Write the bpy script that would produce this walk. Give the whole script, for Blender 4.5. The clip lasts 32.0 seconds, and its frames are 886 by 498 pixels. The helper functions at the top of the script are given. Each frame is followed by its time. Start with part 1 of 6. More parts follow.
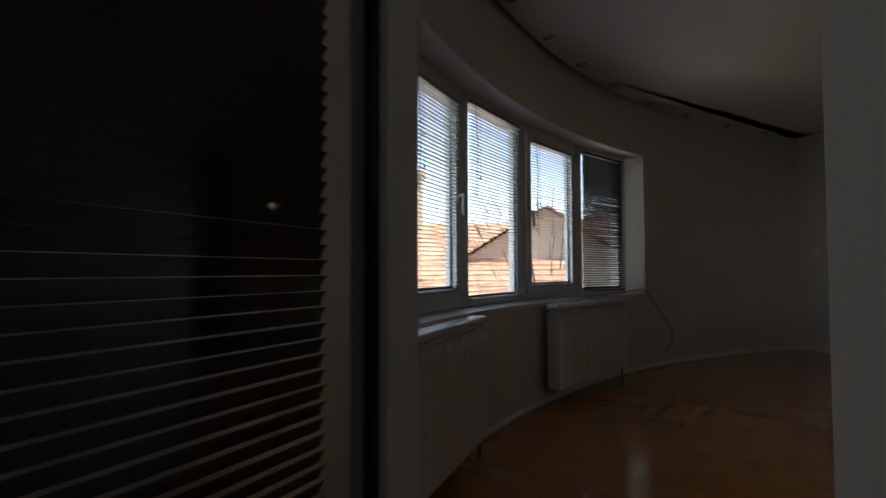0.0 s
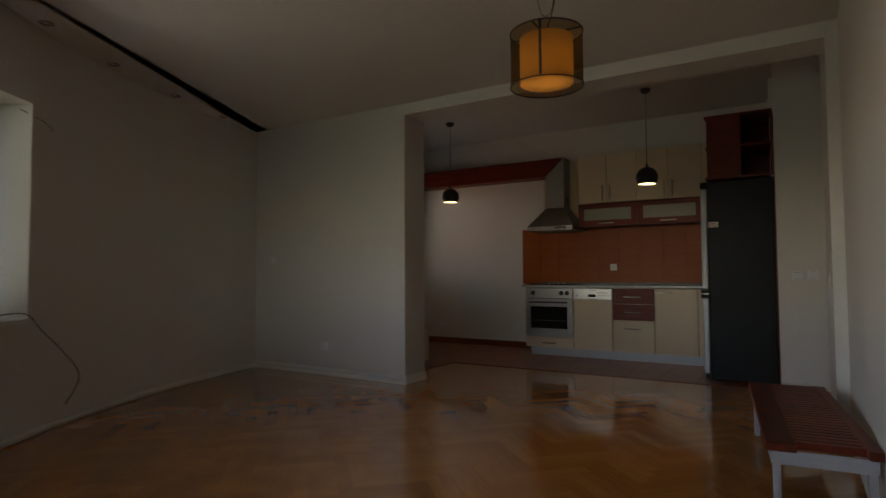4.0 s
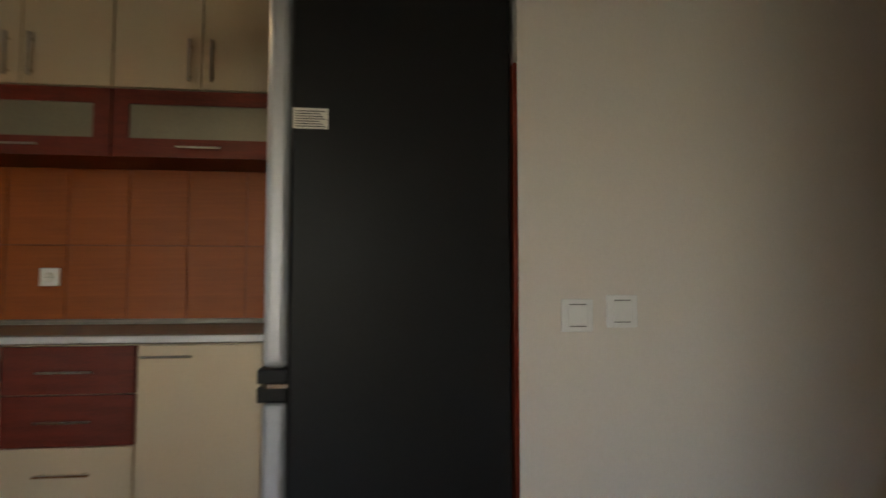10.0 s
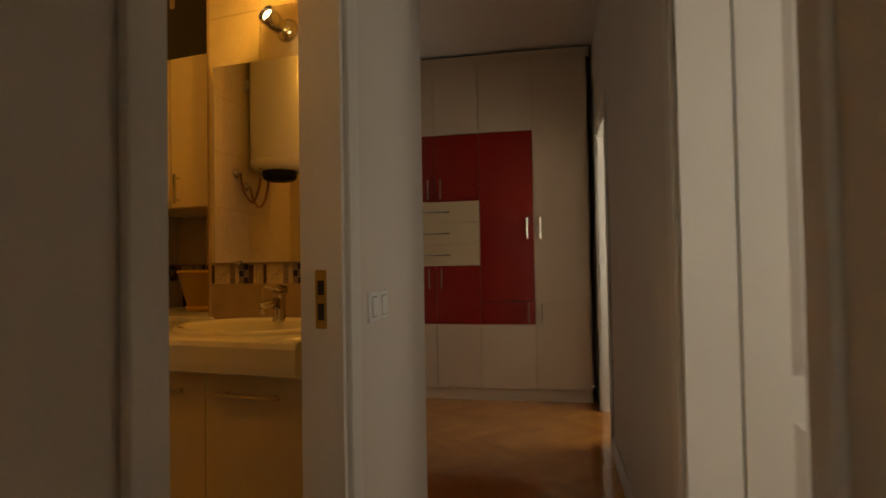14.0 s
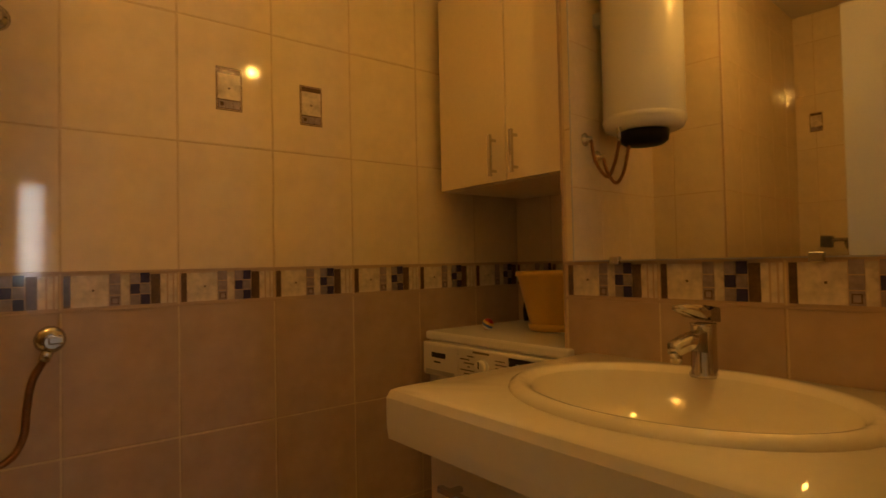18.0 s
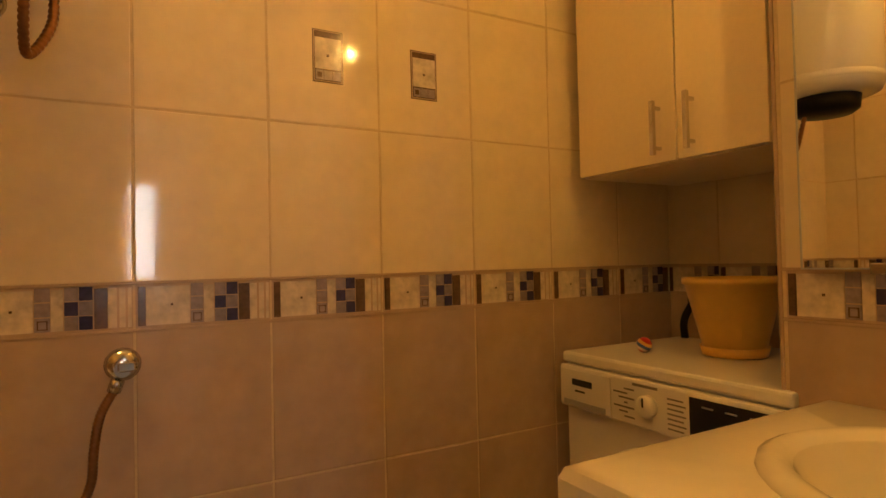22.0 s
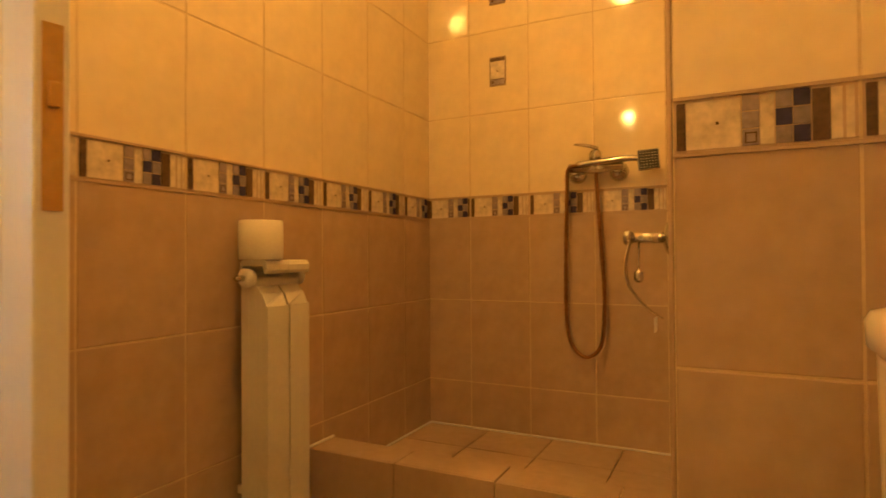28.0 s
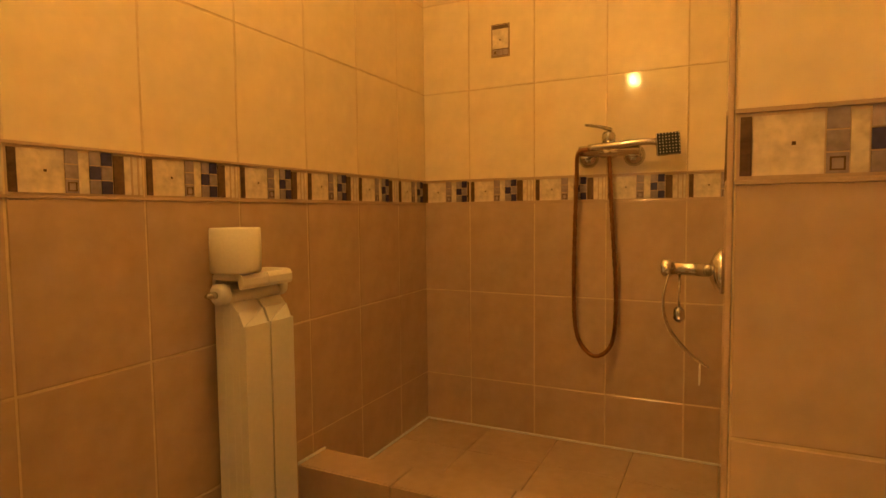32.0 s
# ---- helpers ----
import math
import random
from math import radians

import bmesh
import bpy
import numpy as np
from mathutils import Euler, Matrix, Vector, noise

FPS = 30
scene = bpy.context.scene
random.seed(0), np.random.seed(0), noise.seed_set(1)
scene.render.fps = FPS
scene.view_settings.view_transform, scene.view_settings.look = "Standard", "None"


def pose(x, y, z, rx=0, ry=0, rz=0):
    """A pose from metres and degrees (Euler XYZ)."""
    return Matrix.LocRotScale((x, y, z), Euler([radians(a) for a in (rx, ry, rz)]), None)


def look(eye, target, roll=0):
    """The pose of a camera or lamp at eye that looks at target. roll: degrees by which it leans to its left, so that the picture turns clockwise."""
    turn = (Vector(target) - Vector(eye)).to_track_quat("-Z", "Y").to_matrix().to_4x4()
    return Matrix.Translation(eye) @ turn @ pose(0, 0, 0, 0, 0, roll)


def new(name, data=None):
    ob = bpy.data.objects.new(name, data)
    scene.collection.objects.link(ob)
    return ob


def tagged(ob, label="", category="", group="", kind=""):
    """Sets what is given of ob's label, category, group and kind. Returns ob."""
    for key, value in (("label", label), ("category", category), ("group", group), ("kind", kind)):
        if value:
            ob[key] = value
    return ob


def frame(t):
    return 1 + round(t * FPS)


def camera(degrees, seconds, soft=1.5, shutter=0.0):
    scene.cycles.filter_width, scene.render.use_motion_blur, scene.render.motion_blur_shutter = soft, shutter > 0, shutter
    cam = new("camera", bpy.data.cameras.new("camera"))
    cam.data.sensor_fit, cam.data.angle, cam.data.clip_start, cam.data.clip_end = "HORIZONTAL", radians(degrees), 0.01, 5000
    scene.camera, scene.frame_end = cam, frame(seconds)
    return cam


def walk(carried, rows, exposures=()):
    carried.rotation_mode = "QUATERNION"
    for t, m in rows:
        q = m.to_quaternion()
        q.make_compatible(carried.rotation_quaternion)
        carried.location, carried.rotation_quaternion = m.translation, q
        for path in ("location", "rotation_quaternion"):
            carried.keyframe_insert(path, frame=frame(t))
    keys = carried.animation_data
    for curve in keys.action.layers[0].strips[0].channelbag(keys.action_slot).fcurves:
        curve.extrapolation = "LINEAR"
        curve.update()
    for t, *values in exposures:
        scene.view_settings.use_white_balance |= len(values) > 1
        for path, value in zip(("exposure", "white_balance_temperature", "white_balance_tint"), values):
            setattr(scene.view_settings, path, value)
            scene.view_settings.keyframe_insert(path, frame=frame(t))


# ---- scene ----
cam = camera(75.5, 32.0, shutter=0.5)
PATH = [
    (0, (1.324, 0.051, 0.962), (-0.645, 0.395, 1.041), -0.2),
    (0.5, (1.155, 0.153, 0.968), (-0.783, 0.642, 1.043), -0.1),
    (1, (0.985, 0.237, 0.966), (-0.913, 0.862, 1.042), -0.0),
    (1.5, (0.852, 0.353, 0.964), (-0.957, 1.202, 1.042), -0.0),
    (2, (0.734, 0.499, 0.99), (-0.905, 1.643, 1.069), 0.2),
    (2.5, (0.631, 0.615, 1.005), (-0.845, 1.962, 1.084), 0.1),
    (3, (0.496, 0.805, 0.998), (-0.797, 2.329, 1.081), -0.0),
    (3.5, (0.35, 1.02, 1.002), (-0.803, 2.652, 1.089), -0.2),
    (5.5, (-0.175, 2.299, 1.007), (-0.858, 4.177, 1.098), -0.1),
    (6, (-0.281, 2.679, 0.988), (-0.778, 4.614, 1.088), -0.1),
    (6.5, (-0.328, 3.093, 0.984), (-0.711, 5.053, 1.093), -0.3),
    (7, (-0.373, 3.502, 1.001), (-0.701, 5.473, 1.102), -0.4),
    (7.5, (-0.401, 3.922, 1.042), (-0.654, 5.903, 1.134), -0.5),
    (8, (-0.375, 4.365, 1.049), (-0.573, 6.353, 1.151), -0.3),
    (8.5, (-0.358, 4.74, 1.055), (-0.53, 6.73, 1.151), -0.1),
    (9, (-0.352, 5.098, 1.072), (-0.4, 7.095, 1.168), -0.2),
    (9.5, (-0.333, 5.423, 1.064), (-0.259, 7.419, 1.159), -0.2),
    (10, (-0.269, 5.746, 1.057), (-0.039, 7.73, 1.173), 0.0),
    (10.5, (-0.333, 6.041, 1.077), (0.387, 7.902, 1.205), -0.1),
    (11, (-0.405, 6.313, 1.099), (0.934, 7.795, 1.192), -1.9),
    (11.5, (-0.226, 6.485, 1.109), (1.327, 7.745, 1.141), -0.3),
    (12, (-0.063, 6.525, 1.137), (1.661, 7.538, 1.169), -0.1),
    (12.5, (0.154, 6.584, 1.146), (2.025, 7.291, 1.181), -0.4),
    (13, (0.496, 6.63, 1.128), (2.454, 7.04, 1.169), -0.4),
    (13.5, (0.846, 6.617, 1.122), (2.819, 6.941, 1.164), -0.6),
    (14, (1.153, 6.635, 1.078), (3.115, 7.016, 1.125), -1.0),
    (14.5, (1.459, 6.711, 1.066), (3.341, 7.386, 1.122), -1.4),
    (15, (1.721, 6.799, 1.054), (3.435, 7.829, 1.115), -1.6),
    (17.5, (1.983, 7.252, 1.089), (3.35, 8.71, 1.145), -1.2),
    (18, (1.994, 7.257, 1.094), (3.46, 8.617, 1.143), -1.2),
    (18.5, (2.005, 7.28, 1.101), (3.496, 8.612, 1.148), -1.2),
    (19, (2.036, 7.352, 1.115), (3.524, 8.687, 1.157), -1.2),
    (19.5, (2.092, 7.458, 1.143), (3.507, 8.871, 1.184), -1.3),
    (20, (2.12, 7.53, 1.174), (3.453, 9.02, 1.211), -1.4),
    (20.5, (2.155, 7.575, 1.176), (3.422, 9.123, 1.214), -1.4),
    (21, (2.161, 7.599, 1.166), (3.411, 9.159, 1.205), -1.4),
    (21.5, (2.157, 7.595, 1.145), (3.393, 9.166, 1.188), -1.4),
    (22, (2.151, 7.58, 1.118), (3.385, 9.154, 1.16), -1.3),
    (22.5, (2.169, 7.578, 1.098), (3.395, 9.158, 1.139), -1.3),
    (23, (2.228, 7.631, 1.054), (3.24, 9.355, 1.139), -2.0),
    (23.5, (2.4, 7.866, 0.972), (2.64, 9.844, 1.148), -1.4),
    (24, (2.441, 7.948, 0.952), (1.971, 9.888, 1.074), -0.3),
    (24.5, (2.408, 7.965, 0.945), (1.556, 9.774, 1.023), -0.7),
    (25, (2.468, 8.14, 0.926), (0.966, 9.459, 1.008), -0.5),
    (25.5, (2.462, 8.214, 0.896), (0.628, 9.006, 0.993), 0.1),
    (26, (2.443, 8.316, 0.871), (0.495, 8.76, 0.963), 0.1),
    (26.5, (2.407, 8.391, 0.88), (0.414, 8.54, 0.962), 0.2),
    (28.5, (2.549, 8.486, 0.82), (0.672, 7.793, 0.827), -0.5),
    (29, (2.561, 8.488, 0.803), (0.678, 7.816, 0.765), -0.5),
    (29.5, (2.564, 8.48, 0.804), (0.677, 7.822, 0.706), -0.5),
    (30, (2.539, 8.463, 0.827), (0.652, 7.809, 0.717), -0.5),
    (30.5, (2.487, 8.444, 0.866), (0.604, 7.781, 0.751), -0.5),
    (31, (2.435, 8.443, 0.917), (0.547, 7.795, 0.8), -0.6),
    (31.5, (2.367, 8.415, 0.956), (0.466, 7.806, 0.835), -0.6),
    (32, (2.351, 8.412, 0.965), (0.443, 7.827, 0.841), -0.6),
]
walk(cam, [(t, look(eye, target, roll)) for t, eye, target, roll in PATH], exposures=[(0, 1.5, 6600, 10), (1, 1.75, 6600, 10), (2, 1.65, 7000, 10), (3.5, 2.1, 7200, 10), (5.5, 3.35, 7200, 10), (6.5, 3.45, 7200, 10), (8, 3.75, 7200, 10), (9, 3.8, 7200, 10), (10, 3.65, 7300, 10), (11, 4.2, 7000, 10), (12, 3.95, 6400, 10), (13, 4.15, 8900, 12), (14, 4.1, 9600, 12), (15, 4.0, 7400, 12), (17.5, 4.5, 7300, 10), (19, 4.65, 7200, 10), (21, 5.1, 6800, 10), (23, 5.45, 7000, 10), (25, 5.7, 7200, 10), (26, 6.15, 6800, 10), (28.5, 6.5, 6800, 10), (32, 6.4, 6800, 10)])

# ---- light ----
world = bpy.data.worlds.new("sky")
scene.world = world
world.use_nodes = True
wn = world.node_tree.nodes
sky = wn.new("ShaderNodeTexSky")
sky.sky_type = "NISHITA"
sky.sun_disc = False
sky.dust_density = 1.0
sky.sun_elevation = radians(53)
sky.sun_rotation = radians(200)
world.node_tree.links.new(sky.outputs[0], wn["Background"].inputs[0])
wn["Background"].inputs[1].default_value = 0.15


def area_lamp(name, place, target, w, h, power, color):
    d = bpy.data.lights.new(name, "AREA")
    d.shape, d.size, d.size_y, d.energy, d.color = "RECTANGLE", w, h, power, color
    ob = new(name, d)
    ob.matrix_world = look(place, target)
    return ob


def point_lamp(name, place, power, color, radius=0.03):
    d = bpy.data.lights.new(name, "POINT")
    d.energy, d.color, d.shadow_soft_size = power, color, radius
    ob = new(name, d)
    ob.location = place
    return ob


def spot_lamp(name, place, target, power, color, degrees, blend=0.7):
    d = bpy.data.lights.new(name, "SPOT")
    d.energy, d.color, d.shadow_soft_size, d.spot_size, d.spot_blend = power, color, 0.03, radians(degrees), blend
    ob = new(name, d)
    ob.matrix_world = look(place, target)
    return ob


sun = bpy.data.lights.new("sun", "SUN")
sun.energy, sun.angle, sun.color = 4.0, radians(0.5), (1, 0.95, 0.86)
sun_ob = new("sun", sun)
sun_ob.matrix_world = look((9, 14, 22), (0, 0, 0))

CX, CY, RAD = 2.374, 6.829, 7.35


def arc(a, r, z=0.0):
    return Vector((CX + r * math.cos(radians(a)), CY + r * math.sin(radians(a)), z))


DAY = (0.93, 0.96, 1.0)
for a in (-116.6, -123.2, -130.2, -137.6, -144.9):
    p, q = arc(a, RAD + 0.34, 1.45), arc(a, RAD - 1, 1.45)
    area_lamp("window_daylight", p, q, 0.78, 1.35, 0.56, DAY)
area_lamp("kitchen_window_daylight", (-4.98, 7.55, 1.35), (-3, 7.55, 1.35), 0.8, 1.25, 0.21, DAY)
# Set inside the closed loggia in place of an opening that is not built.
area_lamp("balcony_daylight", (1.75, -0.95, 1.3), (0.9, 0, 1.2), 0.75, 1.9, 0.5, DAY)

area_lamp("side_room_daylight", (1.82, 4.72, 1.41), (2.2, 6.8, 1.2), 0.16, 0.75, 0.16, DAY)
# Added fill lamps in side rooms without windows; they brighten jamb and hall.
area_lamp("side_window_daylight", (1.15, 4.75, 1.4), (2.8, 7.13, 1.2), 0.8, 1.2, 0.8, DAY)
area_lamp("far_room_daylight", (5.0, 5.24, 1.4), (5.0, 7.0, 1.25), 0.9, 1.3, 1.0, DAY)

# ---- materials ----


def principled(name, color, rough=0.5, metal=0.0, **more):
    m = bpy.data.materials.new(name)
    m.use_nodes = True
    b = m.node_tree.nodes["Principled BSDF"]
    b.inputs["Base Color"].default_value = (*color, 1)
    b.inputs["Roughness"].default_value = rough
    b.inputs["Metallic"].default_value = metal
    for k, v in more.items():
        b.inputs[k.replace("_", " ")].default_value = v
    return m


def link(m, a, b):
    m.node_tree.links.new(a, b)


def vary(m, color, amount=0.12, scale=3.0, fine=60.0, bump=0.05, stretch=(1, 1, 1), gloss=None, rand=0.0, island=0.0):
    """Two scales of variation in colour, fine relief, uneven gloss, and a shade of its own for each piece."""
    n = m.node_tree.nodes
    b = n["Principled BSDF"]
    co = n.new("ShaderNodeTexCoord")
    mp = n.new("ShaderNodeMapping")
    mp.inputs["Scale"].default_value = stretch
    link(m, co.outputs["Object"], mp.inputs[0])
    big, small = n.new("ShaderNodeTexNoise"), n.new("ShaderNodeTexNoise")
    big.inputs["Scale"].default_value, small.inputs["Scale"].default_value = scale, fine
    big.inputs["Detail"].default_value, small.inputs["Detail"].default_value = 4, 3
    link(m, mp.outputs[0], big.inputs[0])
    link(m, mp.outputs[0], small.inputs[0])
    add = n.new("ShaderNodeMath")
    add.operation = "MULTIPLY_ADD"
    add.inputs[1].default_value = 0.45
    link(m, small.outputs[0], add.inputs[0])
    half = n.new("ShaderNodeMath")
    half.operation = "MULTIPLY"
    half.inputs[1].default_value = 0.55
    link(m, big.outputs[0], half.inputs[0])
    link(m, half.outputs[0], add.inputs[2])
    last = add.outputs[0]
    if rand or island:
        info = n.new("ShaderNodeObjectInfo" if rand else "ShaderNodeNewGeometry")
        r = n.new("ShaderNodeMath")
        r.operation = "MULTIPLY_ADD"
        r.inputs[1].default_value = rand or island
        link(m, info.outputs["Random" if rand else "Random Per Island"], r.inputs[0])
        link(m, last, r.inputs[2])
        c = n.new("ShaderNodeMath")
        c.operation = "SUBTRACT"
        c.inputs[1].default_value = (rand or island) / 2
        link(m, r.outputs[0], c.inputs[0])
        last = c.outputs[0]
    ramp = n.new("ShaderNodeValToRGB")
    lo = [max(0, c * (1 - amount * 1.6)) for c in color]
    hi = [min(1, c * (1 + amount * 1.2)) for c in color]
    ramp.color_ramp.elements[0].color, ramp.color_ramp.elements[1].color = (*lo, 1), (*hi, 1)
    ramp.color_ramp.elements[0].position, ramp.color_ramp.elements[1].position = 0.3, 0.72
    link(m, last, ramp.inputs[0])
    link(m, ramp.outputs[0], b.inputs["Base Color"])
    if bump:
        bp = n.new("ShaderNodeBump")
        bp.inputs["Strength"].default_value, bp.inputs["Distance"].default_value = bump, 0.004
        link(m, small.outputs[0], bp.inputs["Height"])
        link(m, bp.outputs[0], b.inputs["Normal"])
    if gloss:
        mr = n.new("ShaderNodeMapRange")
        mr.inputs["To Min"].default_value, mr.inputs["To Max"].default_value = gloss
        link(m, big.outputs[0], mr.inputs[0])
        link(m, mr.outputs[0], b.inputs["Roughness"])
    return m


def surface(name, color, rough=0.5, metal=0.0, **kw):
    return vary(principled(name, color, rough, metal), color, **kw)


PLASTER = surface("wall_paint", (0.68, 0.64, 0.59), 0.62, amount=0.035, scale=1.3, fine=180, bump=0.06)
CEIL = surface("ceiling_paint", (0.70, 0.66, 0.62), 0.8, amount=0.03, scale=1.0, fine=150, bump=0.04)
TRIM = surface("trim_paint", (0.72, 0.71, 0.67), 0.4, amount=0.03, scale=4, fine=120, bump=0.02)
UPVC = surface("white_plastic", (0.74, 0.75, 0.74), 0.32, amount=0.02, scale=5, fine=90, bump=0.01)
PARQ = surface("oak_parquet", (0.52, 0.21, 0.05), 0.12, amount=0.15, scale=5, fine=55, bump=0.012, stretch=(1, 12, 1), gloss=(0.07, 0.15), rand=0.28)
PARQ_J = surface("oak_parquet_far", (0.52, 0.21, 0.05), 0.12, amount=0.15, scale=5, fine=55, bump=0.006, gloss=(0.09, 0.16), island=0.2)
for m in (PARQ, PARQ_J):
    m.node_tree.nodes["Principled BSDF"].inputs["Coat Weight"].default_value = 0.5
    m.node_tree.nodes["Principled BSDF"].inputs["Coat Roughness"].default_value = 0.03
PARQ_JOINT = principled("parquet_joint", (0.16, 0.07, 0.03), 0.6)
KTILE = surface("terracotta_tile", (0.21, 0.058, 0.019), 0.32, amount=0.14, scale=6, fine=60, bump=0.04, rand=0.3)
KGROUT = surface("floor_grout", (0.06, 0.03, 0.02), 0.8, amount=0.2)
SPLASH = surface("orange_ribbed_tile", (0.33, 0.078, 0.008), 0.42, amount=0.16, scale=3, fine=45, bump=0.06, stretch=(1, 1, 22), rand=0.08)
SPLASH_GROUT = principled("splash_grout", (0.20, 0.065, 0.02), 0.8)
CREAM = surface("cream_laminate", (0.60, 0.47, 0.31), 0.35, amount=0.03, scale=2, fine=90, bump=0.015)
BATHCAB = surface("pale_cream_laminate", (0.76, 0.63, 0.43), 0.3, amount=0.03, scale=2, fine=90, bump=0.015)
COPPER = surface("copper_braid", (0.30, 0.15, 0.075), 0.34, 1.0, amount=0.2, scale=20, fine=120, bump=0.05)
CONCRETE = surface("concrete", (0.36, 0.34, 0.31), 0.85, amount=0.15, scale=2, fine=60, bump=0.1)
CHERRY = surface("cherry_laminate", (0.15, 0.018, 0.006), 0.42, amount=0.25, scale=4, fine=40, bump=0.02, stretch=(1, 1, 9))
CHERRY_H = surface("cherry_laminate_level", (0.15, 0.018, 0.006), 0.42, amount=0.25, scale=4, fine=40, bump=0.02, stretch=(1, 9, 9))
STEEL = surface("brushed_steel", (0.42, 0.41, 0.39), 0.28, 1.0, amount=0.08, scale=3, fine=70, bump=0.02, stretch=(1, 1, 25))
CHROME = surface("chrome", (0.62, 0.60, 0.57), 0.14, 1.0, amount=0.05, scale=8, fine=60, bump=0.0)
BRASS = surface("brass", (0.55, 0.36, 0.12), 0.3, 1.0, amount=0.1, scale=9, fine=70, bump=0.01)
BLACKG = principled("black_glass", (0.008, 0.008, 0.009), 0.08)
BLACKP = surface("black_plastic", (0.018, 0.017, 0.017), 0.4, amount=0.2, scale=9, fine=80, bump=0.02)
GREY = surface("dark_grey_enamel", (0.012, 0.0122, 0.0135), 0.38, amount=0.1, scale=3, fine=160, bump=0.03)
SILVER = surface("silver_enamel", (0.42, 0.43, 0.45), 0.4, 0.3, amount=0.05, scale=3, fine=90, bump=0.01)
COUNTER = surface("grey_worktop", (0.20, 0.18, 0.16), 0.35, amount=0.2, scale=9, fine=120, bump=0.01)
WHITE = surface("white_enamel", (0.75, 0.73, 0.68), 0.25, amount=0.02, scale=4, fine=80, bump=0.01)
CERAMIC = surface("glazed_ceramic", (0.78, 0.72, 0.60), 0.10, amount=0.02, scale=3, fine=50, bump=0.0)
RADM = surface("radiator_enamel", (0.70, 0.68, 0.63), 0.35, amount=0.04, scale=6, fine=90, bump=0.01)
WOODB = surface("bench_wood", (0.13, 0.020, 0.008), 0.4, amount=0.3, scale=5, fine=40, bump=0.03, stretch=(1, 12, 1), rand=0.25)
RED = surface("dark_red_laminate", (0.28, 0.012, 0.010), 0.3, amount=0.1, scale=3, fine=60, bump=0.01)
WARD = surface("beige_laminate", (0.62, 0.50, 0.38), 0.4, amount=0.04, scale=3, fine=80, bump=0.01)
BEIGE = surface("beige_wall_tile", (0.74, 0.62, 0.44), 0.10, amount=0.055, scale=6, fine=30, bump=0.012, gloss=(0.03, 0.09), rand=0.07)
TAUPE = surface("taupe_wall_tile", (0.48, 0.355, 0.265), 0.10, amount=0.075, scale=6, fine=30, bump=0.012, gloss=(0.03, 0.09), rand=0.08)
GROUT = surface("wall_grout", (0.60, 0.465, 0.30), 0.8, amount=0.1, scale=20, fine=90)
BFLOOR = surface("bath_floor_tile", (0.40, 0.31, 0.23), 0.25, amount=0.12, scale=7, fine=40, bump=0.02, rand=0.1)
DECO_L = surface("decor_marble", (0.66, 0.56, 0.45), 0.14, amount=0.28, scale=18, fine=55, bump=0.02)
DECO_D = surface("decor_brown", (0.13, 0.08, 0.055), 0.2, amount=0.3, scale=30, fine=90, bump=0.05)
DECO_M = surface("decor_mauve", (0.29, 0.24, 0.26), 0.15, amount=0.2, scale=30, fine=90, bump=0.02)
DECO_B = surface("decor_blue", (0.045, 0.04, 0.11), 0.12, amount=0.2, scale=30, fine=90, bump=0.02)
YELLOW = surface("yellow_plastic", (0.70, 0.44, 0.10), 0.35, amount=0.04, scale=8, fine=60, bump=0.01)
PAPER = surface("tissue_paper", (0.78, 0.74, 0.66), 0.95, amount=0.04, scale=20, fine=160, bump=0.12)
RUBBER = surface("dark_rubber", (0.02, 0.02, 0.02), 0.7, amount=0.2, scale=20)
SLAT = surface("blind_slat", (0.40, 0.42, 0.45), 0.4, amount=0.04, scale=4, fine=50, bump=0.01)
# Near-black slats; on the balcony door the backlit shade is put into this colour.
SLAT_DARK_BACKLIT = surface("dark_backlit_blind_slat", (0.022, 0.024, 0.028), 0.4, amount=0.1, scale=4, fine=50, bump=0.01)
CORD = principled("cord", (0.10, 0.09, 0.08), 0.8)
ROOF = surface("roof_tiles", (0.52, 0.30, 0.19), 0.8, amount=0.35, scale=2, fine=9, bump=0.2)
STUCCO = surface("render_coat", (0.60, 0.50, 0.36), 0.8, amount=0.12, scale=1, fine=20, bump=0.1)
BARK = surface("bark", (0.10, 0.07, 0.05), 0.9, amount=0.3, scale=4, fine=30, bump=0.3)
LEAF = surface("dry_foliage", (0.20, 0.12, 0.05), 0.7, amount=0.3, scale=3, fine=20)
GRASS = surface("grass_ground", (0.10, 0.12, 0.05), 0.9, amount=0.3, scale=0.2, fine=3)

for m in (SPLASH, CHERRY, CHERRY_H, WOODB, SLAT_DARK_BACKLIT):
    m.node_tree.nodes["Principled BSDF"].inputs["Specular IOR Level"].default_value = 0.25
GREY.node_tree.nodes["Principled BSDF"].inputs["Specular IOR Level"].default_value = 0.12

GLASS = bpy.data.materials.new("pane_glass")
GLASS.use_nodes = True
gn = GLASS.node_tree.nodes
gn.remove(gn["Principled BSDF"])
gt, gg, gm, gw = gn.new("ShaderNodeBsdfTransparent"), gn.new("ShaderNodeBsdfGlossy"), gn.new("ShaderNodeMixShader"), gn.new("ShaderNodeLayerWeight")
gw.inputs[0].default_value = 0.25
gp, gf = gn.new("ShaderNodeMath"), gn.new("ShaderNodeMath")
gp.operation, gf.operation = "POWER", "MULTIPLY_ADD"
gp.inputs[1].default_value, gf.inputs[1].default_value, gf.inputs[2].default_value = 3.0, 0.5, 0.03
link(GLASS, gw.outputs["Facing"], gp.inputs[0])
link(GLASS, gp.outputs[0], gf.inputs[0])
gg.inputs["Roughness"].default_value = 0.02
link(GLASS, gf.outputs[0], gm.inputs[0])
link(GLASS, gt.outputs[0], gm.inputs[1])
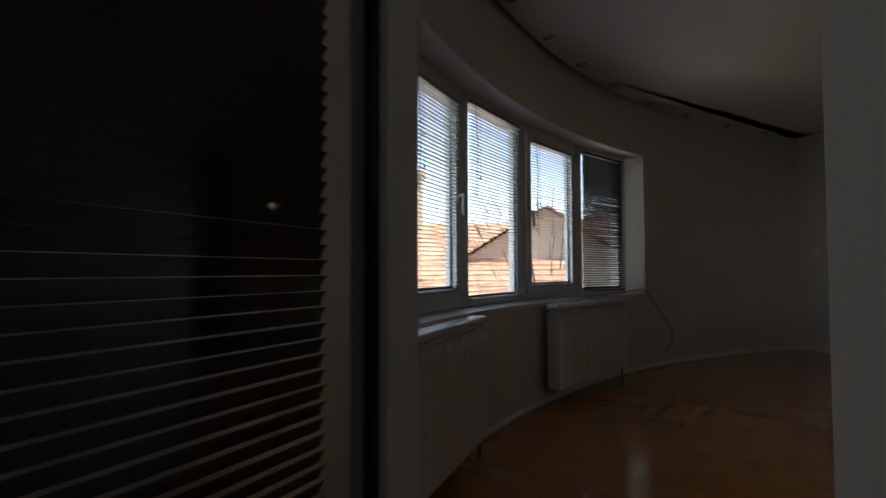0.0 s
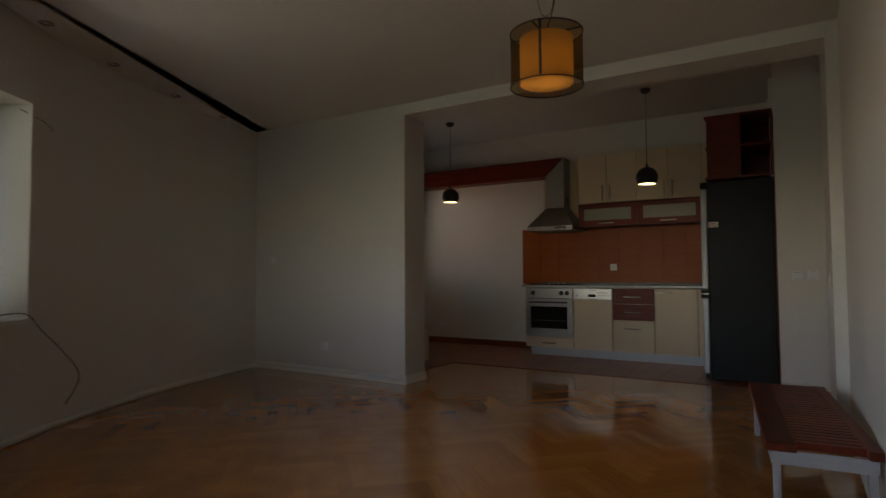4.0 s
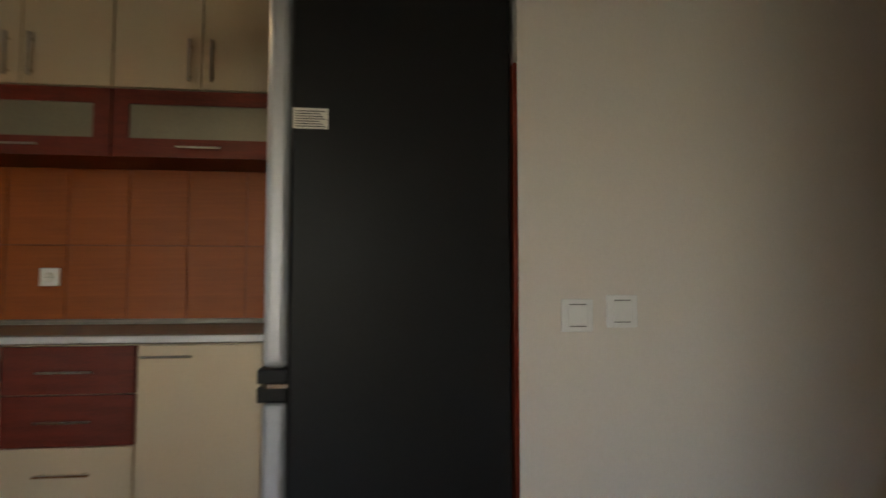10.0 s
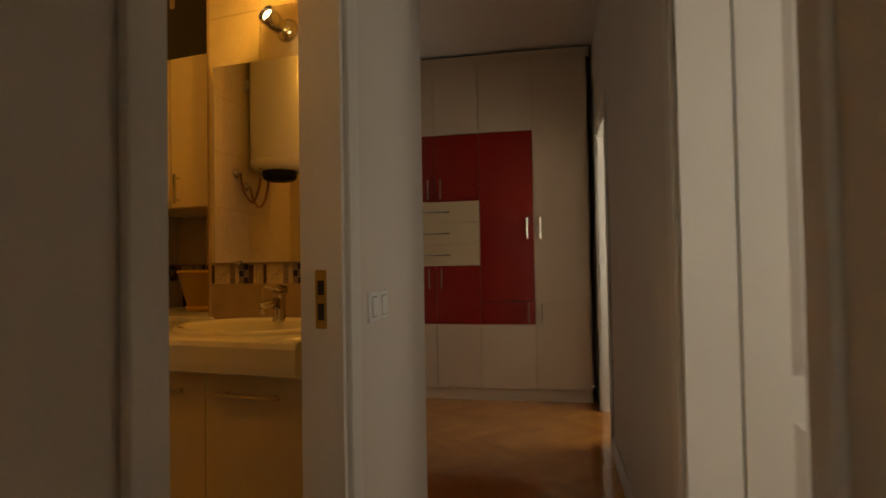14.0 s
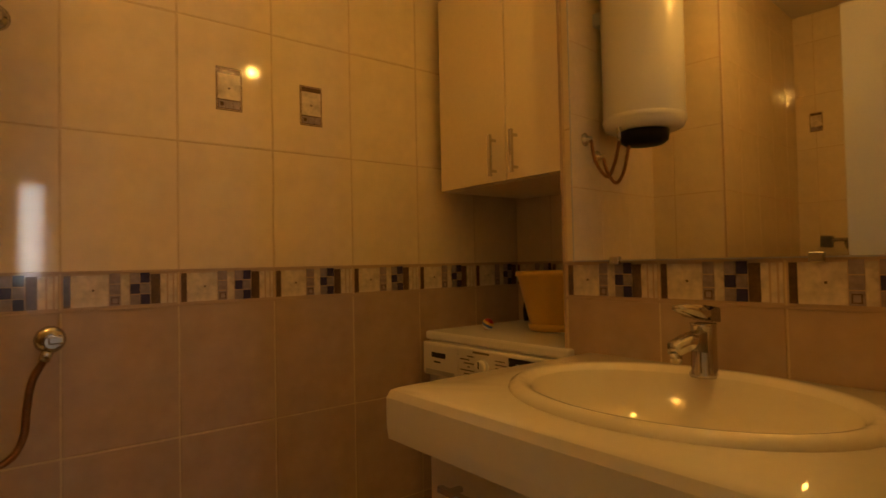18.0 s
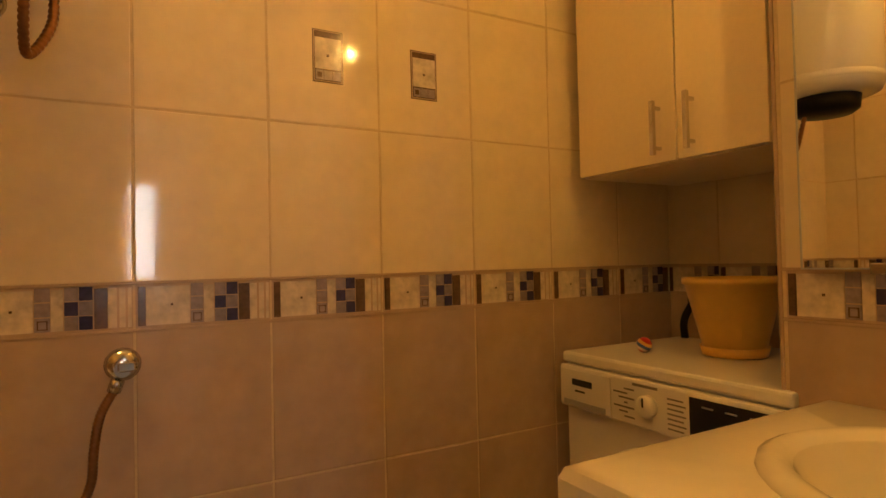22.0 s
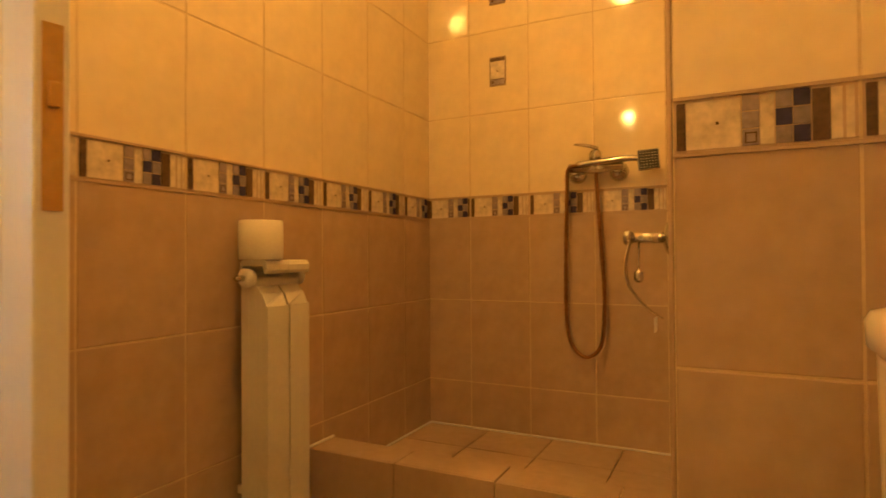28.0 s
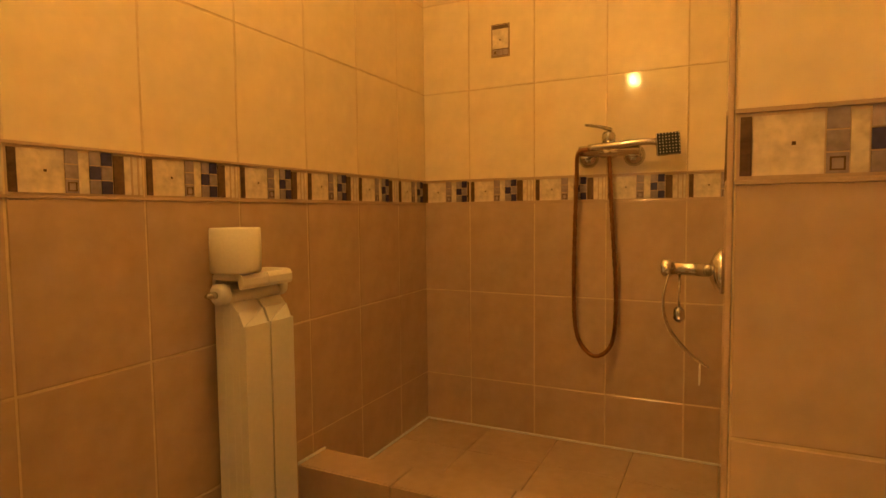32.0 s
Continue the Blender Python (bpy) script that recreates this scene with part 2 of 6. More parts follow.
link(GLASS, gg.outputs[0], gm.inputs[2])
link(GLASS, gm.outputs[0], gn["Material Output"].inputs[0])
FROST = surface("frosted_glass", (0.22, 0.20, 0.14), 0.3, amount=0.08, scale=3, fine=90, bump=0.02)
MIRROR = principled("mirror", (0.86, 0.86, 0.84), 0.015, 1.0)


def emitter(name, color, strength):
    m = principled(name, color, 0.5)
    b = m.node_tree.nodes["Principled BSDF"]
    b.inputs["Emission Color"].default_value = (*color, 1)
    b.inputs["Emission Strength"].default_value = strength
    return m


BULB = emitter("warm_bulb", (1, 0.80, 0.50), 1.65)
BULB2 = emitter("lamp_bulb", (1, 0.52, 0.14), 0.66)

# ---- building helpers ----


def bm_box(bm, x0, y0, z0, x1, y1, z1, m=None):
    x0, x1 = min(x0, x1), max(x0, x1)
    y0, y1 = min(y0, y1), max(y0, y1)
    z0, z1 = min(z0, z1), max(z0, z1)
    c = [(x0, y0, z0), (x1, y0, z0), (x1, y1, z0), (x0, y1, z0), (x0, y0, z1), (x1, y0, z1), (x1, y1, z1), (x0, y1, z1)]
    vs = [bm.verts.new(m @ Vector(p) if m else p) for p in c]
    for f in ((0, 3, 2, 1), (4, 5, 6, 7), (0, 1, 5, 4), (1, 2, 6, 5), (2, 3, 7, 6), (3, 0, 4, 7)):
        bm.faces.new([vs[i] for i in f])
    return vs


def box(x0, y0, z0, x1, y1, z1, bevel=0.0, segments=2):
    bm = bmesh.new()
    bm_box(bm, x0, y0, z0, x1, y1, z1)
    if bevel:
        bmesh.ops.bevel(bm, geom=bm.edges[:], offset=bevel, segments=segments, profile=0.5, affect="EDGES")
    return bm


def boxes(list_of, bevel=0.0):
    bm = bmesh.new()
    for b in list_of:
        bm_box(bm, *b)
    if bevel:
        bmesh.ops.bevel(bm, geom=bm.edges[:], offset=bevel, segments=2, profile=0.5, affect="EDGES")
    return bm


def ring_loft(rings, cap=True, closed=True):
    """A skin over rings of equally many points."""
    bm = bmesh.new()
    vs = [[bm.verts.new(p) for p in r] for r in rings]
    n = len(vs[0])
    for a, b in zip(vs, vs[1:]):
        for i in range(n if closed else n - 1):
            bm.faces.new((a[i], a[(i + 1) % n], b[(i + 1) % n], b[i]))
    if cap and closed:
        bm.faces.new(vs[0][::-1])
        bm.faces.new(vs[-1])
    bmesh.ops.recalc_face_normals(bm, faces=bm.faces[:])
    for f in bm.faces:
        f.smooth = len(f.verts) == 4
    return bm


def flat(bm):
    for f in bm.faces:
        f.smooth = False
    return bm


def lathe(profile, m=None, n=24, cap=True):
    """profile: (radius, height) pairs turned about the z axis."""
    rings = []
    for r, z in profile:
        ring = [Vector((r * math.cos(2 * math.pi * i / n), r * math.sin(2 * math.pi * i / n), z)) for i in range(n)]
        rings.append([m @ p for p in ring] if m else ring)
    return ring_loft(rings, cap)


def tube(points, r, n=8):
    pts = [Vector(p) for p in points]
    rings, side = [], None
    for i, p in enumerate(pts):
        d = (pts[min(i + 1, len(pts) - 1)] - pts[max(i - 1, 0)]).normalized()
        if side is None:
            side = d.orthogonal().normalized()
        side = (side - d * side.dot(d)).normalized()
        up = d.cross(side)
        rr = r(i / (len(pts) - 1)) if callable(r) else r
        rings.append([p + rr * (side * math.cos(2 * math.pi * k / n) + up * math.sin(2 * math.pi * k / n)) for k in range(n)])
    return ring_loft(rings)


def smooth_path(points, steps=8):
    """A rounded line through the points."""
    p = [Vector(q) for q in points]
    p = [2 * p[0] - p[1]] + p + [2 * p[-1] - p[-2]]
    out = []
    for i in range(1, len(p) - 2):
        for k in range(steps):
            t = k / steps
            a, b, c, d = p[i - 1], p[i], p[i + 1], p[i + 2]
            out.append(0.5 * (2 * b + (c - a) * t + (2 * a - 5 * b + 4 * c - d) * t * t + (3 * b - a - 3 * c + d) * t ** 3))
    return out + [p[-2]]


def prism(outline, z0, z1):
    bm = bmesh.new()
    lo = [bm.verts.new((x, y, z0)) for x, y in outline]
    hi = [bm.verts.new((x, y, z1)) for x, y in outline]
    n = len(lo)
    for i in range(n):
        bm.faces.new((lo[i], lo[(i + 1) % n], hi[(i + 1) % n], hi[i]))
    bm.faces.new(lo[::-1])
    bm.faces.new(hi)
    bmesh.ops.recalc_face_normals(bm, faces=bm.faces[:])
    return bm


def moved(bm, m):
    bmesh.ops.transform(bm, matrix=m, verts=bm.verts[:])
    return bm


def mesh_of(name, bm, material):
    me = bpy.data.meshes.new(name)
    bm.to_mesh(me)
    bm.free()
    me.materials.append(material)
    return me


ROOM = Matrix.Identity(4)      # where the plan that is being drawn lies in the world


def part(name, bm, material, parent, label=""):
    ob = new(name, mesh_of(name, bm, material))
    ob.parent = parent
    return tagged(ob, label)


def thing(name, label, category, group="", at=None, kind=""):
    ob = new(name)
    ob.empty_display_size = 0.1
    ob.matrix_world = ROOM @ (at or Matrix.Identity(4))
    return tagged(ob, label, category, group, kind)


def solid(name, bm, material, label, category, group="", at=None, kind=""):
    ob = new(name, mesh_of(name, bm, material))
    ob.matrix_world = ROOM @ (at or Matrix.Identity(4))
    return tagged(ob, label, category, group, kind)


def setting(name, bm, material, label="", category=""):
    ob = new(name, mesh_of(name, bm, material))
    ob.matrix_world = ROOM.copy()
    return tagged(ob, label or name.replace("_", " "), category or name.split("_")[0], kind="structure")


def wall_with_holes(axis, v0, v1, a0, a1, z0, z1, holes):
    """A wall between v0 and v1 on an axis, from a0 to a1 along the other, with rectangular holes (b0, b1, h0, h1)."""
    cuts = sorted({a0, a1, *[h[0] for h in holes], *[h[1] for h in holes]})
    out = []
    for s, e in zip(cuts, cuts[1:]):
        mid = (s + e) / 2
        spans = [(z0, z1)]
        for b0, b1, h0, h1 in holes:
            if b0 < mid < b1:
                spans = [q for lo, hi in spans for q in ((lo, min(hi, h0)), (max(lo, h1), hi)) if q[1] - q[0] > 1e-4]
        for lo, hi in spans:
            out.append((v0, s, lo, v1, e, hi) if axis == "x" else (s, v0, lo, e, v1, hi))
    return boxes(out)


def arc_wall(a0, a1, r0, r1, z0, z1, step=1.5):
    n = max(2, round(abs(a1 - a0) / step))
    rings = []
    for i in range(n + 1):
        a = a0 + (a1 - a0) * i / n
        rings.append([arc(a, r0, z0), arc(a, r1, z0), arc(a, r1, z1), arc(a, r0, z1)])
    bm = ring_loft(rings)
    for f in bm.faces:
        f.smooth = False
    return bm

# ---- structure ----
KN, KW = 8.507, -4.72          # kitchen back and west walls
BS, BN, BW, BE = 7.222, 8.663, 0.256, 3.232   # bathroom, behind the tiles
CN, CS = 7.13, 6.32            # corridor walls
HC = 2.60                      # living room ceiling
KC = 2.89                      # kitchen ceiling
R1 = RAD + 0.38

setting("wall_curved_sill", arc_wall(-113.3, -148.4, RAD, R1, 0, 0.715), PLASTER, "curved white wall under the windows", "wall")
setting("wall_curved_head", arc_wall(-113.3, -148.4, RAD, R1, 2.10, 2.9), PLASTER, "curved white wall above the windows", "wall")
setting("wall_curved_start", arc_wall(-109.8, -113.3, RAD, R1, 0, 2.9), PLASTER, "curved white wall beside the balcony door", "wall")
setting("wall_curved_end", arc_wall(-148.4, -174, RAD, R1, 0, 2.9), PLASTER, "plain curved white wall", "wall")
setting("window_sill_curved", arc_wall(-113.3, -148.4, RAD - 0.02, R1 - 0.12, 0.715, 0.74), TRIM, "curved white window sill under the row of windows", "sill")


def straight_wall(name, p, q, t, z0, z1, mat=PLASTER, label=""):
    p, q = Vector((*p, 0)), Vector((*q, 0))
    d = (q - p).normalized()
    s = Vector((d.y, -d.x, 0)) * t
    o = [p, q, q + s, p + s]
    return setting(name, prism([(v.x, v.y) for v in o], z0, z1), mat, label or "plain white wall", "wall")


HING, JAMB = (1.057, -0.352), (0.915, 0.48)
straight_wall("wall_south", tuple(arc(-109.8, RAD)[:2]), (1.07, -0.40), 0.3, 0, 2.9)
straight_wall("wall_balcony_header", HING, JAMB, 0.1, 2.1, 2.9)
straight_wall("wall_balcony", JAMB, (1.95, 1.1), 0.1, 0, 2.9)
setting("wall_east_far", boxes([(1.95, 1.1, 0, 2.1, 2.3, 2.9), (0.62, 2.2, 0, 1.95, 2.35, 2.9)]), PLASTER, "plain white wall", "wall")
setting("wall_east", box(0.48, 2.2, 0, 0.62, 5.62, 2.9), PLASTER, "plain white living room wall", "wall")
setting("wall_east_pier", box(0.41, 5.62, 0, 0.62, 6.36, 2.9), PLASTER, "white pier at the opening to the corridor", "wall")
setting("wall_living_north", box(-5.3, 5.6, 0, -2.86, 5.93, 2.9), PLASTER, "white wall end beside the kitchen opening", "wall")
setting("lintel", box(-2.86, 5.6, 2.495, 0.41, 5.93, 2.9), PLASTER, "white beam over the wide kitchen opening", "lintel")
setting("wall_kitchen_north", box(KW - 0.3, KN, 0, 0.08, KN + 0.15, 3.02), PLASTER, "white kitchen wall", "wall")
WIN_K = (6.95, 8.06, 0.82, 2.36)
setting("wall_kitchen_west", wall_with_holes("x", KW - 0.3, KW, 5.93, KN, 0, 3.02, [WIN_K]), PLASTER, "white kitchen wall with a window", "wall")
DOOR_B = (1.80, 2.46, 0, 1.98)
setting("wall_hall_north", box(3.305, 7.93, 0, 6.3, 8.03, 3.02), PLASTER, "plain white hall wall", "wall")
DOOR_R, DOOR_F = (1.93, 2.70, 0, 1.98), (4.62, 5.38, 0, 1.98)
setting("wall_corridor_south", wall_with_holes("y", CS - 0.13, CS, 0.62, 6.3, 0, 3.02, [DOOR_R, DOOR_F]), PLASTER, "white corridor wall with two doorways", "wall")
setting("wall_hall_east", box(6.2, 6.2, 0, 6.3, 8.03, 3.02), PLASTER, "plain white wall behind the wardrobe", "wall")
setting("wall_side_room", boxes([(3.3, 4.6, 0, 3.42, 6.19, 3.02), (0.62, 4.5, 0, 3.42, 4.6, 3.02), (4.3, 5.2, 0, 4.4, 6.19, 3.02), (5.6, 5.2, 0, 5.7, 6.19, 3.02), (4.3, 5.1, 0, 5.7, 5.2, 3.02)]), PLASTER, "plain white walls of side rooms", "wall")

# ceilings


def edge_radius(a):
    """The lowered ceiling stops short of the curved wall and leaves a slot that narrows towards the far end."""
    k = min(1.0, max(0.0, (-a - 138) / 16))
    return RAD - 0.055 + 0.05 * k * k * (3 - 2 * k)


edge = [arc(-106 - i * 68.5 / 60, edge_radius(-106 - i * 68.5 / 60)) for i in range(61)]
setting("ceiling", prism([(v.x, v.y) for v in edge] + [(-4.9, 5.6), (0.62, 5.6), (0.62, 2.2), (2.1, 2.2), (2.1, 0.2), (0.9, -0.9)], HC, HC + 0.06), CEIL, "lowered white ceiling with a curved edge", "ceiling")
rim = [arc(-106 - i * 68.5 / 60, RAD + 0.3) for i in range(61)]
setting("ceiling_upper", prism([(v.x, v.y) for v in rim] + [(-4.95, 5.7), (0.62, 5.7), (0.62, 2.2), (2.1, 2.2), (2.1, 0.2), (0.9, -0.9)], 2.9, 3.0), CEIL, "white ceiling above the curtain slot", "ceiling")
setting("ceiling_kitchen", box(KW - 0.3, 5.93, KC, 0.41, KN + 0.15, KC + 0.1), CEIL, "white kitchen ceiling", "ceiling")
setting("ceiling_corridor", box(0.41, 4.5, 2.74, 6.3, CN + 0.09, 3.04), CEIL, "white corridor ceiling", "ceiling")
setting("ceiling_hall", box(3.305, CN + 0.09, 2.74, 6.3, 8.03, 3.04), CEIL, "white hall ceiling", "ceiling")
setting("corridor_beam", box(3.22, CS, 2.5, 3.305, CN, 2.74), PLASTER, "white beam between corridor and hall", "beam")

# the bathroom stands askew to the corridor; its own plan is drawn straight and turned into place
NB, PX, PY = 3.70, 1.432, 8.293
BATH = pose(-1.1791, 0.5871, 0, 0, 0, -9.0)


def bath_xy(x, y):
    v = BATH @ Vector((x, y, 0))
    return v.x, v.y


setting("wall_fridge", box(0.08, CN, 0, 0.20, KN + 0.15, 3.02), PLASTER, "white wall behind the refrigerator", "wall")
BX0, BX1 = 1.872, 2.541        # the doorway in the bathroom's own plan
setting("wall_corridor_north_west", prism([(0.20, CN), (DOOR_B[0], CN), bath_xy(BX0, BS), bath_xy(BW, BS)], 0, 3.02), PLASTER, "white corridor wall beside the bathroom door", "wall")
setting("wall_corridor_north_east", prism([(DOOR_B[1], CN), (3.305, CN), (3.305, 7.93), bath_xy(BE, BS), bath_xy(2.80, BS), (DOOR_B[1], 7.236)], 0, 3.02), PLASTER, "white corridor wall at the hall corner", "wall")
setting("wall_corridor_north_head", prism([(DOOR_B[0], CN), (DOOR_B[1], CN), bath_xy(BX1, BS), bath_xy(BX0, BS)], DOOR_B[3], 3.02), PLASTER, "white wall over the bathroom door", "wall")
ROOM = BATH
setting("wall_bath_west", box(0.10, BS - 0.1, 0, BW, BN + 0.15, 3.02), PLASTER, "bathroom wall behind the shower", "wall")
setting("wall_bath_north", box(BW, BN, 0, 4.0, BN + 0.15, 3.02), PLASTER, "bathroom wall behind the tiles", "wall")
setting("wall_bath_east", box(BE, BS, 0, BE + 0.06, 8.03, 3.02), PLASTER, "bathroom wall behind the mirror", "wall")
setting("wall_niche_south", box(BE + 0.06, 7.94, 0, NB + 0.12, 8.03, 3.02), PLASTER, "side wall of the niche", "wall")
setting("wall_niche_east", box(NB, 8.03, 0, NB + 0.12, BN, 3.02), PLASTER, "wall at the back of the niche", "wall")
setting("wall_bath_pillar", box(BW, PY, 0, PX, BN, 2.75), PLASTER, "partition between shower and toilet", "wall")
setting("ceiling_bath", box(0.08, BS - 0.05, 2.6, 4.0, BN + 0.15, 2.7), CEIL, "white bathroom ceiling", "ceiling")
ROOM = Matrix.Identity(4)

# floors
outline = [(v.x, v.y) for v in rim[4:]] + [(KW - 0.3, 5.6), (KW - 0.3, KN + 0.15), (0.1, KN + 0.15), (0.3, 9.25), (4.0, 8.75), (6.3, 8.1), (6.3, 5.1), (3.42, 5.1), (3.42, 4.5), (0.62, 4.5), (0.62, 2.35), (2.1, 2.35), (2.1, 1.2), JAMB, HING]
setting("floor_screed", prism(outline, -0.12, -0.012), PARQ_JOINT, "dark subfloor under the floor coverings", "floor")
setting("building_below", prism(outline, -7.0, -0.12), STUCCO, "lower storeys of the house", "building")
loggia = [(1.03, -0.42), (1.2, -1.85), (2.95, -0.15), (2.02, 1.2)]
setting("floor_balcony", prism([HING, JAMB, (2.1, 1.2), (2.95, -0.15), (1.2, -1.85)], -0.2, -0.02), CONCRETE, "plain concrete floor of the loggia", "floor")
# Unseen ceiling and walls, added to keep sky light off the door frame.
setting("ceiling_balcony", prism([HING, JAMB, (2.1, 1.2), (3.05, -0.15), (1.2, -1.95)], 2.9, 3.0), CEIL, "unseen white loggia ceiling added to keep sky light out", "ceiling")
for name, p, q in zip(("wall_loggia_west", "wall_loggia_south", "wall_loggia_east"), loggia, loggia[1:]):
    straight_wall(name, p, q, 0.1, -0.2, 2.9, PLASTER, "unseen white loggia wall added to keep sky light out")

# ---- living room ----


def chord(a0, a1, r, z=0.0):
    """A pose at arc(a0): x along the chord to arc(a1), y outwards, z up. And the chord's length."""
    p, q = arc(a0, r, z), arc(a1, r, z)
    d = (q - p).normalized()
    o = Vector((d.y, -d.x, 0))
    if o.dot(p - Vector((CX, CY, z))) < 0:
        o = -o
    m = Matrix(((d.x, o.x, 0, p.x), (d.y, o.y, 0, p.y), (0, 0, 1, p.z), (0, 0, 0, 1)))
    return m, (q - p).length


def frame_bars(w, z0, z1, side, y0, y1, bevel=0.004):
    return [box(0, y0, z0, side, y1, z1, bevel), box(w - side, y0, z0, w, y1, z1, bevel),
            box(side, y0, z0, w - side, y1, z0 + side, bevel), box(side, y0, z1 - side, w - side, y1, z1, bevel)]


def venetian_blind(m, w, z0, z1, mat, tilt, pitch=0.0215, depth=0.025, label="", wand=True, drop=0.0):
    b = thing("venetian_blind", label, "blind", "window blinds", m)
    part("headrail", box(0, -0.016, z1 - 0.024, w, 0.010, z1, 0.002), mat, b)
    n = int((z1 - 0.03 - z0 - drop) / pitch)
    sl = bmesh.new()
    th, c = radians(tilt), 0.0018
    pts = [(-depth / 2, 0), (-depth / 4, c), (0, c * 1.3), (depth / 4, c), (depth / 2, 0)]
    lo, hi = [], []
    for x in (0.003, w - 0.003):
        for dz, row in ((0, lo), (0.0006, hi)):
            row.append([sl.verts.new((x, p * math.cos(th) - q * math.sin(th), p * math.sin(th) + q * math.cos(th) + dz)) for p, q in pts])
    for k in range(4):
        sl.faces.new((lo[0][k], lo[0][k + 1], lo[1][k + 1], lo[1][k]))
        sl.faces.new((hi[0][k + 1], hi[0][k], hi[1][k], hi[1][k + 1]))
    me = mesh_of("slat", sl, mat)
    for i in range(n):
        o = new("slat", me)
        o.parent = b
        o.location = (0, -0.004, z1 - 0.038 - i * pitch)
        o.rotation_euler = (radians(random.uniform(-2.5, 2.5)), radians(random.uniform(-0.12, 0.12)), 0)
    zb = z1 - 0.038 - n * pitch
    part("bottom_rail", box(0.002, -0.016, zb - 0.012, w - 0.002, 0.008, zb, 0.003), mat, b)
    for x in (0.09, w - 0.09):
        part("ladder_cord", tube([(x, -0.016, z1 - 0.02), (x, -0.016, zb)], 0.0008, 5), CORD, b)
    if wand:
        part("tilt_wand", tube(smooth_path([(0.05, -0.02, z1 - 0.02), (0.045, -0.035, z1 - 0.3), (0.015, -0.04, z1 - 0.62)]), 0.002, 6), CORD, b)
        part("pull_cord", tube([(0.11, -0.02, z1 - 0.02), (0.10, -0.028, z1 - 0.48)], 0.0012, 5), CORD, b)
        part("cord_tassel", lathe([(0.002, 0.02), (0.006, 0.012), (0.006, 0.0), (0.003, -0.003)], pose(0.10, -0.028, z1 - 0.5), 10), CORD, b)
    return b


def window_unit(name, a0, a1, casement, blind_mat, tilt, blind_label, handle_right=True, drop=0.0):
    z0, z1 = 0.742, 2.098
    m, w = chord(a0, a1, RAD + 0.20)
    win = thing(name, "white plastic window in a curved row of five", "window", at=m, kind="structure")
    f = 0.055
    gx, gz0, gz1 = f if casement else 0.10, z0 + f, z1 - f
    for bar in (box(0, 0, z0, gx, 0.07, z1, 0.004), box(w - gx, 0, z0, w, 0.07, z1, 0.004), box(gx, 0, z0, w - gx, 0.07, gz0, 0.004), box(gx, 0, gz1, w - gx, 0.07, z1, 0.004)):
        part("window_frame", bar, UPVC, win)
    if casement:
        s = 0.065
        sash = part("sash", boxes([(f, -0.016, gz0, f + s, 0.055, gz1), (w - f - s, -0.016, gz0, w - f, 0.055, gz1), (f + s, -0.016, gz0, w - f - s, 0.055, gz0 + s), (f + s, -0.016, gz1 - s, w - f - s, 0.055, gz1)]), UPVC, win, "white opening sash")
        hx = w - f - 0.032 if handle_right else f + 0.032
        part("handle", boxes([(hx - 0.014, -0.024, 1.37, hx + 0.014, -0.016, 1.44), (hx - 0.010, -0.055, 1.41, hx + 0.010, -0.024, 1.43), (hx - 0.011, -0.062, 1.30, hx + 0.011, -0.046, 1.43)], 0.003), UPVC, sash, "white window handle")
        for hz in (gz0 + 0.04, gz1 - 0.04):
            x = f - 0.005 if handle_right else w - f + 0.005
            part("hinge", lathe([(0.009, -0.045), (0.009, 0.045)], pose(x, -0.018, hz), 10), UPVC, sash)
        gx, gz0, gz1 = f + s, gz0 + s, gz1 - s
    pane = part("pane", box(gx - 0.004, 0.024, gz0 - 0.004, w - gx + 0.004, 0.030, gz1 + 0.004), GLASS, win)
    pane.visible_shadow = False
    part("glazing_bead", boxes([(gx, 0.010, gz0, gx + 0.012, 0.022, gz1), (w - gx - 0.012, 0.010, gz0, w - gx, 0.022, gz1), (gx + 0.012, 0.010, gz0, w - gx - 0.012, 0.022, gz0 + 0.012)]), RUBBER, win)
    venetian_blind(m @ pose(gx - 0.012, -0.022 if casement else -0.014, 0), w - 2 * gx + 0.024, gz0 - 0.01, gz1 + 0.012, blind_mat, tilt, label=blind_label, drop=drop)
    return win


PALE = "pale grey venetian blind, lowered with open slats"
window_unit("window_1", -113.5, -119.8, False, SLAT, 1, PALE, drop=0.07)
window_unit("window_2", -120.2, -126.6, True, SLAT, 2, PALE)
window_unit("window_3", -126.6, -134.0, False, SLAT, 0, PALE)
window_unit("window_4", -134.0, -141.3, True, SLAT, -2, PALE, handle_right=False)
window_unit("window_5", -141.3, -148.3, False, SLAT_DARK_BACKLIT, -40, "dark grey venetian blind with half closed slats", drop=0.0)
# post cover between the two first windows
m, w = chord(-119.5, -120.5, RAD + 0.19)
setting("trim_mullion", moved(box(0, -0.012, 0.742, w, 0.0, 2.098, 0.004), m), UPVC, "white plastic cover strip between windows", "trim")


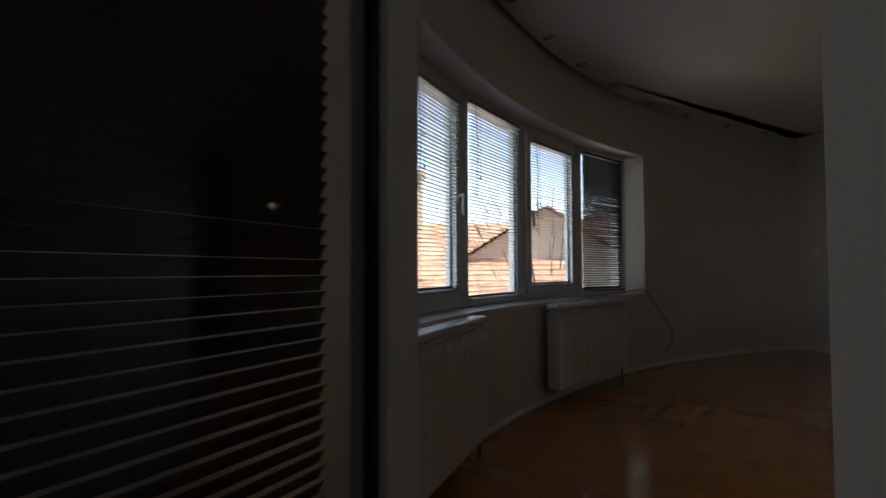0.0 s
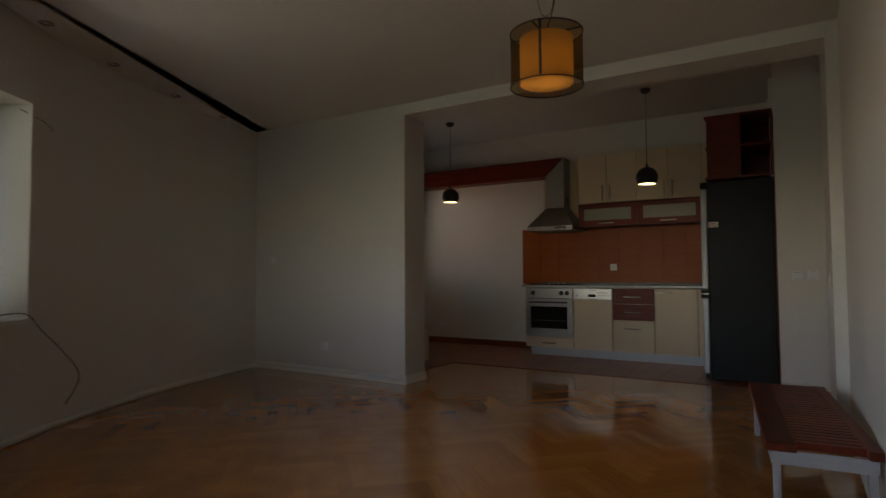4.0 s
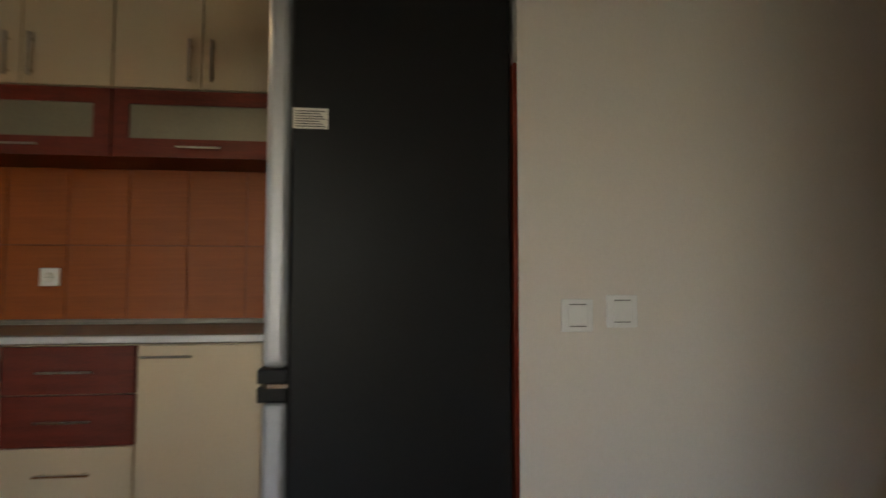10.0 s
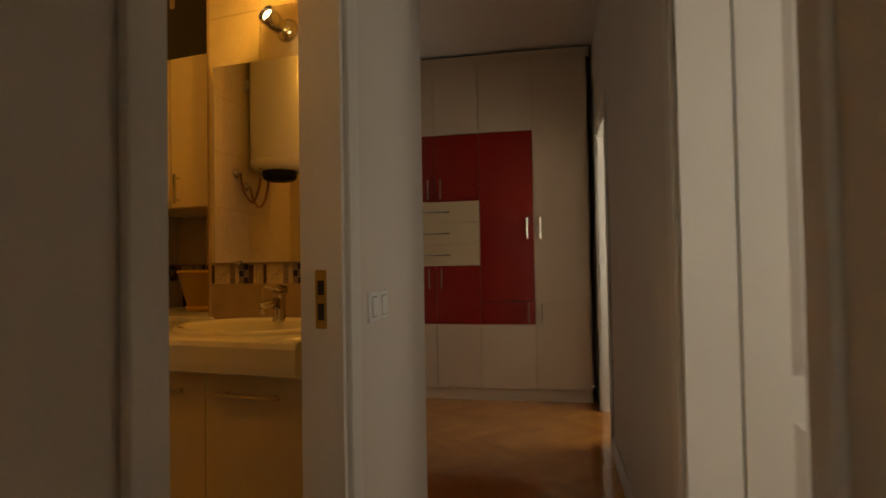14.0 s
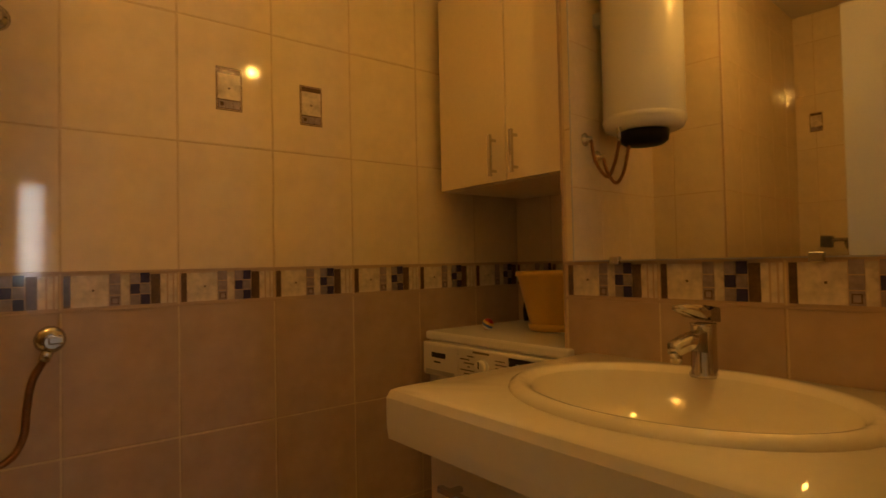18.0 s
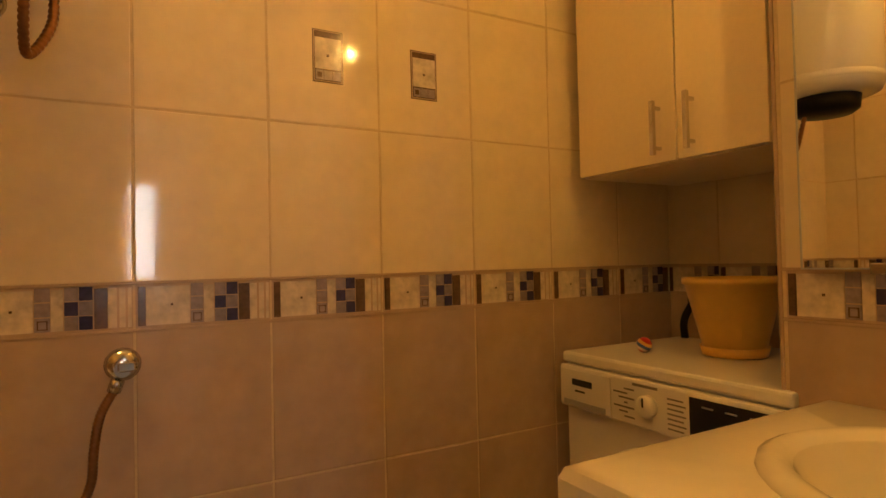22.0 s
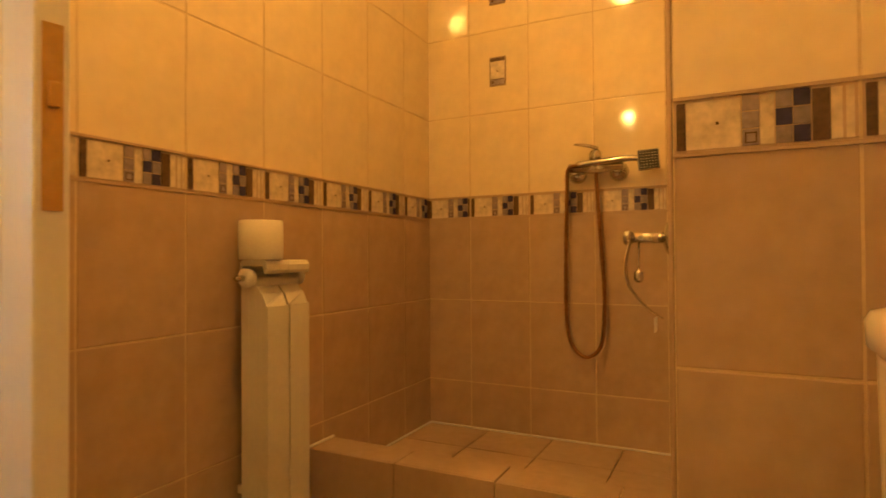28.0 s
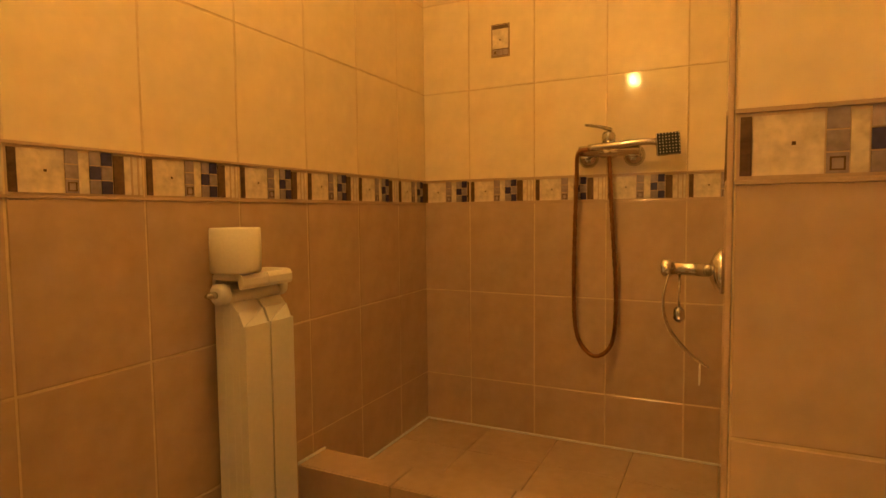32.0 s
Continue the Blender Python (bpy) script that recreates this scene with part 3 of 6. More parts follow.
def radiator_section(width, h, depth):
    """One cast section: a web that carries a front plate and fins behind it, each a little taller than the one before."""
    c, d, e = width / 2, depth, 0.0035
    fins = ((-d, 0.006, 0.0028, h - 0.115), (-d * 0.80, 0.003, 0.004, h - 0.084), (-d * 0.60, 0.003, 0.004, h - 0.066), (-d * 0.36, 0.003, 0.004, h - 0.05), (-0.010, 0.004, 0.004, h - 0.03))
    side = []
    for y, t, inset, top in fins:
        side += [(c - e, y, top), (c - inset, y, top), (c - inset, y + t, top), (c - e, y + t, top)]
    side = side[1:-1]
    plan = [(c + x, y, z) for x, y, z in side] + [(c - x, y, z) for x, y, z in reversed(side)]
    bm = ring_loft([[Vector((x, y, 0.0)) for x, y, z in plan], [Vector(p) for p in plan]])
    for f in bm.faces:
        f.smooth = False
    return mesh_of("section", bm, RADM)


def radiator_cap(width, h, depth):
    """The rounded top of a section, with a lip that turns down at the front."""
    d, g = depth, 0.0008
    side = [(-d + 0.006, h - 0.034), (-d + 0.001, h - 0.026), (-d + 0.001, h - 0.012), (-d + 0.006, h - 0.003), (-d + 0.016, h), (-0.016, h), (-0.006, h - 0.006), (-0.004, h - 0.03), (-0.012, h - 0.03), (-0.016, h - 0.016), (-d + 0.016, h - 0.016), (-d + 0.012, h - 0.034)]
    bm = ring_loft([[Vector((x, y, z)) for y, z in side] for x in (g, width - g)])
    for f in bm.faces:
        f.smooth = False
    return mesh_of("cap", bm, RADM)


def radiator(m, n, pitch, h, z0, depth, label, group=""):
    r = thing("radiator", label, "radiator", group, m)
    me, cap = radiator_section(pitch, h, depth), radiator_cap(pitch, h, depth)
    for i in range(n):
        o = new("section", me)
        o.parent, o.location = r, (i * pitch, 0, z0)
        p = new("cap", cap)
        p.parent = o
    w = n * pitch
    for z in (0.03, h - 0.075):
        part("collector", tube([(0.0, -depth * 0.42, z0 + z + 0.018), (w, -depth * 0.42, z0 + z + 0.018)], 0.017, 12), RADM, r)
    for x, s in ((-0.012, -1), (w + 0.012, 1)):
        part("end_cap", lathe([(0.018, 0), (0.024, 0.004), (0.024, 0.02), (0.016, 0.026)], pose(x - s * 0.014, -depth * 0.42, z0 + h - 0.045, 0, 90 * s, 0), 16), RADM, r)
    part("air_vent", lathe([(0.008, 0), (0.008, 0.02), (0.004, 0.03)], pose(-0.02, -depth * 0.42, z0 + h - 0.045, 0, -90, 0), 12), CHROME, r)
    v = part("valve", lathe([(0.012, 0), (0.016, 0.006), (0.016, 0.05), (0.010, 0.055)], pose(w + 0.005, -depth * 0.42, z0 + 0.045, 0, 90, 0), 14), BRASS, r)
    part("valve_knob", lathe([(0.014, 0), (0.018, 0.01), (0.018, 0.05), (0.014, 0.056)], pose(w + 0.035, -depth * 0.42, z0 + 0.05), 14), RUBBER, v)
    part("supply_pipe", tube([(w + 0.035, -depth * 0.42, z0 + 0.05), (w + 0.035, -depth * 0.42, 0.0)], 0.009, 10), BRASS, r)
    for x in (w * 0.2, w * 0.8):
        part("bracket", box(x, -0.008, z0 + 0.1, x + 0.02, 0.07, z0 + 0.12), RADM, r)
    return r


m1, w1 = chord(-114.9, -122.9, RAD - 0.045)
radiator(m1, 10, w1 / 10, 0.60, 0.135, 0.10, "white aluminium radiator of ten sections under the window", "living room radiators")
m2, w2 = chord(-132.9, -143.1, RAD - 0.05)
radiator(m2, 11, w2 / 11, 0.60, 0.125, 0.10, "white aluminium radiator of eleven sections under the far windows", "living room radiators")

loose = [arc(-146.5, RAD + 0.1, 0.75), arc(-147.4, RAD + 0.04, 0.775), arc(-148.3, RAD - 0.01, 0.765), arc(-149.1, RAD - 0.03, 0.66), arc(-150.5, RAD - 0.03, 0.52), arc(-151.8, RAD - 0.03, 0.36), arc(-151.9, RAD - 0.03, 0.26), arc(-151.0, RAD - 0.03, 0.14)]
solid("loose_cable", tube(smooth_path(loose), 0.004, 8), CORD, "thin dark cable hanging from the window sill", "cable")
solid("cable_stub", tube(smooth_path([arc(-148.2, RAD + 0.06, 2.06), arc(-148.9, RAD - 0.03, 2.0), arc(-149.3, RAD - 0.06, 1.95)]), 0.003, 6), CORD, "short dark cable end at the window head", "cable")


def ceiling_spot(place, z):
    s = thing("ceiling_spot", "small round recessed chrome ceiling spot, switched off", "lamp", "curved row of ceiling spots", pose(place.x, place.y, z))
    part("ring", lathe([(0.030, -0.001), (0.044, -0.001), (0.046, -0.005), (0.036, -0.009), (0.030, -0.004)], None, 20, cap=False), CHROME, s)
    part("lens", lathe([(0.030, -0.003), (0.018, 0.004), (0.0005, 0.006)], None, 16, cap=False), FROST, s)


for a in (-126.6, -131.9, -136.9, -142.0, -148.0, -153.6, -159.7, -165.2):
    ceiling_spot(arc(a, edge_radius(a) - 0.09), HC)

# drum pendant
SHADE_IN = bpy.data.materials.new("cream_shade")
SHADE_IN.use_nodes = True
tn = SHADE_IN.node_tree.nodes
tn.remove(tn["Principled BSDF"])
ta, tb, tm, tt = tn.new("ShaderNodeBsdfTranslucent"), tn.new("ShaderNodeBsdfDiffuse"), tn.new("ShaderNodeMixShader"), tn.new("ShaderNodeTexNoise")
ta.inputs[0].default_value = tb.inputs[0].default_value = (0.80, 0.60, 0.30, 1)
tm.inputs[0].default_value = 0.4
link(SHADE_IN, ta.outputs[0], tm.inputs[1])
link(SHADE_IN, tb.outputs[0], tm.inputs[2])
link(SHADE_IN, tm.outputs[0], tn["Material Output"].inputs[0])
SHADE_OUT = bpy.data.materials.new("brown_organza")
SHADE_OUT.use_nodes = True
on = SHADE_OUT.node_tree.nodes
on.remove(on["Principled BSDF"])
oa, ob_, om, ow = on.new("ShaderNodeBsdfTransparent"), on.new("ShaderNodeBsdfDiffuse"), on.new("ShaderNodeMixShader"), on.new("ShaderNodeTexNoise")
ob_.inputs[0].default_value = (0.10, 0.055, 0.025, 1)
oa.inputs[0].default_value = (0.80, 0.66, 0.45, 1)
ow.inputs["Scale"].default_value = 40
omr = on.new("ShaderNodeMapRange")
omr.inputs["To Min"].default_value, omr.inputs["To Max"].default_value = 0.3, 0.5
link(SHADE_OUT, ow.outputs[0], omr.inputs[0])
link(SHADE_OUT, omr.outputs[0], om.inputs[0])
link(SHADE_OUT, oa.outputs[0], om.inputs[1])
link(SHADE_OUT, ob_.outputs[0], om.inputs[2])
link(SHADE_OUT, om.outputs[0], on["Material Output"].inputs[0])

LX, LY, LZ = -0.745, 3.76, 1.868
dl = thing("pendant_lamp", "drum pendant lamp, brown organza round a lit cream shade", "lamp", at=pose(LX, LY, LZ))


def hoop(r, z, t):
    return tube([(r * math.cos(2 * math.pi * i / 32), r * math.sin(2 * math.pi * i / 32), z) for i in range(33)], t, 6)


part("outer_shade", lathe([(0.165, 0), (0.165, 0.25)], None, 40, cap=False), SHADE_OUT, dl, "sheer brown outer shade")
part("inner_shade", lathe([(0.122, 0.012), (0.122, 0.225)], None, 40, cap=False), SHADE_IN, dl, "cream inner shade")
part("diffuser", lathe([(0.120, 0.016), (0.06, 0.018), (0.001, 0.018)], None, 32, cap=False), SHADE_IN, dl)
for z in (0, 0.25):
    part("shade_ring", hoop(0.166, z, 0.0035), BLACKP, dl)
part("shade_seam", box(0.03, -0.168, 0.004, 0.042, -0.1655, 0.246), BLACKP, dl)
part("spider", boxes([(-0.165, -0.003, 0.243, 0.165, 0.003, 0.248), (-0.003, -0.165, 0.243, 0.003, 0.165, 0.248)]), BLACKP, dl)
part("socket", lathe([(0.018, 0.16), (0.02, 0.245), (0.01, 0.27)], None, 14), BLACKP, dl)
part("bulb", lathe([(0.004, 0.05), (0.03, 0.075), (0.034, 0.11), (0.018, 0.165)], None, 18), BULB2, dl)
top = HC - LZ
part("cord", tube(smooth_path([(0, 0, 0.26), (0.03, 0.01, 0.36), (0.05, 0.0, 0.48), (0.02, 0, 0.62), (0, 0, top - 0.04)]), 0.0025, 6), CORD, dl)
part("slack_cord", tube(smooth_path([(0, 0, top - 0.06), (-0.05, 0.01, 0.52), (-0.03, 0.02, 0.36), (0.03, 0.0, 0.36), (0.045, 0, 0.55), (0.01, 0, top - 0.05)]), 0.0018, 6), CORD, dl)
part("ceiling_rose", lathe([(0.05, top), (0.05, top - 0.015), (0.03, top - 0.045), (0.006, top - 0.06)], None, 24), CHROME, dl)
point_lamp("pendant_light", (LX, LY, LZ + 0.11), 1.45, (1, 0.55, 0.16), 0.03)

# balcony door leaf, open into the room, with its blind
hx, hy = HING
ux, uy = -0.817, 0.577
leafm = Matrix(((ux, uy, 0, hx - 0.02), (uy, -ux, 0, hy + 0.02), (0, 0, 1, 0), (0, 0, 0, 1)))
LW = 0.83
leaf = thing("balcony_door", "white glazed balcony door standing open, with a blind", "door", at=leafm)
part("frame", boxes([(0, -0.035, 0.04, 0.10, 0.035, 2.06), (LW - 0.10, -0.035, 0.04, LW, 0.035, 2.06), (0.10, -0.035, 0.04, LW - 0.10, 0.035, 0.16), (0.10, -0.035, 1.95, LW - 0.10, 0.035, 2.06)], 0.003), UPVC, leaf)
pn = part("pane", box(0.095, -0.004, 0.155, LW - 0.095, 0.004, 1.955), GLASS, leaf)
part("gasket", boxes([(0.10, 0.006, 0.16, 0.112, 0.02, 1.95), (LW - 0.122, 0.006, 0.16, LW - 0.10, 0.02, 1.95)]), RUBBER, leaf)
part("seal_strip", box(LW - 0.006, -0.028, 0.06, LW + 0.004, -0.018, 2.04), RUBBER, leaf)
venetian_blind(leafm @ pose(0.11, 0, 0) @ pose(0, -0.055, 0), LW - 0.24, 0.12, 1.97, SLAT_DARK_BACKLIT, 60, 0.0235, 0.025, "venetian blind on the open balcony door, colour darkened as backlit", wand=False)
wj = math.dist(HING, JAMB)
jx, jy = (JAMB[0] - hx) / wj, (JAMB[1] - hy) / wj
jm = Matrix(((jx, jy, 0, hx), (jy, -jx, 0, hy), (0, 0, 1, 0), (0, 0, 0, 1)))
setting("door_frame_balcony", moved(boxes([(wj - 0.004, -0.012, 0, wj + 0.05, -0.002, 2.14), (0.055, 0.01, 2.04, wj - 0.004, 0.09, 2.098), (0.002, 0.02, 0, 0.05, 0.09, 2.098)]), jm), UPVC, "white plastic balcony door frame", "frame")

# slatted bench against the wall
bm_ = pose(-0.06, 5.38, 0, 0, 0, 6.0)
bench = thing("slatted_bench", "dark red wooden bench with crosswise slots", "bench", at=bm_)
BL, BWD = 1.42, 0.40
for x0, x1 in ((0, 0.11), (BWD - 0.055, BWD)):
    part("rail", box(x0, -BL, 0.285, x1, 0, 0.320, 0.005), WOODB, bench)
me = mesh_of("slat", box(0.11, -0.042, 0.288, BWD - 0.055, 0, 0.318, 0.003), WOODB)
k = int(BL / 0.053)
for i in range(k):
    o = new("slat", me)
    o.parent, o.location = bench, (0, -0.006 - i * 0.053, 0)
part("apron", boxes([(0.02, -BL + 0.02, 0.230, 0.035, -0.02, 0.285), (BWD - 0.035, -BL + 0.02, 0.230, BWD - 0.02, -0.02, 0.285), (0.035, -BL + 0.02, 0.230, BWD - 0.035, -BL + 0.035, 0.285), (0.035, -0.035, 0.230, BWD - 0.035, -0.02, 0.285)]), SILVER, bench)
for x in (0.025, BWD - 0.055):
    for y in (-BL + 0.025, -0.055):
        part("leg", box(x, y, 0, x + 0.03, y + 0.03, 0.230, 0.003), SILVER, bench, "pale metal leg")


def socket(place, normal_deg, label="white wall socket with a round recess"):
    s = thing("wall_socket", label, "socket", at=pose(*place, 0, 0, normal_deg))
    part("plate", box(-0.041, -0.009, -0.041, 0.041, 0, 0.041, 0.004), UPVC, s)
    part("recess", lathe([(0.021, 0), (0.021, 0.0015), (0.002, 0.0016)], pose(0, -0.0092, 0, 90, 0, 0), 20), TRIM, s)
    for x in (-0.0095, 0.0095):
        part("contact_hole", lathe([(0.0028, 0), (0.0028, 0.001)], pose(x, -0.0112, 0, 90, 0, 0), 8), BLACKP, s)
    return s


def rocker(place, normal_deg, label="white rocker light switch"):
    s = thing("light_switch", label, "switch", "light switches", pose(*place, 0, 0, normal_deg))
    part("plate", box(-0.041, -0.009, -0.041, 0.041, 0, 0.041, 0.004), UPVC, s)
    part("rocker", box(-0.026, -0.014, -0.026, 0.026, -0.009, 0.026, 0.003), UPVC, s)
    for z in (0.0272, -0.0272):
        part("gap", box(-0.021, -0.0097, z - 0.001, 0.021, -0.009, z + 0.001), BLACKP, s)
    return s


socket((-3.85, 5.6, 0.29), 0)
rocker((-4.59, 5.6, 1.17), 0, "white light switch on the living room wall")
rocker((0.41, 5.878, 0.953), -90, "white light switch on the pier")
rocker((0.226, CN, 0.975), 0)
rocker((0.342, CN, 0.985), 0)


def skirting(name, p, q, mat=TRIM, h=0.075, label="white moulded skirting board"):
    p, q = Vector((*p, 0)), Vector((*q, 0))
    d = (q - p)
    L = d.length
    d.normalize()
    n_ = Vector((-d.y, d.x, 0))
    prof = [(0, 0), (0.020, 0), (0.020, h * 0.30), (0.014, h * 0.40), (0.014, h * 0.72), (0.009, h * 0.86), (0.006, h), (0, h)]
    bm = ring_loft([[p + n_ * a + Vector((0, 0, b)) for a, b in prof], [q + n_ * a + Vector((0, 0, b)) for a, b in prof]])
    for f in bm.faces:
        f.smooth = False
    return setting(name, bm, mat, label, "baseboard")


skirting("baseboard_north", (-2.84, 5.598), (-4.9, 5.598))
skirting("baseboard_pier", (-2.858, 5.93), (-2.858, 5.58))
skirting("baseboard_east", (0.478, 2.4), (0.478, 5.62))
skirting("baseboard_east_pier", (0.408, 5.6), (0.408, 6.38))
skirting("baseboard_switch_wall", (1.73, CN - 0.002), (0.08, CN - 0.002))
skirting("baseboard_corridor", (3.327, CN - 0.002), (2.53, CN - 0.002))
skirting("baseboard_corridor_end", (3.307, 7.92), (3.307, CN - 0.022))
skirting("baseboard_corridor_south", (0.62, CS + 0.002), (1.85, CS + 0.002))
skirting("baseboard_corridor_south_far", (2.78, CS + 0.002), (4.54, CS + 0.002))
bmq = []
for i in range(61):
    a = -112 - i * 58.3 / 60
    bmq.append([arc(a, RAD - x, z) for x, z in ((0, 0), (0.016, 0), (0.016, 0.03), (0.006, 0.045), (0, 0.045))])
setting("baseboard_curved", ring_loft(bmq), TRIM, "low white skirting along the curved wall", "baseboard")

# ---- outside ----
GZ = -7.0
ground = setting("ground", box(-900, -900, GZ - 0.5, 900, 900, GZ), GRASS, "dry grass and streets far below the windows", "ground")


def house(x, y, w, d, h, rot, roof_h, label, chimney=True, rows=22):
    """A house whose long side runs along its x, with a gabled roof of tile courses."""
    hs = thing("house", label, "house", "houses outside the windows", pose(x, y, GZ, 0, 0, rot))
    part("wall", box(-w / 2, -d / 2, 0, w / 2, d / 2, h), STUCCO, hs)
    part("gable", ring_loft([[Vector((sx, -d / 2, h)), Vector((sx, d / 2, h)), Vector((sx, 0, h + roof_h - 0.1))] for sx in (-w / 2, w / 2)]), STUCCO, hs)
    bm = bmesh.new()
    half = d / 2 + 0.4
    sl = math.hypot(half, roof_h)
    for s in (-1, 1):
        for i in range(rows):
            t0, t1 = i / rows, (i + 1.15) / rows
            y0, y1 = s * half * (1 - t0), s * half * (1 - min(t1, 1))
            z0, z1 = h - 0.1 + roof_h * t0, h - 0.1 + roof_h * min(t1, 1)
            vs = [bm.verts.new(p) for p in ((-w / 2 - 0.4, y0, z0 + 0.07), (w / 2 + 0.4, y0, z0 + 0.07), (w / 2 + 0.4, y1, z1 + 0.02), (-w / 2 - 0.4, y1, z1 + 0.02))]
            bm.faces.new(vs if s < 0 else vs[::-1])
            lo = [bm.verts.new((vx, y0, z0)) for vx in (-w / 2 - 0.4, w / 2 + 0.4)]
            bm.faces.new((lo[0], lo[1], vs[1], vs[0]))
    rf = part("roof", bm, ROOF, hs, "weathered red clay tile roof")
    for i in range(max(2, int(w / 2.6))):
        wx = -w / 2 + 1.3 + i * 2.6
        if wx + 1 < w / 2:
            for sy in (-1, 1):
                wn_ = part("window", boxes([(wx, sy * (d / 2 + 0.02), h - 2.2, wx + 1.0, sy * (d / 2 - 0.05), h - 0.8)]), BLACKG, hs)
                part("sill", box(wx - 0.08, sy * d / 2, h - 2.27, wx + 1.08, sy * (d / 2 + 0.12), h - 2.2), TRIM, wn_)
    if chimney:
        c = part("chimney", boxes([(-0.45, -0.45, h + roof_h * 0.3, 0.45, 0.45, h + roof_h + 1.5), (-0.55, -0.55, h + roof_h + 1.5, 0.55, 0.55, h + roof_h + 1.65)]), STUCCO, hs)
        part("antenna", boxes([(-0.02, 0.5, h + roof_h, 0.02, 0.54, h + roof_h + 3.4), (-0.7, 0.5, h + roof_h + 3.1, 0.7, 0.53, h + roof_h + 3.14), (-0.5, 0.5, h + roof_h + 2.5, 0.5, 0.53, h + roof_h + 2.54)] + [(-0.6 + 0.2 * i, 0.2, h + roof_h + 3.12, -0.58 + 0.2 * i, 0.85, h + roof_h + 3.15) for i in range(7)]), BLACKP, rf)
    return hs


def at_angle(yaw, dist):
    """A place outside, seen from the middle of the window room at a yaw."""
    return 0.8 - dist * math.sin(radians(yaw)), 0.3 + dist * math.cos(radians(yaw))


house(*at_angle(97, 16), 11, 8, 5.9, 10, 3.0, "low house with a red tile roof and cream walls", chimney=False)
house(*at_angle(84, 19), 9, 10, 6.4, 80, 3.3, "house with a red tile roof, brick chimney and aerial")
house(*at_angle(73, 24), 14, 10, 6.7, -10, 3.3, "long house with a brown tile roof", chimney=False)
house(*at_angle(62, 27), 14, 10, 6.9, -35, 3.3, "house with a weathered tile roof beyond the trees", chimney=False)
house(*at_angle(50, 30), 17, 10, 7.0, 30, 3.3, "broad house with a brown tile roof", chimney=False)


def bare_tree(x, y, h, seed, label):
    rnd = random.Random(seed)
    t = thing("tree", label, "tree", "bare trees between the houses", pose(x, y, GZ))
    part("trunk", tube(smooth_path([(0, 0, 0), (0.15, 0.1, h * 0.25), (-0.05, 0.1, h * 0.5), (0.1, 0, h * 0.75)]), lambda k: 0.22 * (1 - 0.8 * k), 8), BARK, t)
    for i in range(9):
        a, z = rnd.uniform(0, 6.28), h * rnd.uniform(0.3, 0.7)
        L = h * rnd.uniform(0.25, 0.4)
        part("limb", tube(smooth_path([(0, 0, z), (math.cos(a) * L * 0.4, math.sin(a) * L * 0.4, z + L * 0.4), (math.cos(a) * L * 0.7, math.sin(a) * L * 0.7, z + L)], 4), lambda k: 0.07 * (1 - 0.85 * k), 5), BARK, t)
    tw = bmesh.new()
    for i in range(420):
        a, z = rnd.uniform(0, 6.28), h * rnd.uniform(0.45, 1.02)
        r = h * 0.27 * rnd.uniform(0.2, 1) * (1.25 - abs(z / h - 0.72))
        p = Vector((math.cos(a) * r, math.sin(a) * r, z))
        q = p + Vector((math.cos(a) * 0.5, math.sin(a) * 0.5, 0.8)) * rnd.uniform(0.5, 1.1)
        s = Vector((rnd.uniform(-1, 1), rnd.uniform(-1, 1), 0)).normalized() * 0.02
        tw.faces.new([tw.verts.new(v) for v in (p - s, p + s, q + s * 0.3, q - s * 0.3)])
    tagged(part("twigs", tw, BARK, t), kind="stuff")


for i, (yw, ds, h) in enumerate(((70, 17, 9.6), (64, 20, 9.0), (56, 19, 9.5))):
    bare_tree(*at_angle(yw, ds), h, 20 + i, "leafless tree with fine twigs behind the windows")

# ---- kitchen ----


def bar_handle(name, x0, x1, y, z, parent, vertical=False, r=0.005):
    """A bar handle on two studs, on a front whose face lies at y."""
    if vertical:
        return part(name, boxes([(x0 - r, y - 0.032, z - x1 / 2, x0 + r, y - 0.022, z + x1 / 2), (x0 - r * 0.7, y - 0.024, z - x1 / 2 + 0.02, x0 + r * 0.7, y, z - x1 / 2 + 0.03), (x0 - r * 0.7, y - 0.024, z + x1 / 2 - 0.03, x0 + r * 0.7, y, z + x1 / 2 - 0.02)], 0.0015), CHROME, parent, "chrome bar handle")
    return part(name, boxes([(x0, y - 0.032, z - r, x1, y - 0.022, z + r), (x0 + 0.02, y - 0.024, z - r * 0.7, x0 + 0.03, y, z + r * 0.7), (x1 - 0.03, y - 0.024, z - r * 0.7, x1 - 0.02, y, z + r * 0.7)], 0.0015), CHROME, parent, "chrome bar handle")


FY, BKY = 7.98, 8.495
X = (-2.69, -2.07, -1.605, -1.14, -0.69, -0.60)

ovc = thing("oven_cabinet", "cream base unit with a drawer below the oven", "cabinet", "base cabinets")
part("body", boxes([(X[0], FY + 0.02, 0.1, X[0] + 0.018, BKY, 0.83), (X[1] - 0.018, FY + 0.02, 0.1, X[1], BKY, 0.83), (X[0] + 0.018, FY + 0.02, 0.1, X[1] - 0.018, BKY, 0.225)]), CREAM, ovc)
dr = part("drawer", box(X[0] + 0.003, FY - 0.002, 0.103, X[1] - 0.003, FY + 0.018, 0.214, 0.002), CREAM, ovc)
bar_handle("handle", -2.47, -2.29, FY - 0.002, 0.158, dr)
part("plinth", box(X[0] + 0.05, FY + 0.045, 0.0, X[1], FY + 0.06, 0.099), SILVER, ovc, "silver plinth")

oven = thing("oven", "stainless steel built-in oven with a dark glass door", "oven", at=pose(X[0] + 0.02, FY, 0.228))
OW = X[1] - X[0] - 0.04
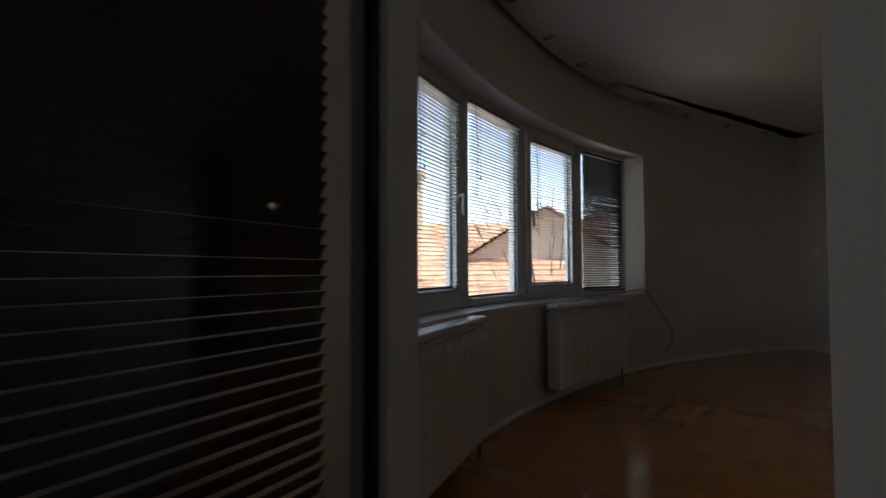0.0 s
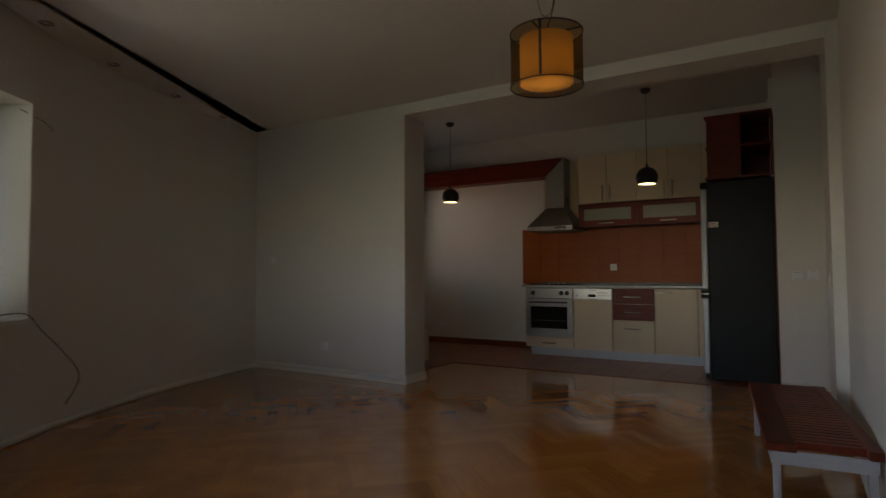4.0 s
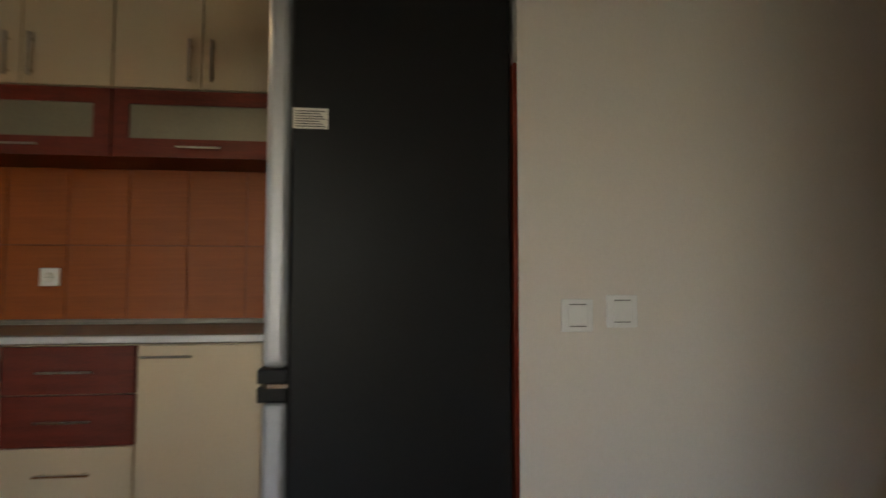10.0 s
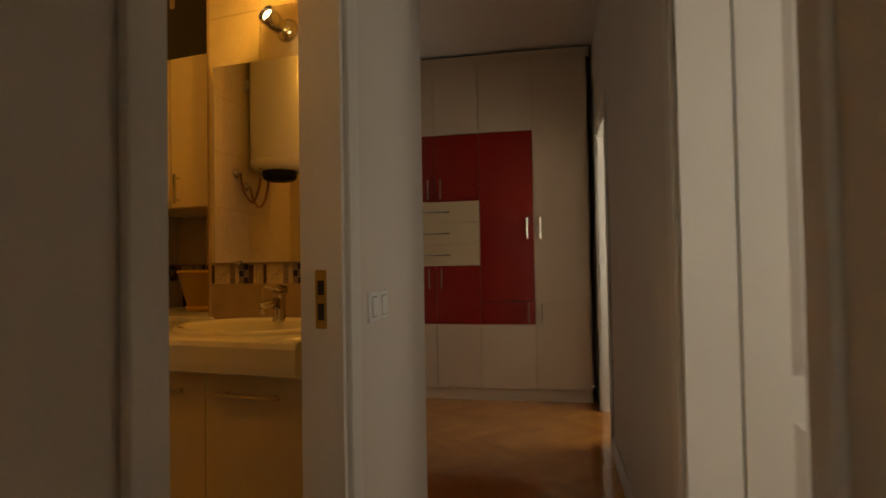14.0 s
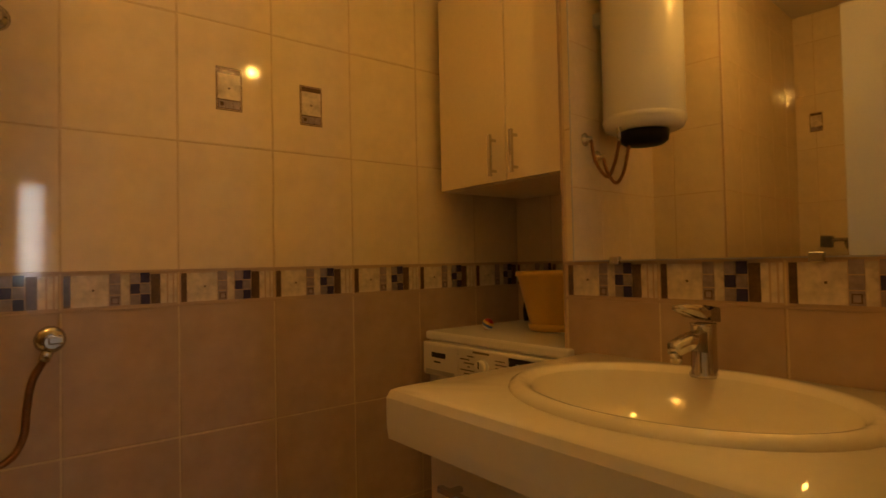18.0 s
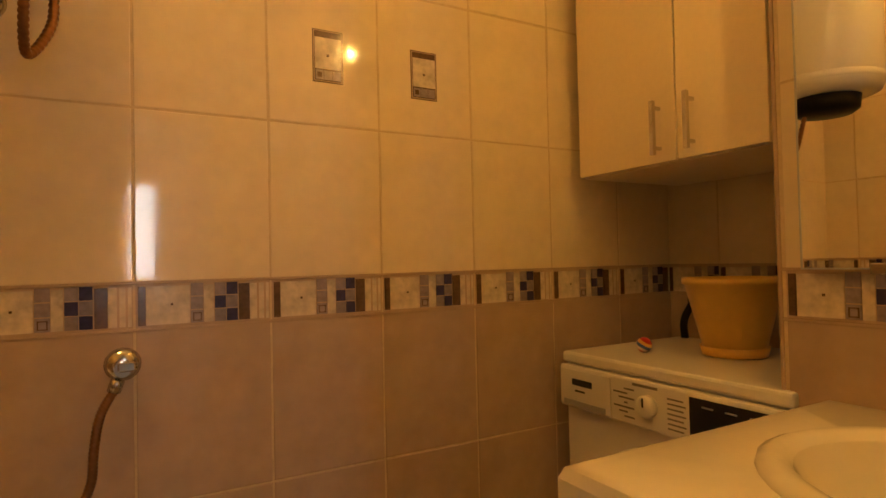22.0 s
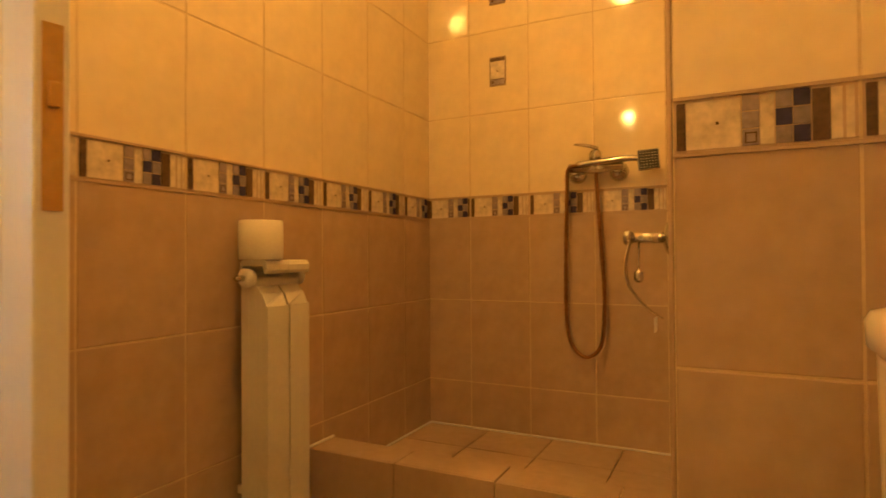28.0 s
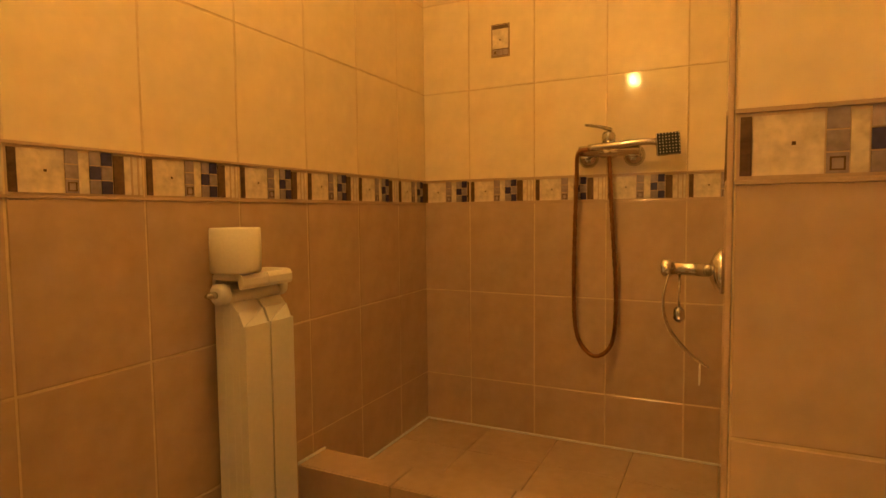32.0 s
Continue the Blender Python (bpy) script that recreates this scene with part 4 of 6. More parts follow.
part("body", box(0.005, 0.02, 0.002, OW - 0.005, 0.48, 0.59), BLACKP, oven)
cp = part("control_panel", box(-0.012, -0.012, 0.475, OW + 0.012, 0.02, 0.597, 0.003), STEEL, oven)
for x in (0.085, OW - 0.13, OW - 0.058):
    part("knob", lathe([(0.027, 0), (0.027, 0.006), (0.021, 0.012), (0.019, 0.028), (0.012, 0.031)], pose(x, -0.012, 0.538, 90, 0, 0), 20), BLACKP, cp, "black control knob")
part("indicator", boxes([(0.15, -0.014, 0.532, 0.155, -0.0125, 0.537), (0.15, -0.014, 0.55, 0.155, -0.0125, 0.555)]), BLACKP, cp)
dv = part("door", boxes([(-0.012, -0.018, 0.004, 0.055, 0.019, 0.467), (OW - 0.055, -0.018, 0.004, OW + 0.012, 0.019, 0.467), (0.055, -0.018, 0.004, OW - 0.055, 0.019, 0.105), (0.055, -0.018, 0.372, OW - 0.055, 0.019, 0.467)], 0.002), STEEL, oven)
part("window", box(0.054, -0.012, 0.104, OW - 0.054, -0.004, 0.373), BLACKG, dv, "black oven window")
part("rack", boxes([(0.07, -0.0135, 0.20, OW - 0.07, -0.0125, 0.203)]), CHROME, dv)
part("handle", boxes([(0.045, -0.062, 0.415, OW - 0.045, -0.042, 0.436), (0.06, -0.045, 0.418, 0.08, -0.018, 0.433), (OW - 0.08, -0.045, 0.418, OW - 0.06, -0.018, 0.433)], 0.005), BLACKP, dv, "black oven handle")

dw = thing("dishwasher", "narrow dishwasher, steel panel over a cream front", "dishwasher")
part("body", box(X[1] + 0.006, FY + 0.02, 0.1, X[2] - 0.006, BKY, 0.826), WHITE, dw)
dp = part("control_panel", box(X[1] + 0.004, FY - 0.006, 0.700, X[2] - 0.004, FY + 0.019, 0.826, 0.003), STEEL, dw)
part("display", box(-1.885, FY - 0.0085, 0.722, -1.80, FY - 0.006, 0.756), BLACKG, dp)
part("button", lathe([(0.009, 0), (0.009, 0.004)], pose(-2.02, FY - 0.006, 0.742, 90, 0, 0), 12), BLACKP, dp)
me = mesh_of("button", lathe([(0.006, 0), (0.006, 0.004)], pose(0, 0, 0, 90, 0, 0), 10), BLACKP)
for i in range(6):
    o = new("button", me)
    o.parent, o.location = dp, (-1.775 + 0.021 * i + (0.025 if i > 3 else 0), FY - 0.006, 0.742)
part("printed_marks", boxes([(-1.775 + 0.021 * i, FY - 0.0068, 0.768, -1.768 + 0.021 * i, FY - 0.0062, 0.785) for i in range(6)] + [(-1.87, FY - 0.0068, 0.80, -1.80, FY - 0.0062, 0.806)]), BLACKP, dp)
part("front", box(X[1] + 0.004, FY - 0.002, 0.103, X[2] - 0.004, FY + 0.019, 0.694, 0.002), CREAM, dw)
part("plinth", box(X[1], FY + 0.045, 0.0, X[2], FY + 0.06, 0.099), SILVER, dw, "silver plinth")

du = thing("drawer_cabinet", "base unit with two cherry drawers above a cream one", "cabinet", "base cabinets")
part("body", box(X[2] + 0.002, FY + 0.02, 0.1, X[3] - 0.002, BKY, 0.828), CREAM, du)
for z0, z1, mt in ((0.652, 0.824, CHERRY_H), (0.466, 0.648, CHERRY_H), (0.103, 0.462, CREAM)):
    d = part("drawer", box(X[2] + 0.004, FY - 0.002, z0, X[3] - 0.004, FY + 0.019, z1, 0.002), mt, du)
    bar_handle("handle", -1.47, -1.28, FY - 0.002, z1 - 0.09, d)
part("plinth", box(X[2], FY + 0.045, 0.0, X[3], FY + 0.06, 0.099), SILVER, du, "silver plinth")
cu = thing("door_cabinet", "cream base unit with one door", "cabinet", "base cabinets")
part("body", box(X[3] + 0.002, FY + 0.02, 0.1, X[4] - 0.002, BKY, 0.828), CREAM, cu)
d = part("door", box(X[3] + 0.004, FY - 0.002, 0.103, X[4] - 0.004, FY + 0.019, 0.824, 0.002), CREAM, cu)
bar_handle("handle", -1.12, -0.94, FY - 0.002, 0.785, d)
part("plinth", box(X[3], FY + 0.045, 0.0, X[5], FY + 0.06, 0.099), SILVER, cu, "silver plinth")
fu = thing("filler_panel", "narrow cream corner panel beside the refrigerator", "panel")
part("board", box(X[4] + 0.004, FY - 0.002, 0.103, X[5], FY + 0.019, 0.826, 0.002), CREAM, fu)

wt = thing("worktop", "grey kitchen worktop with a rounded front edge", "worktop")
part("slab", box(-2.725, 7.948, 0.832, -0.56, 8.497, 0.868, 0.008, 3), COUNTER, wt)
part("edge_strip", box(-2.725, 7.944, 0.838, -0.56, 7.949, 0.862, 0.002), SILVER, wt, "pale edge strip")
part("back_strip", box(-2.70, 8.475, 0.869, -0.56, 8.494, 0.892, 0.005), COUNTER, wt)
hb = thing("hob", "black glass hob with four steel knobs", "hob")
part("glass", box(-2.68, 8.01, 0.869, -2.08, 8.46, 0.875, 0.002), BLACKG, hb)
for i in range(4):
    part("knob", lathe([(0.020, 0), (0.020, 0.012), (0.016, 0.016), (0.017, 0.03), (0.012, 0.033)], pose(-2.40 + i * 0.062, 8.05, 0.875), 18), STEEL, hb)
for x, y, r in ((-2.54, 8.16, 0.09), (-2.24, 8.18, 0.075), (-2.54, 8.36, 0.075), (-2.24, 8.37, 0.09)):
    part("cooking_zone", lathe([(r, 0.8752), (r - 0.003, 0.8756), (r - 0.006, 0.8752)], pose(x, y, 0), 28, cap=False), GREY, hb)

# backsplash: tiles on the wall, two courses
sp = setting("wall_splashback", box(-2.95, 8.500, 0.869, -0.62, 8.5065, 1.60), SPLASH_GROUT, "splashback of orange ribbed tiles", "wall")
tw_, x0 = 0.2595, -2.948
for z0, z1 in ((0.871, 1.222), (1.226, 1.598)):
    me = mesh_of("tile", box(0, 0, 0, tw_ - 0.004, 0.006, z1 - z0, 0.001, 1), SPLASH)
    for i in range(9):
        o = new("tile", me)
        o.parent, o.location = sp, (x0 + i * tw_, 8.4965, z0)
socket((-1.72, 8.4965, 1.08), 0, "white wall socket on the orange tiles")
socket((-4.25, KN, 0.28), 0, "white wall socket low on the kitchen wall")

UY = 8.21
for i in range(4):
    x0, x1 = -2.07 + i * 0.355, -2.07 + (i + 1) * 0.355
    u = thing("wall_cabinet", "cream wall cabinet with one door", "cabinet", "wall cabinets")
    part("body", box(x0 + 0.001, UY + 0.02, 1.864, x1 - 0.001, 8.498, 2.462), CREAM, u)
    d = part("door", box(x0 + 0.003, UY, 1.866, x1 - 0.003, UY + 0.019, 2.460, 0.002), CREAM, u)
    bar_handle("handle", x1 - 0.045 if i % 2 == 0 else x0 + 0.045, 0.18, UY, 1.98, d, vertical=True)
ce = thing("end_panel", "narrow cream panel at the end of the wall cabinets", "panel")
part("board", box(-0.647, UY, 1.57, -0.56, 8.498, 2.460, 0.002), CREAM, ce)
for i in range(2):
    x0, x1 = -2.07 + i * 0.71, -2.07 + (i + 1) * 0.71
    u = thing("flap_cabinet", "low wall cabinet, cherry flap with frosted glass", "cabinet", "flap cabinets")
    part("body", box(x0 + 0.001, UY + 0.02, 1.574, x1 - 0.001, 8.498, 1.860), CHERRY, u)
    loops = [[Vector((x, y, z)) for x, z in ((x0 + i, 1.574 + k), (x1 - i, 1.574 + k), (x1 - i, 1.858 - j), (x0 + i, 1.858 - j))] for y, i, k, j in ((UY, 0.003, 0, 0), (UY + 0.019, 0.003, 0, 0), (UY + 0.019, 0.07, 0.078, 0.062), (UY, 0.07, 0.078, 0.062), (UY, 0.003, 0, 0))]
    d = part("flap", flat(ring_loft(loops, cap=False)), CHERRY_H, u)
    part("glass", box(x0 + 0.069, UY + 0.007, 1.651, x1 - 0.069, UY + 0.013, 1.797), FROST, d, "frosted glass")
    bar_handle("handle", (x0 + x1) / 2 - 0.09, (x0 + x1) / 2 + 0.09, UY, 1.612, d)

# cooker hood and the wooden beam
hd = thing("cooker_hood", "stainless steel chimney cooker hood", "hood")
hx0, hx1, hy0 = -2.665, -2.075, 8.0
cx0, cx1, cy0 = -2.515, -2.27, 8.265


def rect(x0, y0, x1, y1, z):
    return [Vector((x0, y0, z)), Vector((x1, y0, z)), Vector((x1, y1, z)), Vector((x0, y1, z))]


part("rim", box(hx0, hy0, 1.545, hx1, 8.496, 1.592, 0.002), STEEL, hd)
part("canopy", flat(ring_loft([rect(hx0, hy0, hx1, 8.496, 1.593), rect(cx0, cy0, cx1, 8.496, 1.845)])), STEEL, hd)
part("chimney", flat(ring_loft([[Vector((cx0, cy0, 1.845)), Vector((cx1, cy0, 1.845)), Vector((cx1, 8.49, 1.845)), Vector((cx0, 8.49, 1.845))], [Vector((cx0, cy0, 2.257)), Vector((cx1, cy0, 2.485)), Vector((cx1, 8.49, 2.485)), Vector((cx0, 8.49, 2.257))]])), STEEL, hd)
part("vent_slots", boxes([(cx1, 8.33 + 0.05 * j, 1.93 + 0.016 * i, cx1 + 0.002, 8.365 + 0.05 * j, 1.938 + 0.016 * i) for i in range(4) for j in range(2)]), BLACKP, hd)
part("filter", boxes([(hx0 + 0.03, hy0 + 0.03, 1.538, -2.375, 8.46, 1.544), (-2.365, hy0 + 0.03, 1.538, hx1 - 0.03, 8.46, 1.544)]), SILVER, hd)
sw = part("switch_strip", box(-2.30, hy0 - 0.003, 1.556, -2.16, hy0 - 0.0005, 1.582), BLACKP, hd)
part("buttons", boxes([(-2.29 + 0.022 * i, hy0 - 0.006, 1.562, -2.276 + 0.022 * i, hy0 - 0.003, 1.576) for i in range(6)]), CHROME, sw)
part("badge", boxes([(-2.60, hy0 - 0.002, 1.564, -2.592, hy0 - 0.0005, 1.573), (-2.585, hy0 - 0.002, 1.566, -2.54, hy0 - 0.0005, 1.571)]), BLACKP, hd)
beam = thing("wooden_beam", "cherry veneered box beam ending at the hood", "beam")
bz0, bz1 = 2.257, 2.485
part("casing", flat(ring_loft([[Vector((KW + 0.002, y, z)) for y, z in ((cy0, bz0), (cy0, bz1), (8.49, bz1), (8.49, bz0))], [Vector((x, y, z)) for x, y, z in ((cx0, cy0, bz0), (cx1, cy0, bz1 + 0.002), (cx1, 8.49, bz1 + 0.002), (cx0, 8.49, bz0))]])), CHERRY_H, beam)
setting("trim_cream_panel", boxes([(-2.63, 8.496, 1.60, -2.29, 8.5065, 2.257), (-2.29, 8.496, 1.60, -2.075, 8.5065, 2.46)]), CREAM, "cream panel on the wall behind the hood", "trim")

# refrigerator
fr = thing("refrigerator", "tall dark grey refrigerator with silver doors", "refrigerator")
part("body", box(-0.475, 7.140, 0.022, 0.065, 7.90, 1.858, 0.008), GREY, fr)
for z0, z1 in ((0.06, 0.765), (0.845, 1.80)):
    d = part("door", box(-0.545, 7.193, z0, -0.485, 7.897, z1, 0.018, 3), SILVER, fr, "silver door")
part("top_cap", box(-0.545, 7.192, 1.803, -0.478, 7.898, 1.862, 0.012), GREY, fr)
part("hinge_cover", boxes([(-0.555, 7.186, 0.765, -0.482, 7.9, 0.802), (-0.555, 7.186, 0.81, -0.482, 7.9, 0.845)], 0.004), GREY, fr)
part("hinge", boxes([(-0.53, 7.18, 0.801, -0.47, 7.193, 0.811)]), CHROME, fr)
part("door_seal", box(-0.486, 7.198, 0.06, -0.475, 7.892, 1.80), RUBBER, fr)
lb = part("energy_label", box(-0.472, 7.1372, 1.428, -0.388, 7.1392, 1.478), PAPER, fr, "small printed label")
part("printed_lines", boxes([(-0.467, 7.1365, 1.432 + 0.0062 * i, -0.395 - 0.006 * (i % 3), 7.1371, 1.4345 + 0.0062 * i) for i in range(7)]), BLACKP, lb)
for x in (-0.43, 0.02):
    for y in (7.20, 7.85):
        part("foot", lathe([(0.018, 0), (0.018, 0.02), (0.012, 0.024)], pose(x, y, 0), 14), SILVER, fr)
part("plinth_grille", box(-0.53, 7.21, 0.012, -0.49, 7.88, 0.05), BLACKP, fr)

sh = thing("shelf_box", "cherry open shelf box above the refrigerator", "shelf")
sx0, sx1, sy0, sy1, sz0, sz1 = -0.505, 0.066, 7.28, 7.90, 1.90, 2.512
part("panel", boxes([(sx0, sy0, sz0, sx1, sy1, sz0 + 0.018)]), CHERRY, sh)
part("panel", boxes([(sx0, sy0, sz1 - 0.018, sx1, sy1, sz1)]), CHERRY, sh)
part("panel", boxes([(sx0, sy1 - 0.018, sz0 + 0.018, sx1, sy1, sz1 - 0.018)]), CHERRY, sh)
part("panel", boxes([(sx0 + 0.02, sy0 + 0.001, sz0 + 0.018, -0.195, sy0 + 0.019, sz1 - 0.018)]), CHERRY, sh)
part("panel", boxes([(-0.213, sy0 + 0.019, sz0 + 0.018, -0.195, sy1 - 0.018, sz1 - 0.018)]), CHERRY, sh)
part("panel", boxes([(sx1 - 0.018, sy0 + 0.001, sz0 + 0.018, sx1, sy1 - 0.018, sz1 - 0.018)]), CHERRY, sh)
part("shelf", boxes([(-0.195, sy0 + 0.004, 2.195, sx1 - 0.018, sy1 - 0.018, 2.213)]), CHERRY, sh)
part("shelf", boxes([(sx0 + 0.005, sy0 + 0.02, 2.195, -0.213, sy1 - 0.018, 2.213)]), CHERRY, sh)
part("bracket", boxes([(sx1 - 0.02, sy0 - 0.004, sz0 - 0.02, sx1 + 0.008, sy0 + 0.02, sz0)]), CHROME, sh)
sidep = thing("side_panel", "cherry board between refrigerator and wall", "panel")
part("board", box(0.068, 7.129, 0.0, 0.0785, 7.92, 1.61), CHERRY, sidep)
part("support", box(0.068, 7.30, 1.61, 0.0785, 7.92, 1.90), CHERRY, sidep)


def globe_pendant(x, y, zb):
    p = thing("pendant_lamp", "black dome pendant lamp, lit, on a thin cord", "lamp", "kitchen pendants", pose(x, y, zb))
    R_ = 0.108
    prof = [(R_ * math.cos(radians(a)), 0.05 + R_ * 0.98 * math.sin(radians(a))) for a in range(-38, 90, 8)] + [(0.014, 0.157)]
    part("shade", lathe(prof, None, 28, cap=False), BLACKP, p)
    part("inner_shade", lathe([(r * 0.97, z - 0.002) for r, z in prof[:-2]], None, 28, cap=False), WHITE, p)
    part("cap", lathe([(0.016, 0.150), (0.016, 0.175), (0.006, 0.190)], None, 14), BLACKP, p)
    part("bulb", lathe([(0.072, 0.012), (0.066, 0.003), (0.04, -0.002), (0.002, -0.004)], None, 20), BULB, p)
    part("cord", tube([(0, 0, 0.185), (0, 0, KC - zb - 0.04)], 0.0035, 8), BLACKP, p)
    part("ceiling_rose", lathe([(0.055, KC - zb), (0.055, KC - zb - 0.012), (0.035, KC - zb - 0.04), (0.006, KC - zb - 0.05)], None, 24), BLACKP, p)
    point_lamp("pendant_glow", (x, y, zb - 0.03), 0.033, (1, 0.74, 0.42), 0.06)


globe_pendant(-3.42, 7.37, 1.915)
globe_pendant(-1.05, 7.31, 1.93)

# kitchen window and its blind, air conditioner, low cabinet
kw = thing("window_6", "white plastic kitchen window beside the dining corner", "window", at=pose(KW - 0.16, WIN_K[0], 0, 0, 0, 90), kind="structure")
ww, kz0, kz1 = WIN_K[1] - WIN_K[0], WIN_K[2], WIN_K[3]
for bar in frame_bars(ww, kz0 + 0.003, kz1 - 0.003, 0.06, 0.0, 0.07):
    part("window_frame", bar, UPVC, kw)
part("sash", boxes([(0.06, -0.016, kz0 + 0.06, 0.13, 0.05, kz1 - 0.06), (ww - 0.13, -0.016, kz0 + 0.06, ww - 0.06, 0.05, kz1 - 0.06), (0.13, -0.016, kz0 + 0.06, ww - 0.13, 0.05, kz0 + 0.13), (0.13, -0.016, kz1 - 0.13, ww - 0.13, 0.05, kz1 - 0.06)], 0.003), UPVC, kw)
kp = part("pane", box(0.125, 0.022, kz0 + 0.125, ww - 0.125, 0.028, kz1 - 0.125), GLASS, kw)
kp.visible_shadow = False
part("handle", boxes([(ww - 0.105, -0.06, 1.45, ww - 0.085, -0.045, 1.58), (ww - 0.105, -0.05, 1.56, ww - 0.085, -0.016, 1.58)], 0.003), UPVC, kw)
for hz in (kz0 + 0.1, kz1 - 0.1):
    part("hinge", lathe([(0.009, -0.04), (0.009, 0.04)], pose(ww - 0.052, -0.02, hz), 10), UPVC, kw)
venetian_blind(pose(KW - 0.16, WIN_K[0], 0, 0, 0, 90) @ pose(0.12, -0.024, 0), ww - 0.24, kz0 + 0.12, kz1 - 0.115, SLAT, -18, label=PALE, wand=False)
setting("window_sill_kitchen", box(KW - 0.16, WIN_K[0], kz0 - 0.0, KW + 0.02, WIN_K[1], kz0 + 0.0025), TRIM, "white kitchen window sill", "sill")
ac = thing("air_conditioner", "pale wall air conditioner above the window", "air conditioner")
part("body", box(KW + 0.002, 7.20, 2.56, KW + 0.20, 7.97, 2.80, 0.02, 3), WHITE, ac)
part("grille", boxes([(KW + 0.2, 7.23, 2.68 + 0.012 * i, KW + 0.203, 7.94, 2.686 + 0.012 * i) for i in range(9)]), GREY, ac)
part("louvre", box(KW + 0.12, 7.24, 2.555, KW + 0.195, 7.93, 2.562), BLACKP, ac)
lc = thing("low_cabinet", "low cream cabinet beside the wall end", "cabinet", at=pose(-3.87, 6.0, 0, 0, 0, 0))
part("body", box(0.0, 0.02, 0.06, 0.60, 0.62, 0.435, 0.003), WARD, lc)
part("top", box(-0.004, 0.016, 0.436, 0.606, 0.632, 0.456, 0.004), WARD, lc)
part("door", box(0.601, 0.03, 0.063, 0.617, 0.61, 0.43, 0.003), WARD, lc)
part("plinth", box(0.02, 0.05, 0, 0.57, 0.60, 0.06), BLACKP, lc)
setting("baseboard_kitchen_north", box(KW, KN - 0.012, 0.0, -2.70, KN - 0.002, 0.085, 0.003), KTILE, "terracotta tile skirting", "baseboard")
setting("baseboard_kitchen_west", box(KW + 0.002, 5.94, 0.0, KW + 0.012, KN - 0.012, 0.085, 0.003), KTILE, "terracotta tile skirting", "baseboard")
socket((KW, 7.86, 0.66), 90, "white wall socket under the kitchen window")

# ---- corridor and hall ----


def door_casing(name, x0, x1, z1, y, s, label="white painted door casing", w_=0.07):
    """Casing round an opening in a wall that faces s (+1 or -1) along y."""
    t_ = 0.016
    y0, y1 = (y, y + t_) if s > 0 else (y - t_, y)
    return setting(name, boxes([(x0 - w_, y0, 0, x0, y1, z1 + w_), (x1, y0, 0, x1 + w_, y1, z1 + w_), (x0, y0, z1, x1, y1, z1 + w_)], 0.004), TRIM, label, "trim")


def door_lining(name, x0, x1, z1, y0, y1):
    t_ = 0.018
    return setting(name, boxes([(x0, y0, 0, x0 + t_, y1, z1), (x1 - t_, y0, 0, x1, y1, z1), (x0 + t_, y0, z1 - t_, x1 - t_, y1, z1)]), TRIM, "white door lining", "trim")


BXL, BXR, BZ = DOOR_B[0], DOOR_B[1], DOOR_B[3]
door_casing("trim_bath_door_outside", BXL, BXR, BZ, CN, -1)
door_lining("trim_bath_door_lining", BXL, BXR, BZ, CN, 7.236)
lk = thing("strike_plate", "metal strike plate in the door lining", "lock")
part("plate", box(BXR - 0.0195, 7.17, 0.925, BXR - 0.018, 7.198, 1.065), BRASS, lk)
part("latch_hole", boxes([(BXR - 0.0202, 7.176, 0.945, BXR - 0.0196, 7.192, 0.985), (BXR - 0.0202, 7.176, 1.005, BXR - 0.0196, 7.192, 1.04)]), BLACKP, lk)


